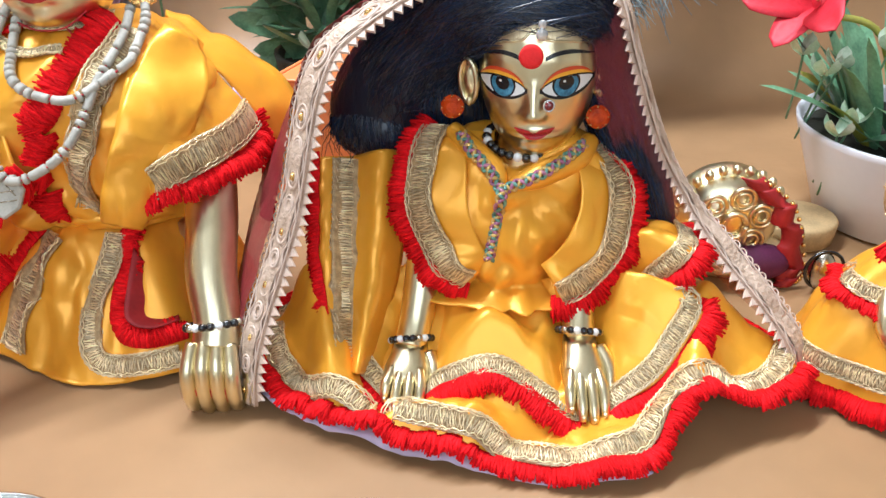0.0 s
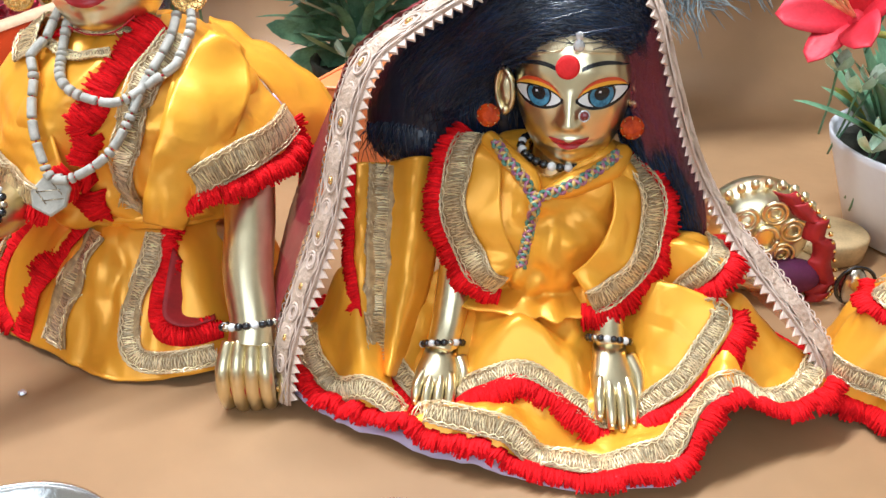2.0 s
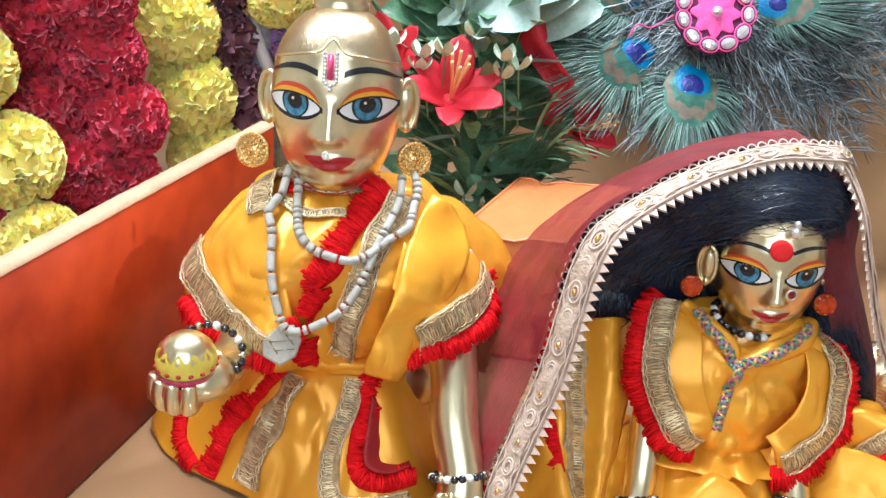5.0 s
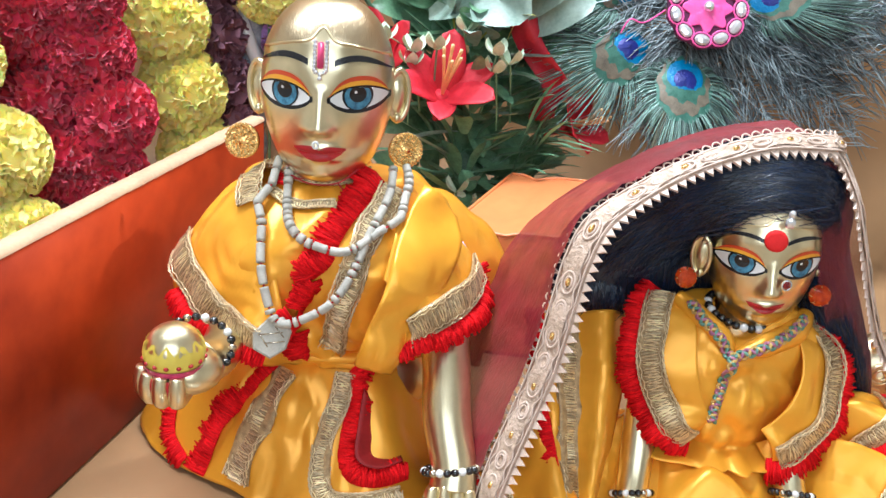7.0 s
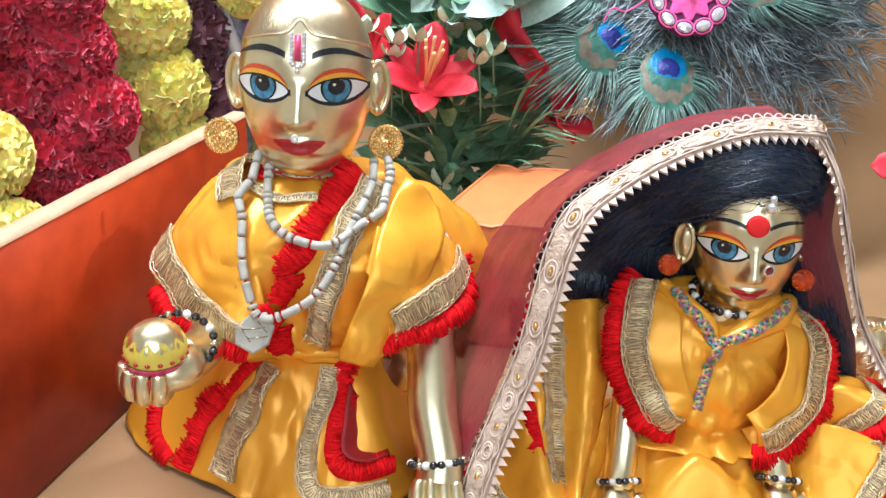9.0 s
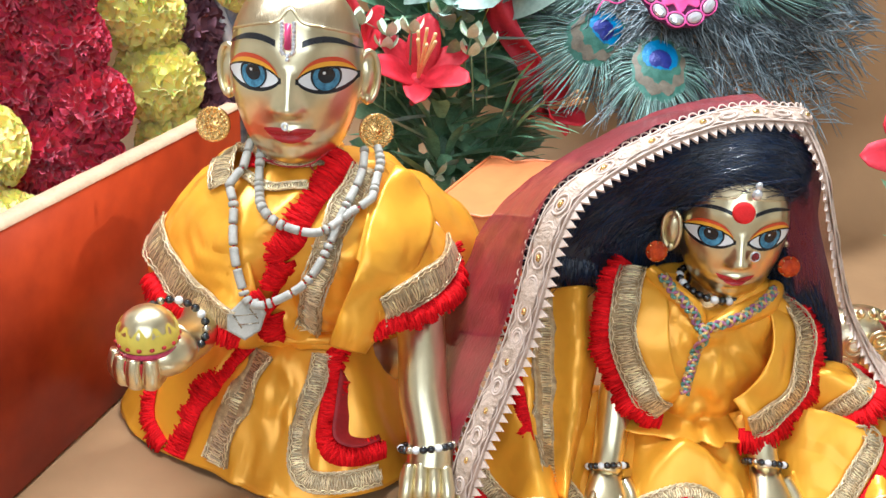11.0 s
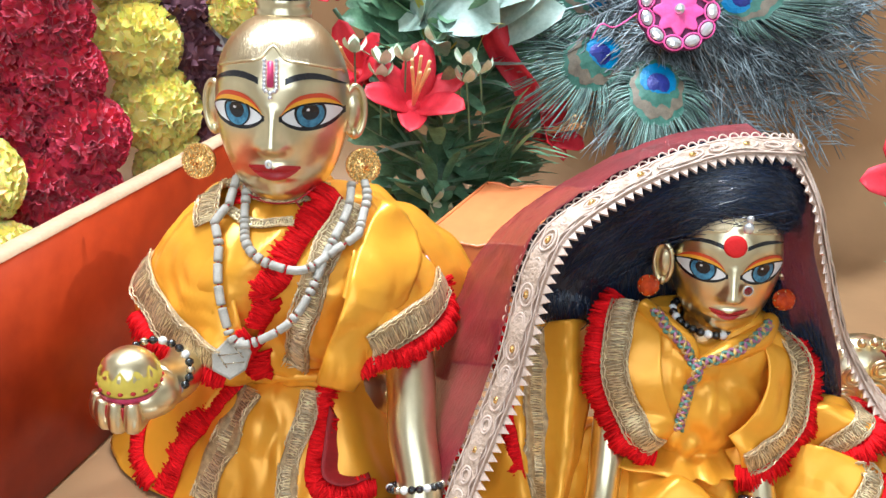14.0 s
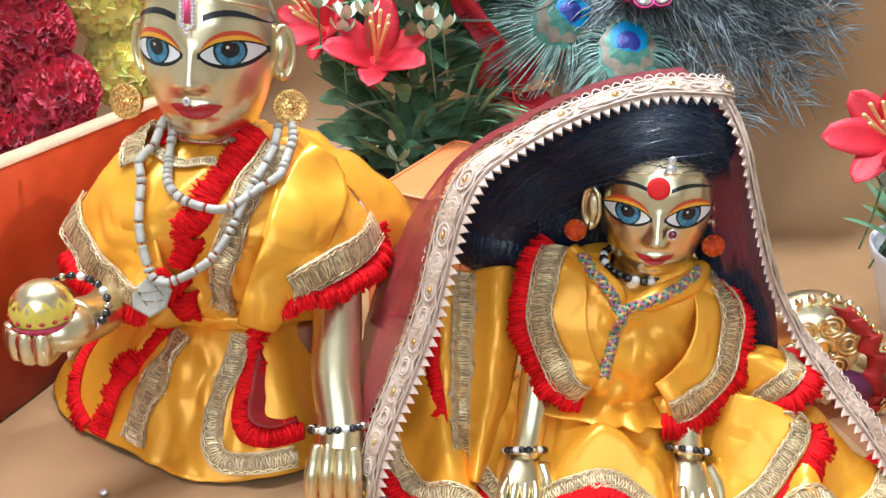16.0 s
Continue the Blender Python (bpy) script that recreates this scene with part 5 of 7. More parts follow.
def build_tulsi_necklace():
    root = thing("wooden_bead_necklace", "double strand of grey wooden beads with a carved pendant", "necklace")
    outer = [(-0.186, 0.378, 0.156), (-0.1875, 0.362, 0.146), (-0.189, 0.346, 0.132), (-0.187, 0.333, 0.117), (-0.182, 0.326, 0.101), (-0.1785, 0.3235, 0.0965), (-0.170, 0.325, 0.0975), (-0.156, 0.327, 0.106), (-0.148, 0.334, 0.117), (-0.141, 0.346, 0.133), (-0.134, 0.362, 0.146), (-0.1335, 0.378, 0.156)]
    inner = [(-0.181, 0.378, 0.156), (-0.180, 0.360, 0.143), (-0.1765, 0.348, 0.133), (-0.171, 0.3395, 0.1305), (-0.161, 0.336, 0.128), (-0.151, 0.337, 0.1265), (-0.141, 0.344, 0.131), (-0.131, 0.354, 0.139), (-0.1255, 0.366, 0.149), (-0.128, 0.378, 0.156)]
    rnd = random.Random(3)
    skin = tree_of(boy[1], *boy[2])
    for path in (outer, inner):
        P = []
        for p in resample(path, 0.0005):
            c, n, _, _ = skin.find_nearest(p)
            n = n if n.dot(OUT) > 0 else -n
            P.append(c + n * 0.0034 if (p - c).dot(n) < 0.0034 else p)
        P = [sum(P[max(0, i - 8):i + 9], V(0, 0, 0)) / len(P[max(0, i - 8):i + 9]) for i in range(len(P))]
        i = 0
        while i < len(P) - 6:
            long = rnd.random() < 0.55
            n = rnd.randrange(14, 20) if long else rnd.randrange(5, 8)
            seg = P[i:min(i + n, len(P))]
            if len(seg) < 4:
                break
            r = 0.0020 if long else 0.0023
            bm = tube(bmesh.new(), [seg[0], seg[0].lerp(seg[1], 0.6)] + seg[2:-2] + [seg[-2].lerp(seg[-1], 0.4), seg[-1]], [r * 0.7] + [r] * (len(seg) - 2) + [r * 0.7], 10)
            part("bead", bm, M["clay"], root)
            i += n + 1
        part("thread", tube(bmesh.new(), P[::6], 0.0005, 5), M["thread"], root)
    # carved pendant: a pointed slab with grooves
    m = Matrix.Translation((-0.1805, 0.3235, 0.0905)) @ pose(0, 0, 0, 66, 20, -6)
    out = [(-0.0055, -0.0085), (0.003, -0.0095), (0.0075, -0.003), (0.0068, 0.005), (0.001, 0.0095), (-0.005, 0.0065), (-0.0085, -0.002)]
    bm = bmesh.new()
    rows = [[m @ V(x * k, y * k, z) for x, y in out] for k, z in ((0.86, -0.0014), (1, -0.0008), (1, 0.0008), (0.9, 0.0015))]
    grid(bm, rows, True, 0, True)
    pend = part("pendant", bm, M["clay"], root, smooth=False)
    bm = bmesh.new()
    for x, y, l, t in ((-0.001, 0.001, 0.010, 0.5), (0.0018, -0.002, 0.009, 0.5), (-0.003, -0.003, 0.007, -0.6), (0.002, 0.003, 0.006, -0.5)):
        a, b = V(x - l / 2 * math.cos(t), y - l / 2 * math.sin(t), 0.0015), V(x + l / 2 * math.cos(t), y + l / 2 * math.sin(t), 0.0015)
        tube(bm, [m @ a, m @ b], 0.00028, 5)
    part("groove", bm, M["metalbead"], pend)
    bm = bmesh.new()
    for q in ([(-0.180, 0.368, 0.150), (-0.170, 0.364, 0.1475), (-0.158, 0.363, 0.149), (-0.149, 0.367, 0.155)], [(-0.181, 0.368, 0.148), (-0.166, 0.3655, 0.150), (-0.152, 0.3665, 0.151)], [(-0.158, 0.364, 0.149), (-0.153, 0.362, 0.143), (-0.150, 0.362, 0.139)]):
        tube(bm, spline(q, 8), 0.00035, 5)
    part("red_thread", bm, M["thread"], root)


build_tulsi_necklace()


def gold_earring(place, turn):
    root = thing("gold_disc_earring", "round gold filigree disc earring on the statue's ear", "earring", "earrings")
    m = Matrix.Translation(place) @ turn
    R = 0.0080
    prof = [(0.02, 0.0022), (0.2, 0.0020), (0.3, 0.0012), (0.55, 0.0016), (0.8, 0.0012), (0.9, 0.0018), (1.0, 0.0010), (1.0, -0.0008), (0.1, -0.0010)]
    bm = bmesh.new()
    grid(bm, [[m @ V(R * k * math.cos(a), -h - 0.0001, R * k * math.sin(a)) for a in np.linspace(0, 2 * math.pi, 33)[:-1]] for k, h in prof], True, 0, True)
    part("disc", bm, M["goldmetal"], root)
    bm = bmesh.new()
    for k, n, r in ((0.36, 8, 0.0009), (0.66, 11, 0.0012), (0.93, 26, 0.0006)):
        for a in np.linspace(0, 2 * math.pi, n + 1)[:-1]:
            c = m @ V(R * k * math.cos(a), -0.0016, R * k * math.sin(a))
            e = [c + m.to_3x3() @ V(r * math.cos(b), -0.0003, r * math.sin(b)) for b in np.linspace(0, 2 * math.pi, 9)]
            tube(bm, e, 0.0003, 5, cap=False)
    ball(bm, m @ V(0, -0.0022, 0), 0.0011, 8, 6)
    part("filigree", bm, M["goldmetal"], root)
    return root


gold_earring((-0.2030, 0.377, 0.162), pose(0, 0, 0, -12, 0, -14))
gold_earring((-0.1285, 0.379, 0.162), pose(0, 0, 0, -12, 0, 20))


def gem_earring(place):
    root = thing("orange_gem_earring", "faceted round orange gem stud earring", "earring", "earrings")
    m = Matrix.Translation(place) @ pose(0, 0, 0, -12, 0, -6)
    R = 0.0051
    bm = bmesh.new()
    rows = []
    for j, (k, h) in enumerate(((0.05, 0.0034), (0.45, 0.0034), (0.75, 0.0024), (1.0, 0.0006), (0.95, -0.0006), (0.2, -0.0012))):
        rows.append([m @ V(R * k * math.cos(a + j * 0.26), -h, R * k * math.sin(a + j * 0.26)) for a in np.linspace(0, 2 * math.pi, 13)[:-1]])
    grid(bm, rows, True, 0, True)
    gem = part("gem", bm, M["orangegem"], root, smooth=False)
    bm = bmesh.new()
    for a in np.linspace(0, 2 * math.pi, 9)[:-1]:
        tube(bm, [m @ V(R * 0.95 * math.cos(a), -0.0008, R * 0.95 * math.sin(a)), m @ V(R * 0.82 * math.cos(a + 0.1), -0.0026, R * 0.82 * math.sin(a + 0.1))], 0.0003, 5)
    part("prong", bm, M["goldmetal"], gem)


gem_earring((0.0040, 0.3510, 0.1188))
gem_earring((0.0648, 0.3450, 0.1165))


def stick_ons():
    root = thing("red_bindi", "round red felt bindi on the maiden's forehead", "bindi")
    m = Matrix.Translation((0.0345, 0.3345, 0.1455)) @ pose(0, 0, 0, -14, 0, -12)
    bm = bmesh.new()
    grid(bm, [[m @ V(0.0049 * k * math.cos(a), -h, 0.0049 * k * math.sin(a)) for a in np.linspace(0, 2 * math.pi, 29)[:-1]] for k, h in ((0.05, 0.0009), (0.7, 0.0009), (0.97, 0.0006), (1.0, -0.0012))], True, 0, True)
    part("felt_dot", bm, M["redfelt"], root)
    root = thing("crystal_hair_drop", "small clear crystal drop pinned at the hairline", "hair jewel")
    for z, r in ((0.1585, 0.0017), (0.1545, 0.0024)):
        part("crystal", ball(bmesh.new(), (0.0382, 0.3335, z), (r, r * 0.7, r * 1.1), 8, 6), M["crystal"], root, smooth=False)
    root = thing("nose_stud", "dark red gem stud beside the maiden's nose", "nose stud")
    bm = ball(bmesh.new(), (0.0425, 0.3325, 0.1260), (0.0019, 0.0016, 0.0021), 10, 7)
    part("gem", bm, M["darkgem"], root, smooth=False)
    part("setting", tube(bmesh.new(), [V(0.0425 + 0.0021 * math.cos(a), 0.3322, 0.1260 + 0.0023 * math.sin(a)) for a in np.linspace(0, 2 * math.pi, 17)], 0.0004, 6, cap=False), M["crystal"], root)
    # forehead mark of the child
    root = thing("forehead_tilak", "silver stone forehead mark with a red bar", "tilak")
    m = Matrix.Translation((-0.1655, 0.3545, 0.2075)) @ pose(0, 0, 0, -16, 0, 0)
    bm = box(bmesh.new(), m @ V(0, -0.0006, 0), (0.0026, 0.0014, 0.0110), m, bevel=0.0004)
    part("red_bar", bm, M["pink"], root)
    rnd = random.Random(2)
    for k in range(16):
        a = math.pi * k / 15 * 1.0
        x, z = 0.0030 * math.cos(2 * a), 0.0
        s = k / 15
        sx = -1 if k % 2 else 1
        zz = 0.0055 - 0.0115 * (k // 2) / 7
        part("stone", ball(bmesh.new(), m @ V(sx * 0.0025, -0.0006, zz), (0.0010, 0.0008, 0.0010), 7, 5), M["crystal"], root, smooth=False)
    for x, z in ((0, -0.0078), (-0.0018, -0.0070), (0.0018, -0.0070), (0, -0.0096)):
        part("stone", ball(bmesh.new(), m @ V(x, -0.0006, z), (0.0010, 0.0008, 0.0010), 7, 5), M["crystal"], root, smooth=False)
    root = thing("nose_pendant", "tiny white nose drop on the child statue", "nose stud")
    part("drop", tube(bmesh.new(), [V(-0.1660 + 0.0011 * math.cos(a), 0.3455, 0.1712 + 0.0014 * math.sin(a)) for a in np.linspace(0, 2 * math.pi, 13)], 0.0006, 7, cap=False), M["whitebead"], root)


stick_ons()


def build_cord():
    root = thing("braided_cord", "green and purple braided cord round the maiden's collar", "cord")
    t = tree_of(girl[1], *girl[2], collar)
    left = [(0.0075, 0.3490, 0.1075), (0.0120, 0.3410, 0.1025), (0.0180, 0.3350, 0.0985), (0.0240, 0.3290, 0.0915)]
    right = [(0.0600, 0.3440, 0.1050), (0.0520, 0.3370, 0.1010), (0.0400, 0.3305, 0.0960), (0.0255, 0.3285, 0.0910)]
    down = [(0.0247, 0.3285, 0.0915), (0.0235, 0.3265, 0.080), (0.0215, 0.3260, 0.068), (0.0195, 0.3265, 0.057)]
    for path, w in ((left, 0.0020), (right, 0.0018), (down, 0.0019)):
        P = resample(path, 0.0006)
        for k, mm in ((0, "cordA"), (1, "cordB"), (2, "cordC")):
            ph = 2 * math.pi * k / 3
            pts = []
            for i, p in enumerate(P):
                d = (P[min(i + 1, len(P) - 1)] - P[max(i - 1, 0)]).normalized()
                s = d.cross(OUT).normalized()
                c = t.ray_cast(p + OUT * 0.04, -OUT)[0] or p
                pts.append(c + OUT * 0.0018 + s * w * math.sin(i * 0.42 + ph) + OUT * 0.0008 * math.cos(i * 0.84 + 2 * ph))
            part("strand", tube(bmesh.new(), pts, 0.0009, 6), M[mm], root)
    return root


build_cord()

# ---- flowers, feathers and the things behind ----
M["crimson"] = mat("crimson_fabric_petal", (0.74, 0.020, 0.060), 0.6, var=0.3, scale=40, bump=0.4, bscale=300, second=(0.95, 0.07, 0.15), spec=0.3, island=0.35, sheen=0.3, sub=0.25)
M["paleyellow"] = mat("pale_yellow_fabric_petal", (1.0, 0.86, 0.20), 0.8, var=0.04, scale=40, bump=0.2, bscale=300, spec=0.2, second=(1.0, 0.92, 0.36), island=0.06, sheen=0.2, sub=0.6)
M["mauve"] = mat("dull_mauve_petal", (0.22, 0.10, 0.13), 0.7, var=0.3, scale=40, island=0.3)
M["violet"] = mat("violet_petal", (0.42, 0.22, 0.55), 0.6, var=0.2, scale=40, island=0.2)
M["leaf"] = mat("dark_green_plastic_leaf", (0.07, 0.20, 0.11), 0.36, var=0.4, scale=60, bump=0.4, bscale=200, second=(0.24, 0.46, 0.26), island=0.5)
M["leafpale"] = mat("grey_green_leaf", (0.26, 0.42, 0.34), 0.5, var=0.3, scale=40, bump=0.3, second=(0.48, 0.62, 0.54), island=0.3)
M["leafyellow"] = mat("yellow_green_blade", (0.42, 0.42, 0.07), 0.5, var=0.3, scale=50, island=0.4)
M["lilyred"] = mat("red_fabric_lily", (0.56, 0.010, 0.022), 0.55, var=0.2, scale=50, bump=0.3, bscale=250, second=(0.72, 0.025, 0.050), island=0.15, sub=0.05)
M["stamen"] = mat("cream_stamen", (0.80, 0.52, 0.24), 0.5, var=0.2, scale=100)
M["bud"] = mat("greenish_white_bud", (0.42, 0.66, 0.36), 0.45, var=0.2, scale=90, second=(0.80, 0.90, 0.74), island=0.25)
M["orange"] = mat("light_orange_satin", (0.82, 0.27, 0.09), 0.35, var=0.12, scale=12, bump=0.2, bscale=60, coat=0.4)
M["potwhite"] = mat("white_plastic_pot", (0.76, 0.77, 0.82), 0.35, var=0.04, scale=20, bump=0.05)
M["soil"] = mat("dark_moss_filling", (0.03, 0.03, 0.02), 0.9, var=0.4, scale=200, bump=0.8)
M["barb"] = mat("peacock_barb", (0.06, 0.078, 0.085), 0.42, 0.1, var=0.4, scale=60, second=(0.33, 0.40, 0.42), island=0.85, bump=0)
M["pf_vane"] = mat("peacock_vane", (0.06, 0.12, 0.10), 0.4, 0.2, var=0.4, scale=60, second=(0.20, 0.33, 0.28), island=0.6, bump=0)
M["pf_green"] = mat("peacock_green", (0.03, 0.12, 0.085), 0.4, 0.3, var=0.3, scale=150, bump=0.2, bscale=500, second=(0.07, 0.20, 0.15))
M["pf_bronze"] = mat("peacock_bronze", (0.12, 0.10, 0.07), 0.45, 0.3, var=0.3, scale=150, bump=0.2, bscale=500, second=(0.21, 0.18, 0.13))
M["pf_turq"] = mat("peacock_turquoise", (0.003, 0.16, 0.36), 0.4, 0.2, var=0.25, scale=150, bump=0.5, bscale=500)
M["pf_blue"] = mat("peacock_deep_blue", (0.012, 0.02, 0.17), 0.4, 0.2, var=0.3, scale=150, bump=0.5, bscale=500)
M["pinkfoil"] = mat("pink_satin_applique", (0.85, 0.10, 0.36), 0.35, var=0.2, scale=150, bump=0.5, bscale=300)
M["plum"] = mat("dark_plum_velvet", (0.10, 0.012, 0.06), 0.7, var=0.3, scale=100)
M["steel"] = mat("brushed_steel", (0.60, 0.60, 0.58), 0.25, 1.0, var=0.1, scale=100, bump=0.2, bscale=600)
M["bark"] = mat("pale_wood_slice", (0.50, 0.36, 0.18), 0.7, var=0.3, scale=80, bump=0.5)
M["bluewhite"] = mat("blue_and_white_cloth", (0.06, 0.10, 0.20), 0.7, var=0.3, scale=60, second=(0.40, 0.44, 0.50))


def turned(axis, up=V(0, 0, 1)):
    """A rotation that takes local z to the axis."""
    return axis.to_track_quat("Z", "Y").to_matrix().to_4x4()


def pompom_mesh(seed, r, n, lengthw, frill, core=0.62, tilt=28):
    """A ball of frilled petals."""
    rnd = random.Random(seed)
    bm = bmesh.new()
    ball(bm, (0, 0, 0), r * core, 16, 10)
    for k in range(n):
        z = 1 - 2 * (k + 0.5) / n
        a = k * 2.39996 + rnd.uniform(-0.2, 0.2)
        d = V(math.cos(a) * math.sqrt(1 - z * z), math.sin(a) * math.sqrt(1 - z * z), z)
        m = turned(d) @ pose(0, 0, 0, rnd.uniform(-tilt, tilt), rnd.uniform(-tilt, tilt), rnd.uniform(0, 360))
        L, W = r * rnd.uniform(0.95, 1.12) * (1.18 - core), r * lengthw * rnd.uniform(0.8, 1.2)
        rows = []
        for i in range(4):
            q = i / 3
            row = []
            for j in range(7):
                s = j / 6 * 2 - 1
                w = W * (0.25 + 0.75 * q)
                f = frill * q * q * r * math.sin(j * 2.6 + k)
                row.append(m @ V(s * w, f + 0.18 * r * q * s * s, r * (core - 0.18) + L * q * (1 - 0.12 * s * s) + frill * 0.5 * q * r * math.sin(j * 3.3 + k * 2)))
            rows.append(row)
        grid(bm, rows)
    shade(bm)
    me = bpy.data.meshes.new("flower")
    bm.to_mesh(me)
    bm.free()
    return me


def garland(name, label, places, meshes, material, seed):
    root = thing(name, label, "garland")
    rnd = random.Random(seed)
    for k, (x, y, z, r) in enumerate(places):
        me = meshes[k % len(meshes)]
        ob = new("flower", me)
        ob.parent = root
        ob.matrix_local = Matrix.Translation((x, y, z)) @ pose(0, 0, 0, rnd.uniform(0, 360), rnd.uniform(0, 360), rnd.uniform(0, 360)) @ Matrix.Diagonal((r, r, r, 1))
    P = [V(x, y, z) for x, y, z, r in sorted(places, key=lambda p: -p[2])]
    P = [P[0] + V(0, 0, 0.12)] + P + [V(P[-1].x, P[-1].y, 0.0)]
    part("string", tube(bmesh.new(), P, 0.0012, 6), M["leaf"], root)


def with_mat(mes, m_):
    for me in mes:
        me.materials.append(m_)
    return mes


carn = with_mat([pompom_mesh(s, 1.0, 300, 0.20, 0.05, 0.74, 34) for s in (1, 2, 3)], M["crimson"])
mari = with_mat([pompom_mesh(s, 1.0, 420, 0.12, 0.02, 0.84, 24) for s in (4, 5)], M["paleyellow"])
mauv = with_mat([pompom_mesh(7, 1.0, 110, 0.3, 0.08)], M["mauve"])
viol = with_mat([pompom_mesh(8, 1.0, 110, 0.3, 0.08)], M["violet"])
garland("crimson_flower_garland", "hanging garland of crimson fabric carnations", [(-0.362, 0.615, 0.189, 0.030), (-0.359, 0.617, 0.149, 0.030), (-0.344, 0.615, 0.104, 0.030), (-0.350, 0.612, 0.060, 0.028), (-0.355, 0.615, 0.232, 0.030), (-0.352, 0.615, 0.020, 0.026)], carn, M["crimson"], 1)
garland("crimson_flower_garland", "hanging garland of crimson fabric carnations", [(-0.402, 0.612, 0.166, 0.030), (-0.397, 0.613, 0.112, 0.031), (-0.381, 0.603, 0.068, 0.030), (-0.410, 0.615, 0.212, 0.030), (-0.395, 0.605, 0.028, 0.026)], carn[1:] + carn[:1], M["crimson"], 2)
garland("crimson_flower_garland", "hanging garland of crimson fabric carnations", [(-0.452, 0.612, 0.160, 0.030), (-0.445, 0.613, 0.215, 0.031), (-0.448, 0.613, 0.108, 0.030), (-0.440, 0.612, 0.060, 0.030), (-0.440, 0.612, 0.02, 0.020)], carn[2:] + carn[:2], M["crimson"], 3)
garland("yellow_flower_garland", "hanging garland of pale yellow fabric marigolds", [(-0.322, 0.675, 0.163, 0.034), (-0.311, 0.675, 0.111, 0.035), (-0.330, 0.685, 0.213, 0.033), (-0.300, 0.675, 0.060, 0.033), (-0.300, 0.675, 0.024, 0.024)], mari, M["paleyellow"], 4)
garland("yellow_flower_garland", "hanging garland of pale yellow fabric marigolds", [(-0.405, 0.560, 0.085, 0.034), (-0.428, 0.555, 0.150, 0.034), (-0.384, 0.545, 0.030, 0.030), (-0.430, 0.555, 0.21, 0.033)], mari[::-1], M["paleyellow"], 5)
garland("yellow_flower_garland", "hanging garland of pale yellow fabric marigolds", [(-0.248, 0.705, 0.190, 0.028), (-0.246, 0.705, 0.236, 0.028)], mari, M["paleyellow"], 6)
garland("mauve_flower_garland", "dull mauve garland hanging in the shade", [(-0.290, 0.700, 0.190, 0.024), (-0.289, 0.700, 0.152, 0.025), (-0.282, 0.700, 0.116, 0.024), (-0.278, 0.700, 0.080, 0.024)], mauv, M["mauve"], 7)
garland("violet_flower_garland", "violet fabric flowers on a string", [(-0.236, 0.712, 0.150, 0.020), (-0.228, 0.712, 0.112, 0.020)], viol, M["violet"], 8)


def twisted_cloth():
    root = thing("twisted_cloth_rope", "blue and white twisted cloth rope hanging behind", "rope")
    for k in range(3):
        ph = 2 * math.pi * k / 3
        P = [V(-0.263 + 0.006 * math.cos(i * 0.35 + ph), 0.715 + 0.006 * math.sin(i * 0.35 + ph), 0.30 - i * 0.005) for i in range(60)]
        part("strand", tube(bmesh.new(), P, 0.006, 8), M["bluewhite" if k else "whitebead"], root)


twisted_cloth()


def blade(bm, base, tip, width, bend, up=V(0, 0, 1), n=8, cup=0.15, tipq=0.8):
    """A leaf or petal with a rounded, pointed outline and a fold along its midrib."""
    a, b = Vector(base), Vector(tip)
    d = b - a
    side = d.cross(up)
    side = side.normalized() if side.length > 1e-6 else V(1, 0, 0)
    nrm = side.cross(d).normalized()
    rows = []
    for i in range(n + 1):
        q = i / n
        w = width * (math.sin(math.pi * min(1, q * tipq + 0.10)) ** 0.8 if q < 1 else 0.03) * (1 if q < 0.97 else 0.4)
        c = a + d * q + nrm * bend * math.sin(math.pi * q * 0.75)
        rows.append([c + side * w * s + nrm * cup * w * abs(s) for s in (-1, -0.5, 0, 0.5, 1)])
    grid(bm, rows)
    return bm


def lily(root, c, axis, r, material, seed, open_=0.75, n=6, spin=0.0):
    """An open lily: six curved petals, a throat and long stamens."""
    rnd = random.Random(seed)
    c, ax = Vector(c), Vector(axis).normalized()
    m = turned(ax)
    fl = part("blossom", tube(bmesh.new(), [c - ax * r * 0.75, c - ax * r * 0.3, c + ax * r * 0.02], [r * 0.06, r * 0.10, r * 0.22], 10), material, root)
    for k in range(n):
        a = 2 * math.pi * k / n + spin + rnd.uniform(-0.1, 0.1)
        o = m.to_3x3() @ V(math.cos(a), math.sin(a), 0)
        tip = c + (o * open_ + ax * (0.55 if k % 2 else 0.42)) * r * rnd.uniform(0.95, 1.1)
        bm = blade(bmesh.new(), c - ax * r * 0.12, tip, r * (0.30 if k % 2 else 0.26), r * 0.12, ax, 10, 0.22)
        sheet("petal", bm, material, fl, 0.0006)
    for k in range(6):
        a = 2 * math.pi * k / 6 + 0.4
        o = m.to_3x3() @ V(math.cos(a), math.sin(a), 0)
        P = spline([c, c + ax * r * 0.55 + o * r * 0.07, c + ax * r * 1.05 + o * r * 0.17 + V(0, 0, 0.06 * r)], 5)
        part("stamen", tube(bmesh.new(), P, [r * 0.028, r * 0.022, r * 0.03], 6), M["stamen"], fl)


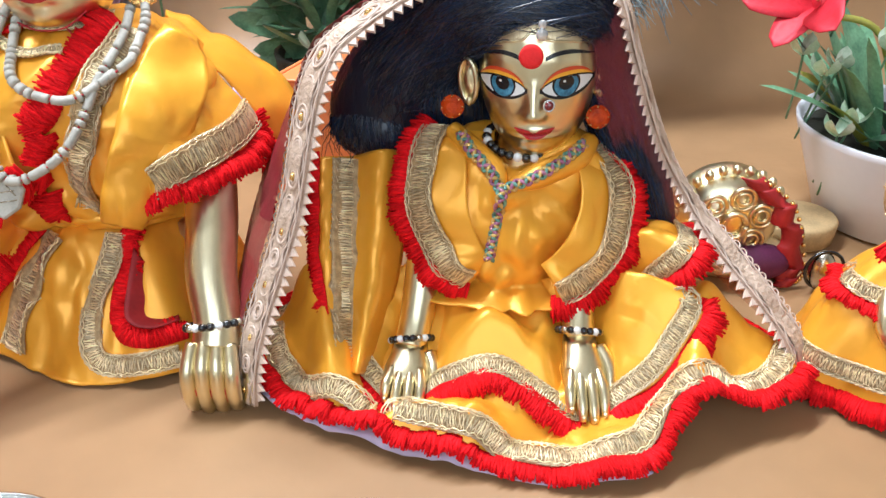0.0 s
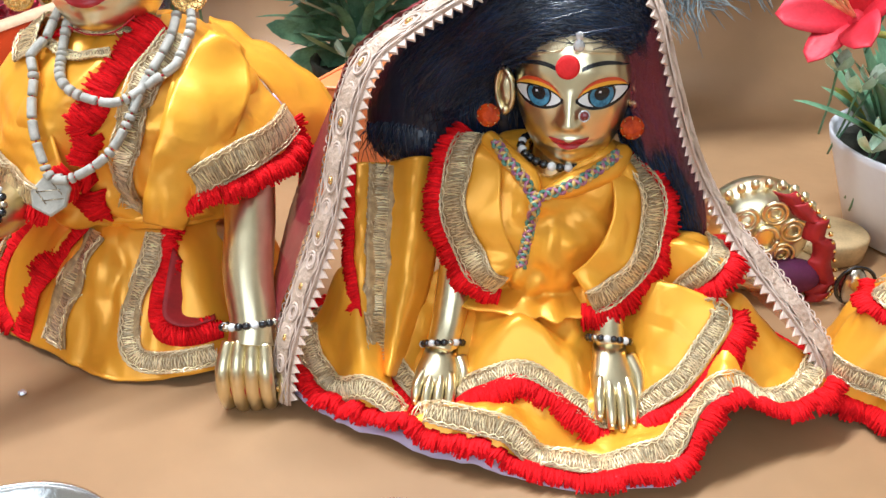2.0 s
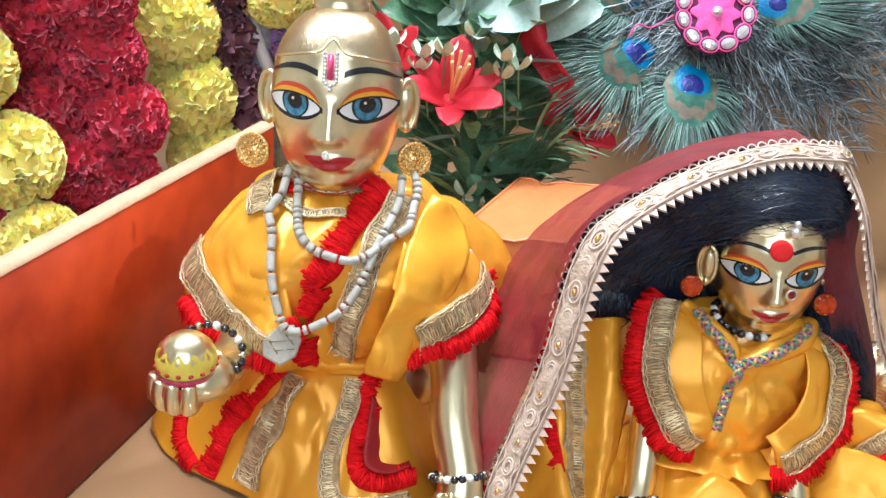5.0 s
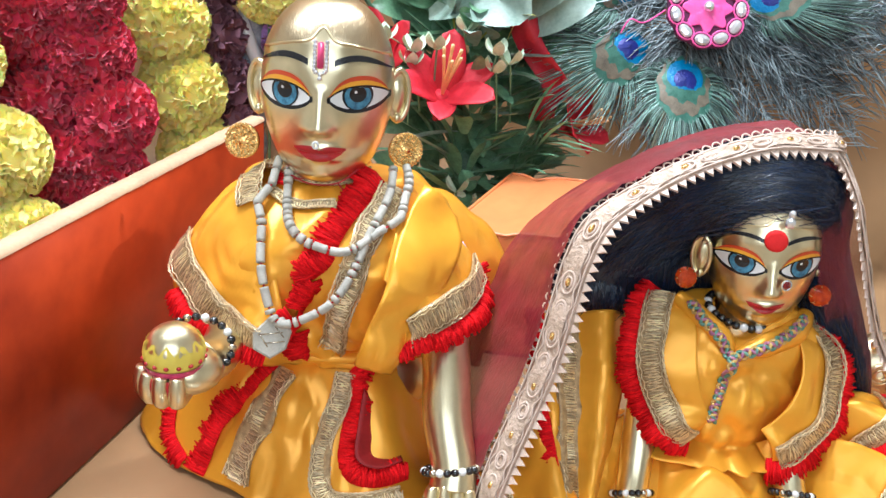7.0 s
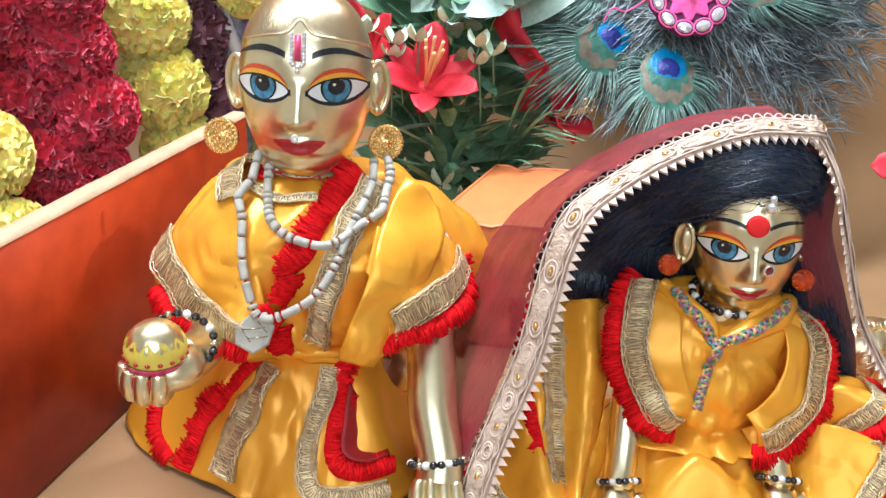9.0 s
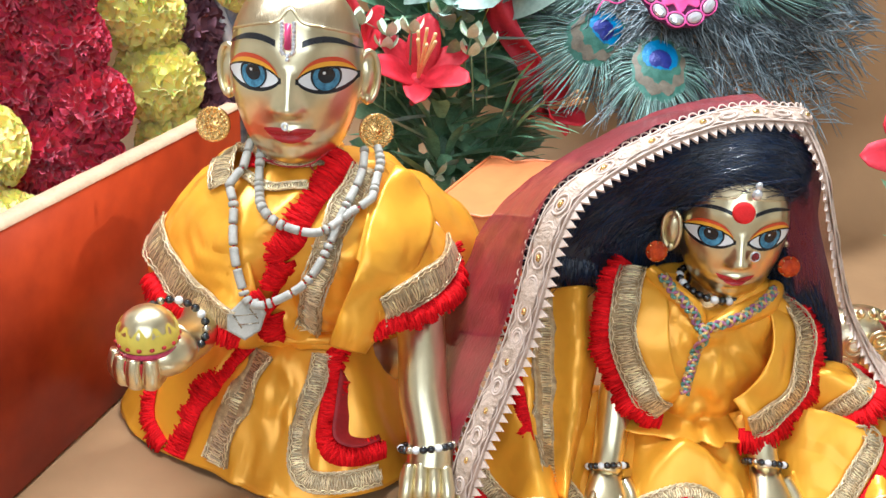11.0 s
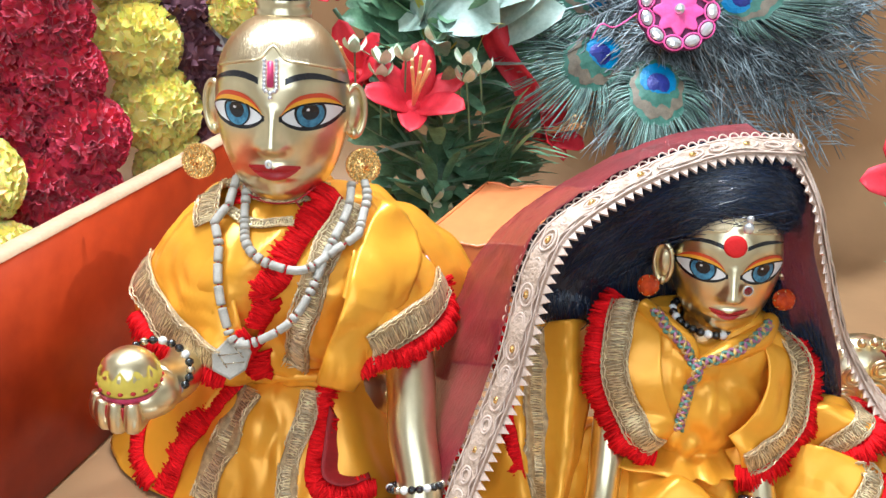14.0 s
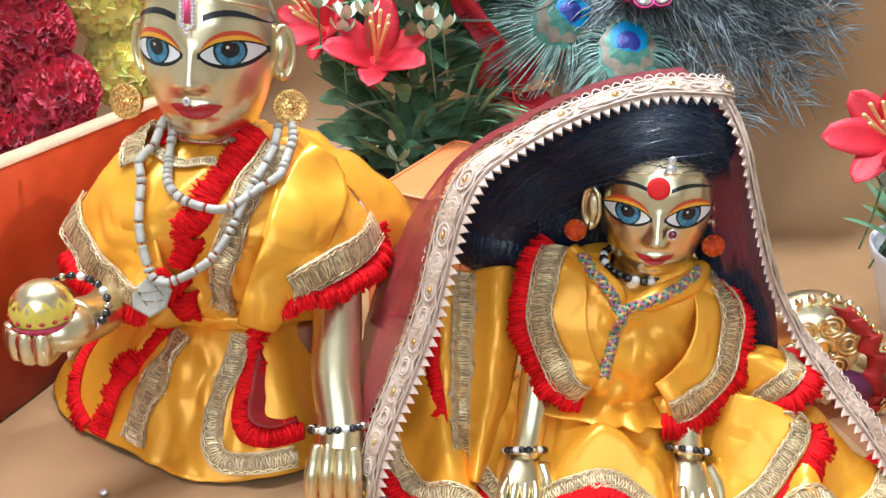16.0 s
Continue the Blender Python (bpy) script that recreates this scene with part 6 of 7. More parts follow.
def buds(root, places):
    for k, p in enumerate(places):
        rnd = random.Random(k)
        p = Vector(p)
        bm = bmesh.new()
        for j in range(4):
            a = j * 1.571 + rnd.random()
            o = V(math.cos(a), math.sin(a), 0.4)
            blade(bm, p - V(0, 0, 0.004), p + o * 0.007 + V(0, 0, 0.005), 0.0042, 0.002, V(0, 0, 1) + o, 6, 0.3)
        part("bud", bm, M["bud"], root)
        part("stalk", tube(bmesh.new(), spline([p - V(0, 0, 0.003), p - V(0.003 * (k % 3 - 1), -0.008, 0.025), p - V(0.006 * (k % 3 - 1), -0.02, 0.05)], 5), 0.0007, 6), M["leaf"], root)


def build_centre_plant():
    root = thing("artificial_lily_bush", "artificial bush with red lilies, white buds and dark leaves", "artificial plant")
    rnd = random.Random(11)
    base = V(-0.085, 0.640, 0.055)
    bm = bmesh.new()
    grid(bm, [[V(base.x + r * math.cos(a), base.y + r * math.sin(a), z) for a in np.linspace(0, 2 * math.pi, 25)[:-1]] for z, r in ((0.0, 0.030), (0.002, 0.032), (0.05, 0.040), (0.054, 0.041), (0.054, 0.037), (0.045, 0.036))], True, 0, True)
    part("pot", bm, M["soil"], root, "dark pot in the shade")
    lily(root, (-0.108, 0.592, 0.141), (0.10, -0.62, 0.72), 0.040, M["lilyred"], 3, 0.95, 6, 0.35)
    lily(root, (-0.008, 0.640, 0.112), (0.5, -0.5, 0.35), 0.034, M["lilyred"], 4, 0.8, 6, 0.2)
    lily(root, (-0.150, 0.640, 0.152), (-0.4, -0.7, 0.5), 0.036, M["lilyred"], 5, 0.9, 6, 0.9)
    lily(root, (-0.175, 0.660, 0.215), (-0.2, -0.7, 0.5), 0.034, M["lilyred"], 6, 0.9)
    for tip in ((-0.108, 0.592, 0.125), (-0.015, 0.645, 0.100), (-0.148, 0.645, 0.135), (-0.170, 0.665, 0.195)):
        part("stalk", tube(bmesh.new(), spline([base, base.lerp(V(*tip), 0.5) + V(0, 0.01, 0.01), tip], 8), 0.0018, 7), M["leaf"], root)
    buds(root, [(-0.129, 0.588, 0.174), (-0.114, 0.585, 0.177), (-0.073, 0.585, 0.176), (-0.063, 0.588, 0.170), (-0.131, 0.590, 0.164), (-0.094, 0.600, 0.188), (-0.072, 0.590, 0.163), (-0.150, 0.605, 0.178), (-0.092, 0.598, 0.072), (-0.085, 0.598, 0.060)])
    for k in range(150):
        a = rnd.uniform(0, 2 * math.pi)
        h = rnd.uniform(0.0, 0.165)
        spread = rnd.uniform(0.01, 0.075)
        p0 = base + V(spread * 0.45 * math.cos(a), spread * 0.35 * math.sin(a), h)
        L = rnd.uniform(0.025, 0.055)
        d = V(math.cos(a) * 1.1, math.sin(a) * 0.7, rnd.uniform(-0.25, 0.9)).normalized()
        bm = blade(bmesh.new(), p0, p0 + d * L, rnd.uniform(0.0035, 0.008), rnd.uniform(-0.004, 0.009), V(0, 0, 1), 7, 0.2)
        part("leaf", bm, M["leaf"] if k % 6 else M["leafpale"], root)
    for k in range(110):  # broad leaves that close the bush
        a = rnd.uniform(0, 2 * math.pi)
        o = base + V(0.05 * math.cos(a) * rnd.random() ** 0.5, 0.015 + 0.02 * rnd.random(), rnd.uniform(-0.03, 0.17))
        d = V(math.cos(a) * 1.2, rnd.uniform(-0.6, 0.1), rnd.uniform(-0.4, 0.8)).normalized()
        part("leaf", blade(bmesh.new(), o, o + d * rnd.uniform(0.03, 0.05), rnd.uniform(0.007, 0.013), rnd.uniform(-0.003, 0.008), V(0.1, -0.7, 0.7), 7, 0.2), M["leaf"], root)
    for k in range(46):  # narrow grass-like sprays at the right
        o = V(-0.042 + rnd.uniform(-0.008, 0.008), 0.622 + rnd.uniform(-0.01, 0.01), 0.085 + rnd.uniform(-0.02, 0.03))
        d = V(rnd.uniform(0.2, 1.0), rnd.uniform(-0.5, 0.2), rnd.uniform(-0.15, 0.8)).normalized()
        part("leaf", blade(bmesh.new(), o, o + d * rnd.uniform(0.03, 0.055), 0.0022, rnd.uniform(0.002, 0.008), V(0, 0, 1), 7, 0.1), M["leaf"], root)
    for k in range(20):  # large pale leaves and yellow blades at the top
        o = V(-0.090 + rnd.uniform(-0.04, 0.05), 0.630, 0.165 + rnd.uniform(0, 0.05))
        d = V(rnd.uniform(-0.7, 0.8), rnd.uniform(-0.6, 0.0), rnd.uniform(0.1, 1.0)).normalized()
        if k % 2:
            part("leaf", blade(bmesh.new(), o, o + d * 0.050, 0.013, 0.008, V(0.2, -0.6, 0.7), 9, 0.2), M["leafpale"], root)
        else:
            part("leaf", blade(bmesh.new(), o, o + d * 0.060, 0.0030, 0.010, V(0, 0, 1), 9, 0.2), M["leafyellow"], root)
    part("leaf", blade(bmesh.new(), (-0.098, 0.615, 0.203), (-0.050, 0.600, 0.196), 0.021, 0.006, V(0.1, -0.75, 0.6), 10, 0.2), M["leafpale"], root)
    # long red petal-like ribbon leaf
    bm = bmesh.new()
    P = spline([(-0.054, 0.640, 0.235), (-0.046, 0.630, 0.204), (-0.034, 0.626, 0.178), (-0.021, 0.628, 0.152), (-0.014, 0.632, 0.135), (-0.018, 0.638, 0.118)], 7)
    grid(bm, [[p + V(-0.019 * k + 0.004 * math.sin(i * 0.35), 0.004 * math.sin(5 * k + i * 0.25) + 0.004 * k, -0.004 * k) for k in np.linspace(0, 1, 6)] for i, p in enumerate(P)])
    sheet("ribbon", bm, M["lilyred"], root, 0.0008, "long red ribbon")


build_centre_plant()


def build_fan():
    root = thing("peacock_feather_fan", "peacock feather fan with a jewelled pink brooch, leaning back", "feather fan")
    C = V(0.080, 0.684, 0.205)
    A, B = V(1, 0, 0), V(0, -0.42, -0.91).normalized()  # across, and down the leaning plane
    N = A.cross(B)
    N = N if N.y < 0 else -N
    rnd = random.Random(21)
    spec = []
    for k in range(34):
        a = math.radians(rnd.uniform(-40, 230))
        spec.append((a, rnd.uniform(0.075, 0.125) if math.cos(a) < 0.3 else rnd.uniform(0.11, 0.165)))
    for k in range(26):
        spec.append((math.radians(rnd.uniform(-5, 105)), rnd.uniform(0.10, 0.165)))
    for a, L in spec:
        d = A * math.cos(a) + B * math.sin(a)
        s = A * -math.sin(a) + B * math.cos(a)
        lay = rnd.uniform(0.0, 0.012)
        P = [C + d * L * q + s * 0.008 * math.sin(q * 3 + a * 5) + N * (lay + 0.006 * math.sin(q * 3)) for q in np.linspace(0.05, 1, 12)]
        f = part("feather", tube(bmesh.new(), P, [0.0009, 0.0004], 5), M["barb"], root)
        bm = bmesh.new()
        for i in range(46):
            q = 0.15 + 0.85 * i / 45
            o = P[min(int(q * 11), 10)].lerp(P[min(int(q * 11) + 1, 11)], q * 11 % 1)
            for sg in (-1, 1):
                l = rnd.uniform(0.022, 0.045) * (1.15 - 0.35 * q)
                e = o + (d * rnd.uniform(0.65, 1.0) + s * sg * rnd.uniform(0.35, 0.8)) * l + N * rnd.uniform(-0.004, 0.009)
                mid = o.lerp(e, 0.5) + d * rnd.uniform(-0.25, 0.05) * l + s * sg * rnd.uniform(0.0, 0.2) * l + N * rnd.uniform(0, 0.004)
                tube(bm, [o, mid, e], [0.00042, 0.00055, 0.00022], 3, cap=False)
        tagged(part("barb", bm, M["barb"], f), kind="stuff")
    def eye(p, along, r):
        p, d = Vector(p), Vector(along).normalized()
        s = d.cross(N).normalized()
        vane = bmesh.new()
        for i in range(260):  # fine barbs round the eye
            a = rnd.uniform(0, 2 * math.pi)
            o = p + (s * math.cos(a) * 0.9 + d * math.sin(a) * 1.1) * r * 1.3 - N * 0.0015
            e = o + (s * math.cos(a) * 0.8 + d * (math.sin(a) + 0.9)) * rnd.uniform(0.010, 0.030) + N * rnd.uniform(-0.002, 0.004)
            tube(vane, [o - (o - p) * 0.3, o.lerp(e, 0.5) + N * 0.002, e], [0.0005, 0.0005, 0.0002], 3, cap=False)
        f = part("eye_feather", tube(bmesh.new(), [C + N * 0.002, C.lerp(p, 0.5) + N * 0.004, p - N * 0.001], [0.0010, 0.0006], 6), M["pf_bronze"], root)
        tagged(part("barb", vane, M["pf_vane"], f), kind="stuff")
        for j, (k, off, mm) in enumerate(((1.34, 0.0, "pf_green"), (1.22, 0.0008, "pf_bronze"), (1.0, 0.0016, "pf_green"), (0.84, 0.0024, "pf_turq"), (0.58, 0.0032, "pf_blue"))):
            c = p + d * (-0.18 * r * j if j < 4 else -0.45 * r)
            rings = [[c + (s * math.cos(a) * 0.86 + d * math.sin(a) * (1.12 if j < 3 else 0.95)) * r * k * q * (1 + (0.07 * math.sin(a * 23 + j) if j < 3 else 0.03 * math.sin(a * 17)) * q) * (1 - (0.25 * max(0, math.sin(a)) ** 8 if j == 4 else 0)) + N * (off + 0.002 * (1 - q * q)) for a in np.linspace(0, 2 * math.pi, 33)[:-1]] for q in (0.03, 0.4, 0.75, 1.0)]
            bm = bmesh.new()
            grid(bm, rings, True)
            part("eye_ring", bm, M[mm], f)
    for p, r in (((0.0245, 0.645, 0.168), 0.0185), ((0.071, 0.628, 0.149), 0.0190), ((0.018, 0.668, 0.214), 0.016), ((0.140, 0.662, 0.216), 0.016), ((0.095, 0.675, 0.250), 0.017)):
        eye(p, (Vector(p) - C), r)
    # vane of the lowest feather, pale and combed
    bm = bmesh.new()
    for i in range(110):
        x = rnd.uniform(-1, 1)
        o = V(0.071 + 0.014 * x, 0.624, 0.133)
        tube(bm, [o, o + V(0.004 * x, -0.004, -0.022), o + V(0.010 * x + rnd.uniform(-0.004, 0.004), -0.008, -0.040 - rnd.uniform(0, 0.012))], [0.0007, 0.0006, 0.0003], 3, cap=False)
    tagged(part("combed_vane", bm, M["leafpale"], root), kind="stuff")
    # brooch
    c = V(0.083, 0.648, 0.205)
    def disc(r, off, n, wob, mm, name, parent):
        rings = [[c + (A * math.cos(a) + B * math.sin(a)) * r * q * (1 + wob * math.cos(n * a)) + N * (off + 0.0015 * (1 - q)) for a in np.linspace(0, 2 * math.pi, 65)[:-1]] for q in (0.03, 0.5, 0.95, 1.0)]
        rings.append([p - N * 0.0015 for p in rings[-1]])
        bm = bmesh.new()
        grid(bm, rings, True)
        return part(name, bm, M[mm], parent)
    br = disc(0.030, 0.003, 11, 0.03, "plum", "brooch", root)
    disc(0.0165, 0.005, 8, 0.16, "pinkfoil", "applique", br)
    for k in range(11):
        a = 2 * math.pi * k / 11
        o = A * math.cos(a) + B * math.sin(a)
        p = c + o * 0.0245 + N * 0.006
        m = Matrix((o, N, o.cross(N))).transposed().to_4x4()
        part("stone", ball(bmesh.new(), p, (0.0042, 0.0025, 0.0058), 8, 6, 0, m), M["crystal"], br, smooth=False)
        part("stone_rim", tube(bmesh.new(), [p - N * 0.0006 + o * 0.0055 * math.cos(b) + o.cross(N) * 0.0072 * math.sin(b) for b in np.linspace(0, 2 * math.pi, 15)], 0.0007, 6, cap=False), M["pinkfoil"], br)
    part("stone", ball(bmesh.new(), c + N * 0.008, (0.004, 0.003, 0.004), 8, 6), M["crystal"], br, smooth=False)
    bm = tube(bmesh.new(), spline([c + V(-0.03, -0.002, -0.002), c + V(-0.045, -0.004, -0.012), c + V(-0.056, -0.006, -0.010), c + V(-0.062, -0.008, -0.020)], 6), 0.0006, 5)
    part("pink_thread", bm, M["pinkfoil"], root)
    part("wire_stand", tube(bmesh.new(), [C + N * -0.006, V(0.080, 0.700, 0.10), V(0.080, 0.690, 0.0)], 0.0015, 6), M["steel"], root)


build_fan()


def build_orange_box():
    root = thing("orange_cushion_box", "light orange satin covered box behind the maiden", "box")
    c0 = V(-0.052, 0.602, 0.0)
    u, w = V(0.97, -0.10, 0).normalized(), V(-0.39, -0.92, 0).normalized()
    H = 0.083
    bm = bmesh.new()
    n = 14
    def P(a, b, z):
        return c0 + u * 0.125 * a + w * 0.125 * b + V(0, 0, z)
    rows = [[P(i / n, j / n, H + 0.004 * math.sin(math.pi * i / n) * math.sin(math.pi * j / n) - 0.004 * max(0, 1 - abs(i / n - 0.16 - 0.1 * j / n) * 14)) for i in range(n + 1)] for j in range(n + 1)]
    grid(bm, rows)
    rim = rows[0] + [r[-1] for r in rows[1:]] + rows[-1][::-1][1:] + [r[0] for r in rows[::-1]][1:-1]
    mid = sum(rim, V(0, 0, 0)) / len(rim)
    ring2 = [p + (p - mid).normalized() * 0.0015 - V(0, 0, 0.003) for p in rim]
    ring3 = [V(p.x, p.y, 0.001) for p in ring2]
    grid(bm, [rim, ring2, ring3], True)
    part("cover", bm, M["orange"], root)
    part("piping", tube(bmesh.new(), [p + V(0, 0, 0.0004) for p in rim] + [rim[0]], 0.0012, 6), M["orange"], root)


build_orange_box()


def build_pot_plant():
    root = thing("potted_artificial_lily", "artificial red lily with broad leaves in a white pot", "potted plant")
    c = V(0.276, 0.478, 0)
    bm = bmesh.new()
    grid(bm, [[c + V(r * math.cos(a), r * math.sin(a), z) for a in np.linspace(0, 2 * math.pi, 49)[:-1]] for z, r in ((0.0, 0.044), (0.001, 0.046), (0.030, 0.056), (0.056, 0.0655), (0.060, 0.0665), (0.061, 0.0655), (0.058, 0.063), (0.050, 0.060))], True, 0, True)
    part("pot", bm, M["potwhite"], root, "smooth white plastic pot")
    bm = bmesh.new()
    grid(bm, [[c + V(r * math.cos(a), r * math.sin(a), 0.052 + 0.004 * nz((r * 9, a, 0), 9)) for a in np.linspace(0, 2 * math.pi, 33)[:-1]] for r in (0.002, 0.02, 0.04, 0.0595)], True)
    part("filling", bm, M["soil"], root)
    rnd = random.Random(31)
    lily(root, (0.210, 0.492, 0.128), (-0.62, -0.55, 0.45), 0.040, M["lilyred"], 7, 0.9, 6, 0.5)
    lily(root, (0.258, 0.470, 0.152), (0.2, -0.7, 0.6), 0.038, M["lilyred"], 8, 0.9)
    lily(root, (0.262, 0.520, 0.185), (-0.3, -0.5, 0.7), 0.036, M["violet"], 9, 0.8)
    for tip in ((0.218, 0.497, 0.118), (0.260, 0.474, 0.140), (0.262, 0.522, 0.172)):
        part("stalk", tube(bmesh.new(), spline([c + V(-0.01, 0, 0.05), c.lerp(V(*tip), 0.5) + V(0, 0, 0.05), tip], 8), 0.002, 7), M["leafyellow"], root)
    buds(root, [(0.203, 0.482, 0.104), (0.212, 0.470, 0.096), (0.222, 0.475, 0.098), (0.218, 0.488, 0.160), (0.226, 0.484, 0.154), (0.228, 0.455, 0.074), (0.218, 0.450, 0.068), (0.245, 0.470, 0.110)])
    for base, tip, w in (((0.250, 0.455, 0.052), (0.172, 0.462, 0.084), 0.0065), ((0.250, 0.430, 0.055), (0.330, 0.400, 0.070), 0.016), ((0.262, 0.440, 0.060), (0.228, 0.430, 0.088), 0.012), ((0.275, 0.430, 0.058), (0.300, 0.395, 0.085), 0.014),
                         ((0.235, 0.455, 0.058), (0.262, 0.418, 0.060), 0.012), ((0.260, 0.470, 0.055), (0.236, 0.440, 0.075), 0.010)):
        part("leaf", blade(bmesh.new(), base, tip, w, 0.008, V(0, 0, 1), 10, 0.25), M["leaf"], root)
    for k in range(60):
        a = rnd.uniform(0, 2 * math.pi)
        o = c + V(0.035 * math.cos(a), 0.035 * math.sin(a), 0.050)
        d = V(math.cos(a) * 0.8, math.sin(a) * 0.8, rnd.uniform(0.3, 1.8)).normalized()
        part("leaf", blade(bmesh.new(), o, o + d * rnd.uniform(0.03, 0.085), rnd.uniform(0.004, 0.010), rnd.uniform(0, 0.012), V(0, 0, 1), 8, 0.2), M["leaf"] if k % 5 else M["leafyellow"], root)


build_pot_plant()


def build_back_statue():
    ob = bmesh.new()
    ball(ob, (0.152, 0.422, 0.030), (0.030, 0.020, 0.030), 28, 20)
    for k in range(6):
        a = 2 * math.pi * k / 6 + 0.3
        for r in (0.0062, 0.0034):
            tube(ob, [V(0.152 + 0.0150 * math.cos(a) + r * math.cos(b), 0.4035 + 0.10 * (0.0150 * math.cos(a)) ** 2, 0.034 + 0.0145 * math.sin(a) + r * math.sin(b)) for b in np.linspace(0, 2 * math.pi, 15)], 0.0011, 6, cap=False)
    tube(ob, [V(0.152 + 0.006 * math.cos(a), 0.401, 0.034 + 0.007 * math.sin(a)) for a in np.linspace(0, 2 * math.pi, 21)], 0.0016, 8)
    for k in range(13):
        a = math.pi * (0.05 + 0.9 * k / 12)
        ball(ob, (0.152 + 0.030 * math.cos(a), 0.412, 0.031 + 0.030 * math.sin(a)), (0.0026, 0.0026, 0.0030), 10, 8)
    ball(ob, (0.160, 0.420, 0.007), (0.034, 0.024, 0.0085), 20, 12)
    part_paint("small_brass_statue", ob, "small brass statue with chased flower back behind the maiden", "statue")
    root = thing("small_red_dress", "crumpled red and gold lace cloth round the small statue", "dress")
    bm = bmesh.new()
    A = spline([(0.164, 0.406, 0.058), (0.180, 0.404, 0.046), (0.188, 0.402, 0.028), (0.192, 0.400, 0.008), (0.188, 0.398, 0.002)], 8)
    grid(bm, [[p + V(-0.012 * k + 0.002 * math.sin(i * 0.9), -0.004 * math.sin(k * 3), 0.002 * math.cos(i * 1.3)) for k in np.linspace(0, 1, 8)] for i, p in enumerate(A)])
    sheet("frill", bm, M["redcloth"], root, 0.0006)
    bm = bmesh.new()
    for i, p in enumerate(A[::2]):
        ball(bm, p + V(0.0006, -0.001, 0), 0.0014, 8, 6)
    part("beaded_edge", bm, M["goldmetal"], root)
    bm = bmesh.new()
    ball(bm, (0.168, 0.402, 0.012), (0.018, 0.010, 0.010), 16, 10)
    part("plum_fold", bm, M["plum"], root)
    lace([(0.130, 0.402, 0.022), (0.145, 0.398, 0.016), (0.160, 0.394, 0.008)], 0.009, None, root)


build_back_statue()


def build_wood_and_bangle():
    root = thing("wood_slice", "pale round slice of wood lying behind", "wood")
    bm = bmesh.new()
    c = V(0.205, 0.452, 0)
    grid(bm, [[c + V(r * math.cos(a) * 1.2, r * math.sin(a), z) for a in np.linspace(0, 2 * math.pi, 25)[:-1]] for z, r in ((0.0, 0.020), (0.012, 0.021), (0.014, 0.0195), (0.0142, 0.002))], True, 0, True)
    part("slice", bm, M["bark"], root)
    root = thing("dark_bangle", "dark wire bangle on a small brass knob", "bangle")
    part("ring", tube(bmesh.new(), [V(0.200 + 0.010 * math.cos(a), 0.392, 0.0125 + 0.011 * math.sin(a)) for a in np.linspace(0, 2 * math.pi, 33)], 0.0010, 7, cap=False), M["blackbead"], root)
    part("knob", ball(bmesh.new(), (0.199, 0.393, 0.012), (0.007, 0.007, 0.0115), 14, 10), M["metalbead"], root)


build_wood_and_bangle()


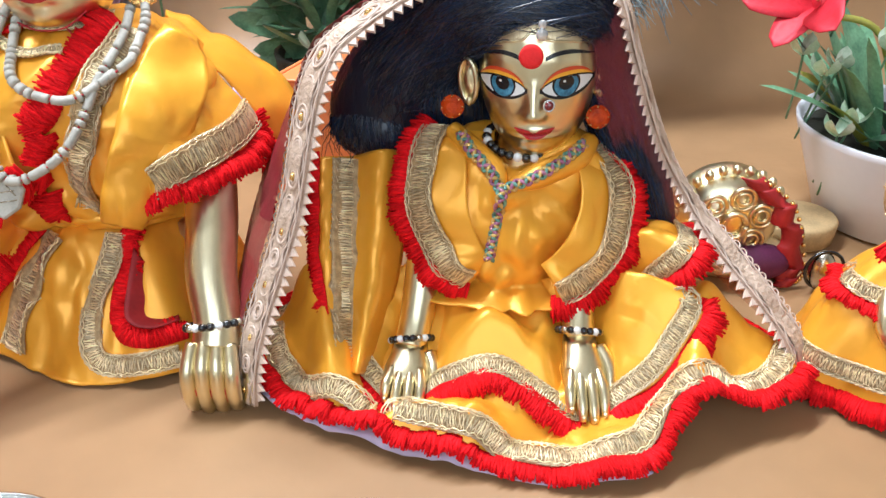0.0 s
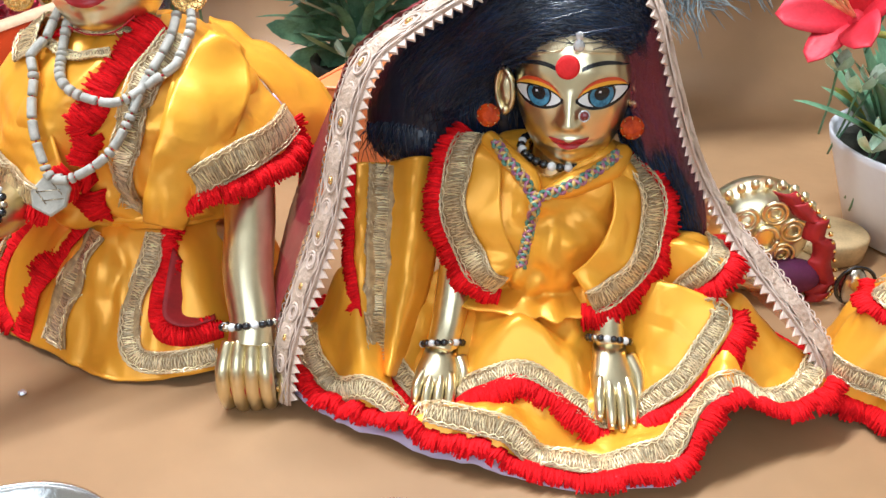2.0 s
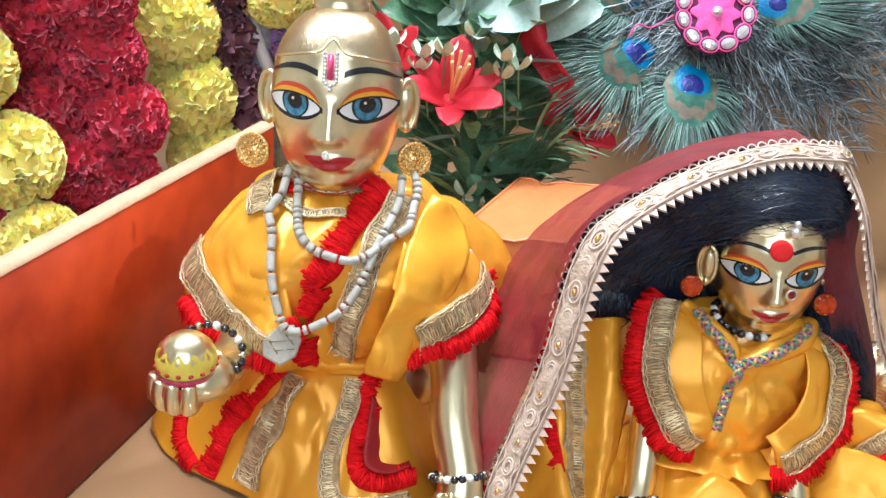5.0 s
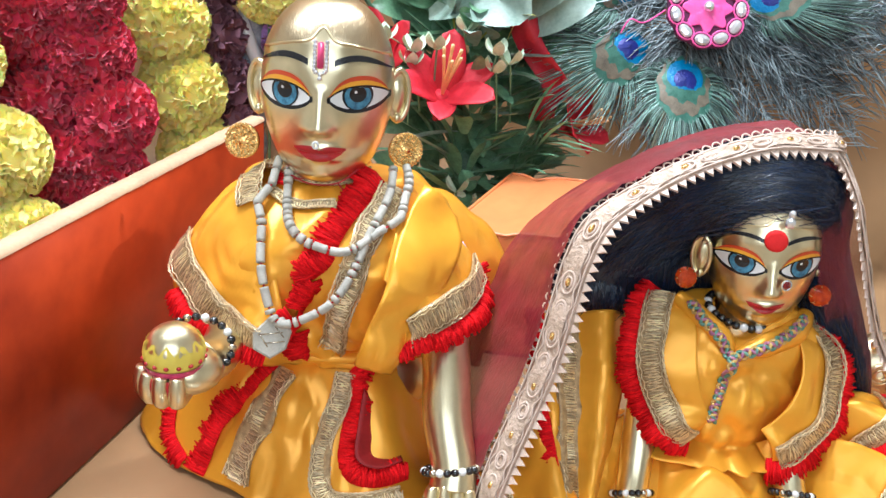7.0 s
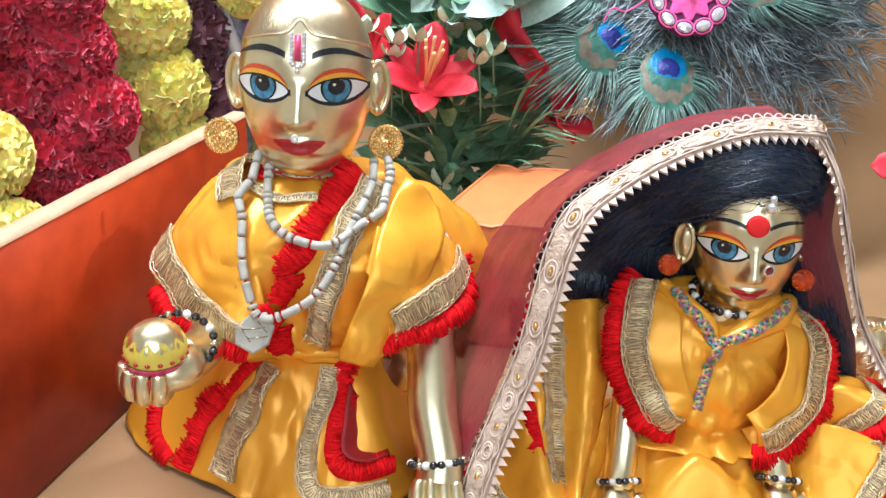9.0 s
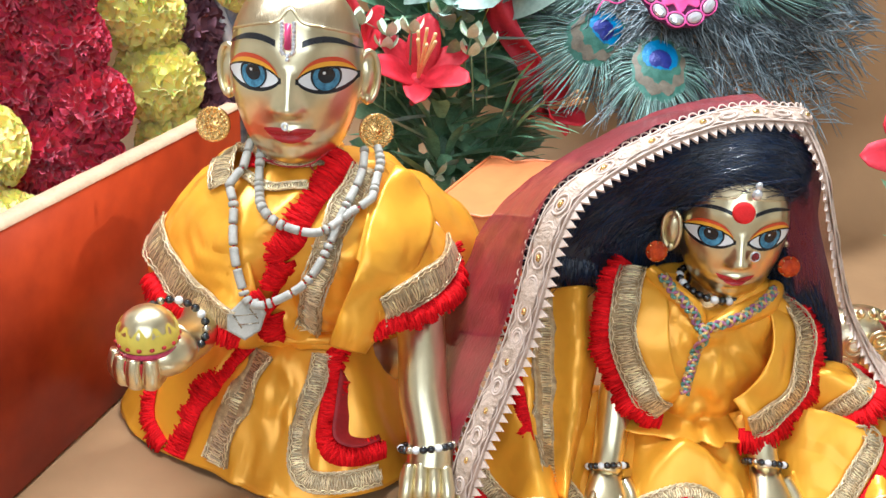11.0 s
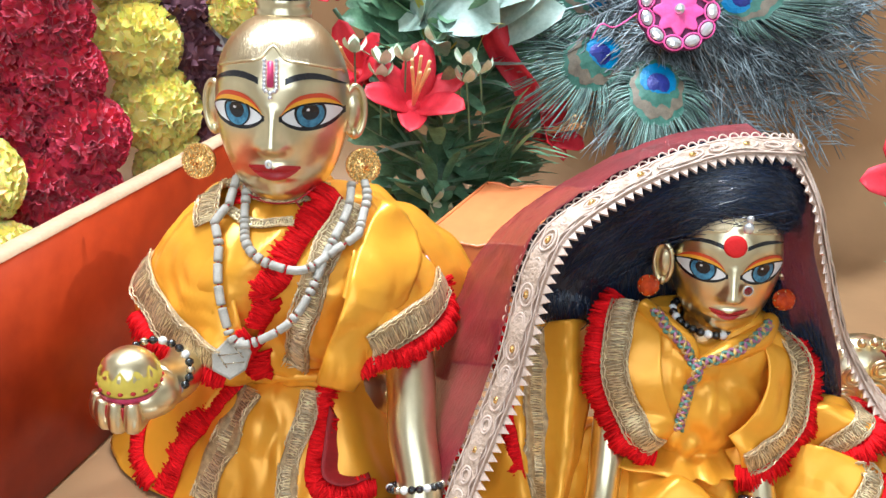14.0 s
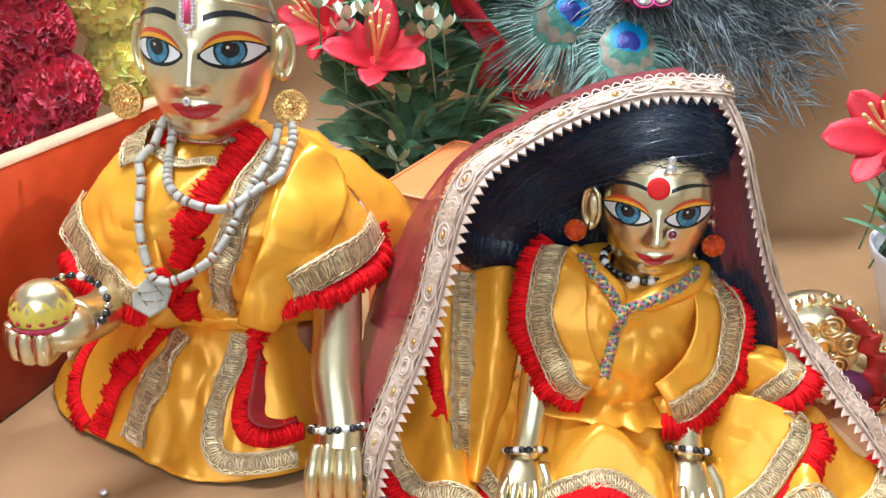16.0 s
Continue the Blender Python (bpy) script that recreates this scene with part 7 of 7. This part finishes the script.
def build_side_doll():
    bm = bmesh.new()
    ball(bm, (0.208, 0.325, 0.035), (0.026, 0.020, 0.036), 18, 12)
    ball(bm, (0.206, 0.320, 0.084), (0.019, 0.018, 0.020), 18, 12)
    tube(bm, spline([(0.190, 0.312, 0.050), (0.186, 0.300, 0.040), (0.194, 0.292, 0.030)], 6), [0.006, 0.005, 0.005], 10)
    part_paint("small_side_statue", bm, "small brass statue in a yellow and red dress", "statue")
    root = thing("small_yellow_dress", "little yellow satin dress with red fringe and gold lace", "dress")
    def dp(t, q, lift=0.0):
        r = 0.014 + (0.050 - 0.014) * q
        z = 0.062 * (1 - q) ** 0.8 + 0.006 * math.sin(math.pi * q) + 0.003
        f = 0.004 * q * math.sin(6 * t) + 0.006 * q * drape((r * math.cos(t), r * math.sin(t), 0.3), 22, 6)
        return V(0.206 + (r + f) * math.cos(t), 0.324 + (r * 0.78 + f) * math.sin(t), z + f * 0.4 + lift)
    bm = bmesh.new()
    grid(bm, [[dp(t, q) for t in np.linspace(0, 2 * math.pi, 91)[:-1]] for q in np.linspace(0, 1, 24)], True)
    sk = sheet("skirt", bm, M["satin"], root)
    tr = tree_of(sk)
    T = [math.radians(a) for a in np.linspace(-215, 0, 60)]
    for q, w in ((0.86, 0.009), (0.40, 0.007)):
        lace([dp(t, q) for t in T][::4], w, tr, root)
    for q, w in ((0.98, 0.0095), (0.50, 0.0085)):
        G = ring_frames([dp(t, q) for t in T], V(0.206, 0.324, -0.03), False, 0.003)
        sg = 1 if G[0][2].cross(G[0][1]).dot(V(0.206, 0.324, 0.2) - G[0][0]) < 0 else -1
        fringe(None, w, None, root, sg, 0.2, F=G)
    root = thing("small_turban", "gold lace turban with an orange stone flower", "turban")
    bm = bmesh.new()
    ball(bm, (0.206, 0.320, 0.090), (0.0235, 0.022, 0.022), 24, 16)
    cap = part("cap", bm, M["gold"], root)
    tt = tree_of(cap)
    for z in (0.078, 0.088, 0.098):
        lace([(0.206 + 0.024 * math.cos(a), 0.320 + 0.022 * math.sin(a), z) for a in np.linspace(-3.4, 0.2, 12)], 0.008, tt, root)
    for k in range(9):
        a = 2 * math.pi * k / 8
        r = 0.0052 if k < 8 else 0
        part("stone", ball(bmesh.new(), (0.186 + r * math.cos(a) * 0.6, 0.3045 - r * math.cos(a) * 0.5, 0.090 + r * math.sin(a)), (0.0021, 0.0021, 0.0021), 8, 6), M["orangegem" if k < 8 else "darkgem"], root, smooth=False)
    fringe([(0.184, 0.312, 0.073), (0.190, 0.303, 0.068), (0.202, 0.298, 0.064), (0.216, 0.299, 0.062)], 0.010, None, root, -1, 0.3)


build_side_doll()


def steel_bowl(place, r, h):
    root = thing("steel_bowl", "small steel bowl standing on the tan cloth", "bowl", "steel bowls")
    bm = bmesh.new()
    c = Vector(place)
    grid(bm, [[c + V(k * r * math.cos(a), k * r * math.sin(a), z * h) for a in np.linspace(0, 2 * math.pi, 49)[:-1]] for k, z in ((0.55, 0.02), (0.62, 0.0), (0.80, 0.25), (0.93, 0.65), (0.99, 0.96), (1.01, 1.0), (0.985, 1.0), (0.95, 0.90), (0.90, 0.65), (0.76, 0.28), (0.55, 0.08), (0.02, 0.06))], True, 0, True)
    body = part("body", bm, M["steel"], root)
    part("rim", tube(bmesh.new(), [c + V(r * math.cos(a), r * math.sin(a), h) for a in np.linspace(0, 2 * math.pi, 49)], 0.0008, 7, cap=False), M["steel"], root)


steel_bowl((-0.1597, 0.1900, 0.0005), 0.042, 0.014)
steel_bowl((-0.0268, 0.1870, 0.0005), 0.042, 0.014)


def build_gem():
    root = thing("loose_rhinestone", "tiny pale rhinestone lying on the tan cloth", "rhinestone")
    bm = bmesh.new()
    grid(bm, [[V(-0.204 + r * math.cos(a), 0.3015 + r * math.sin(a), z) for a in np.linspace(0, 2 * math.pi, 9)[:-1]] for z, r in ((0.0, 0.0019), (0.0008, 0.0021), (0.0017, 0.0012))], True, 0, True)
    part("stone", bm, M["crystal"], root, smooth=False)


build_gem()
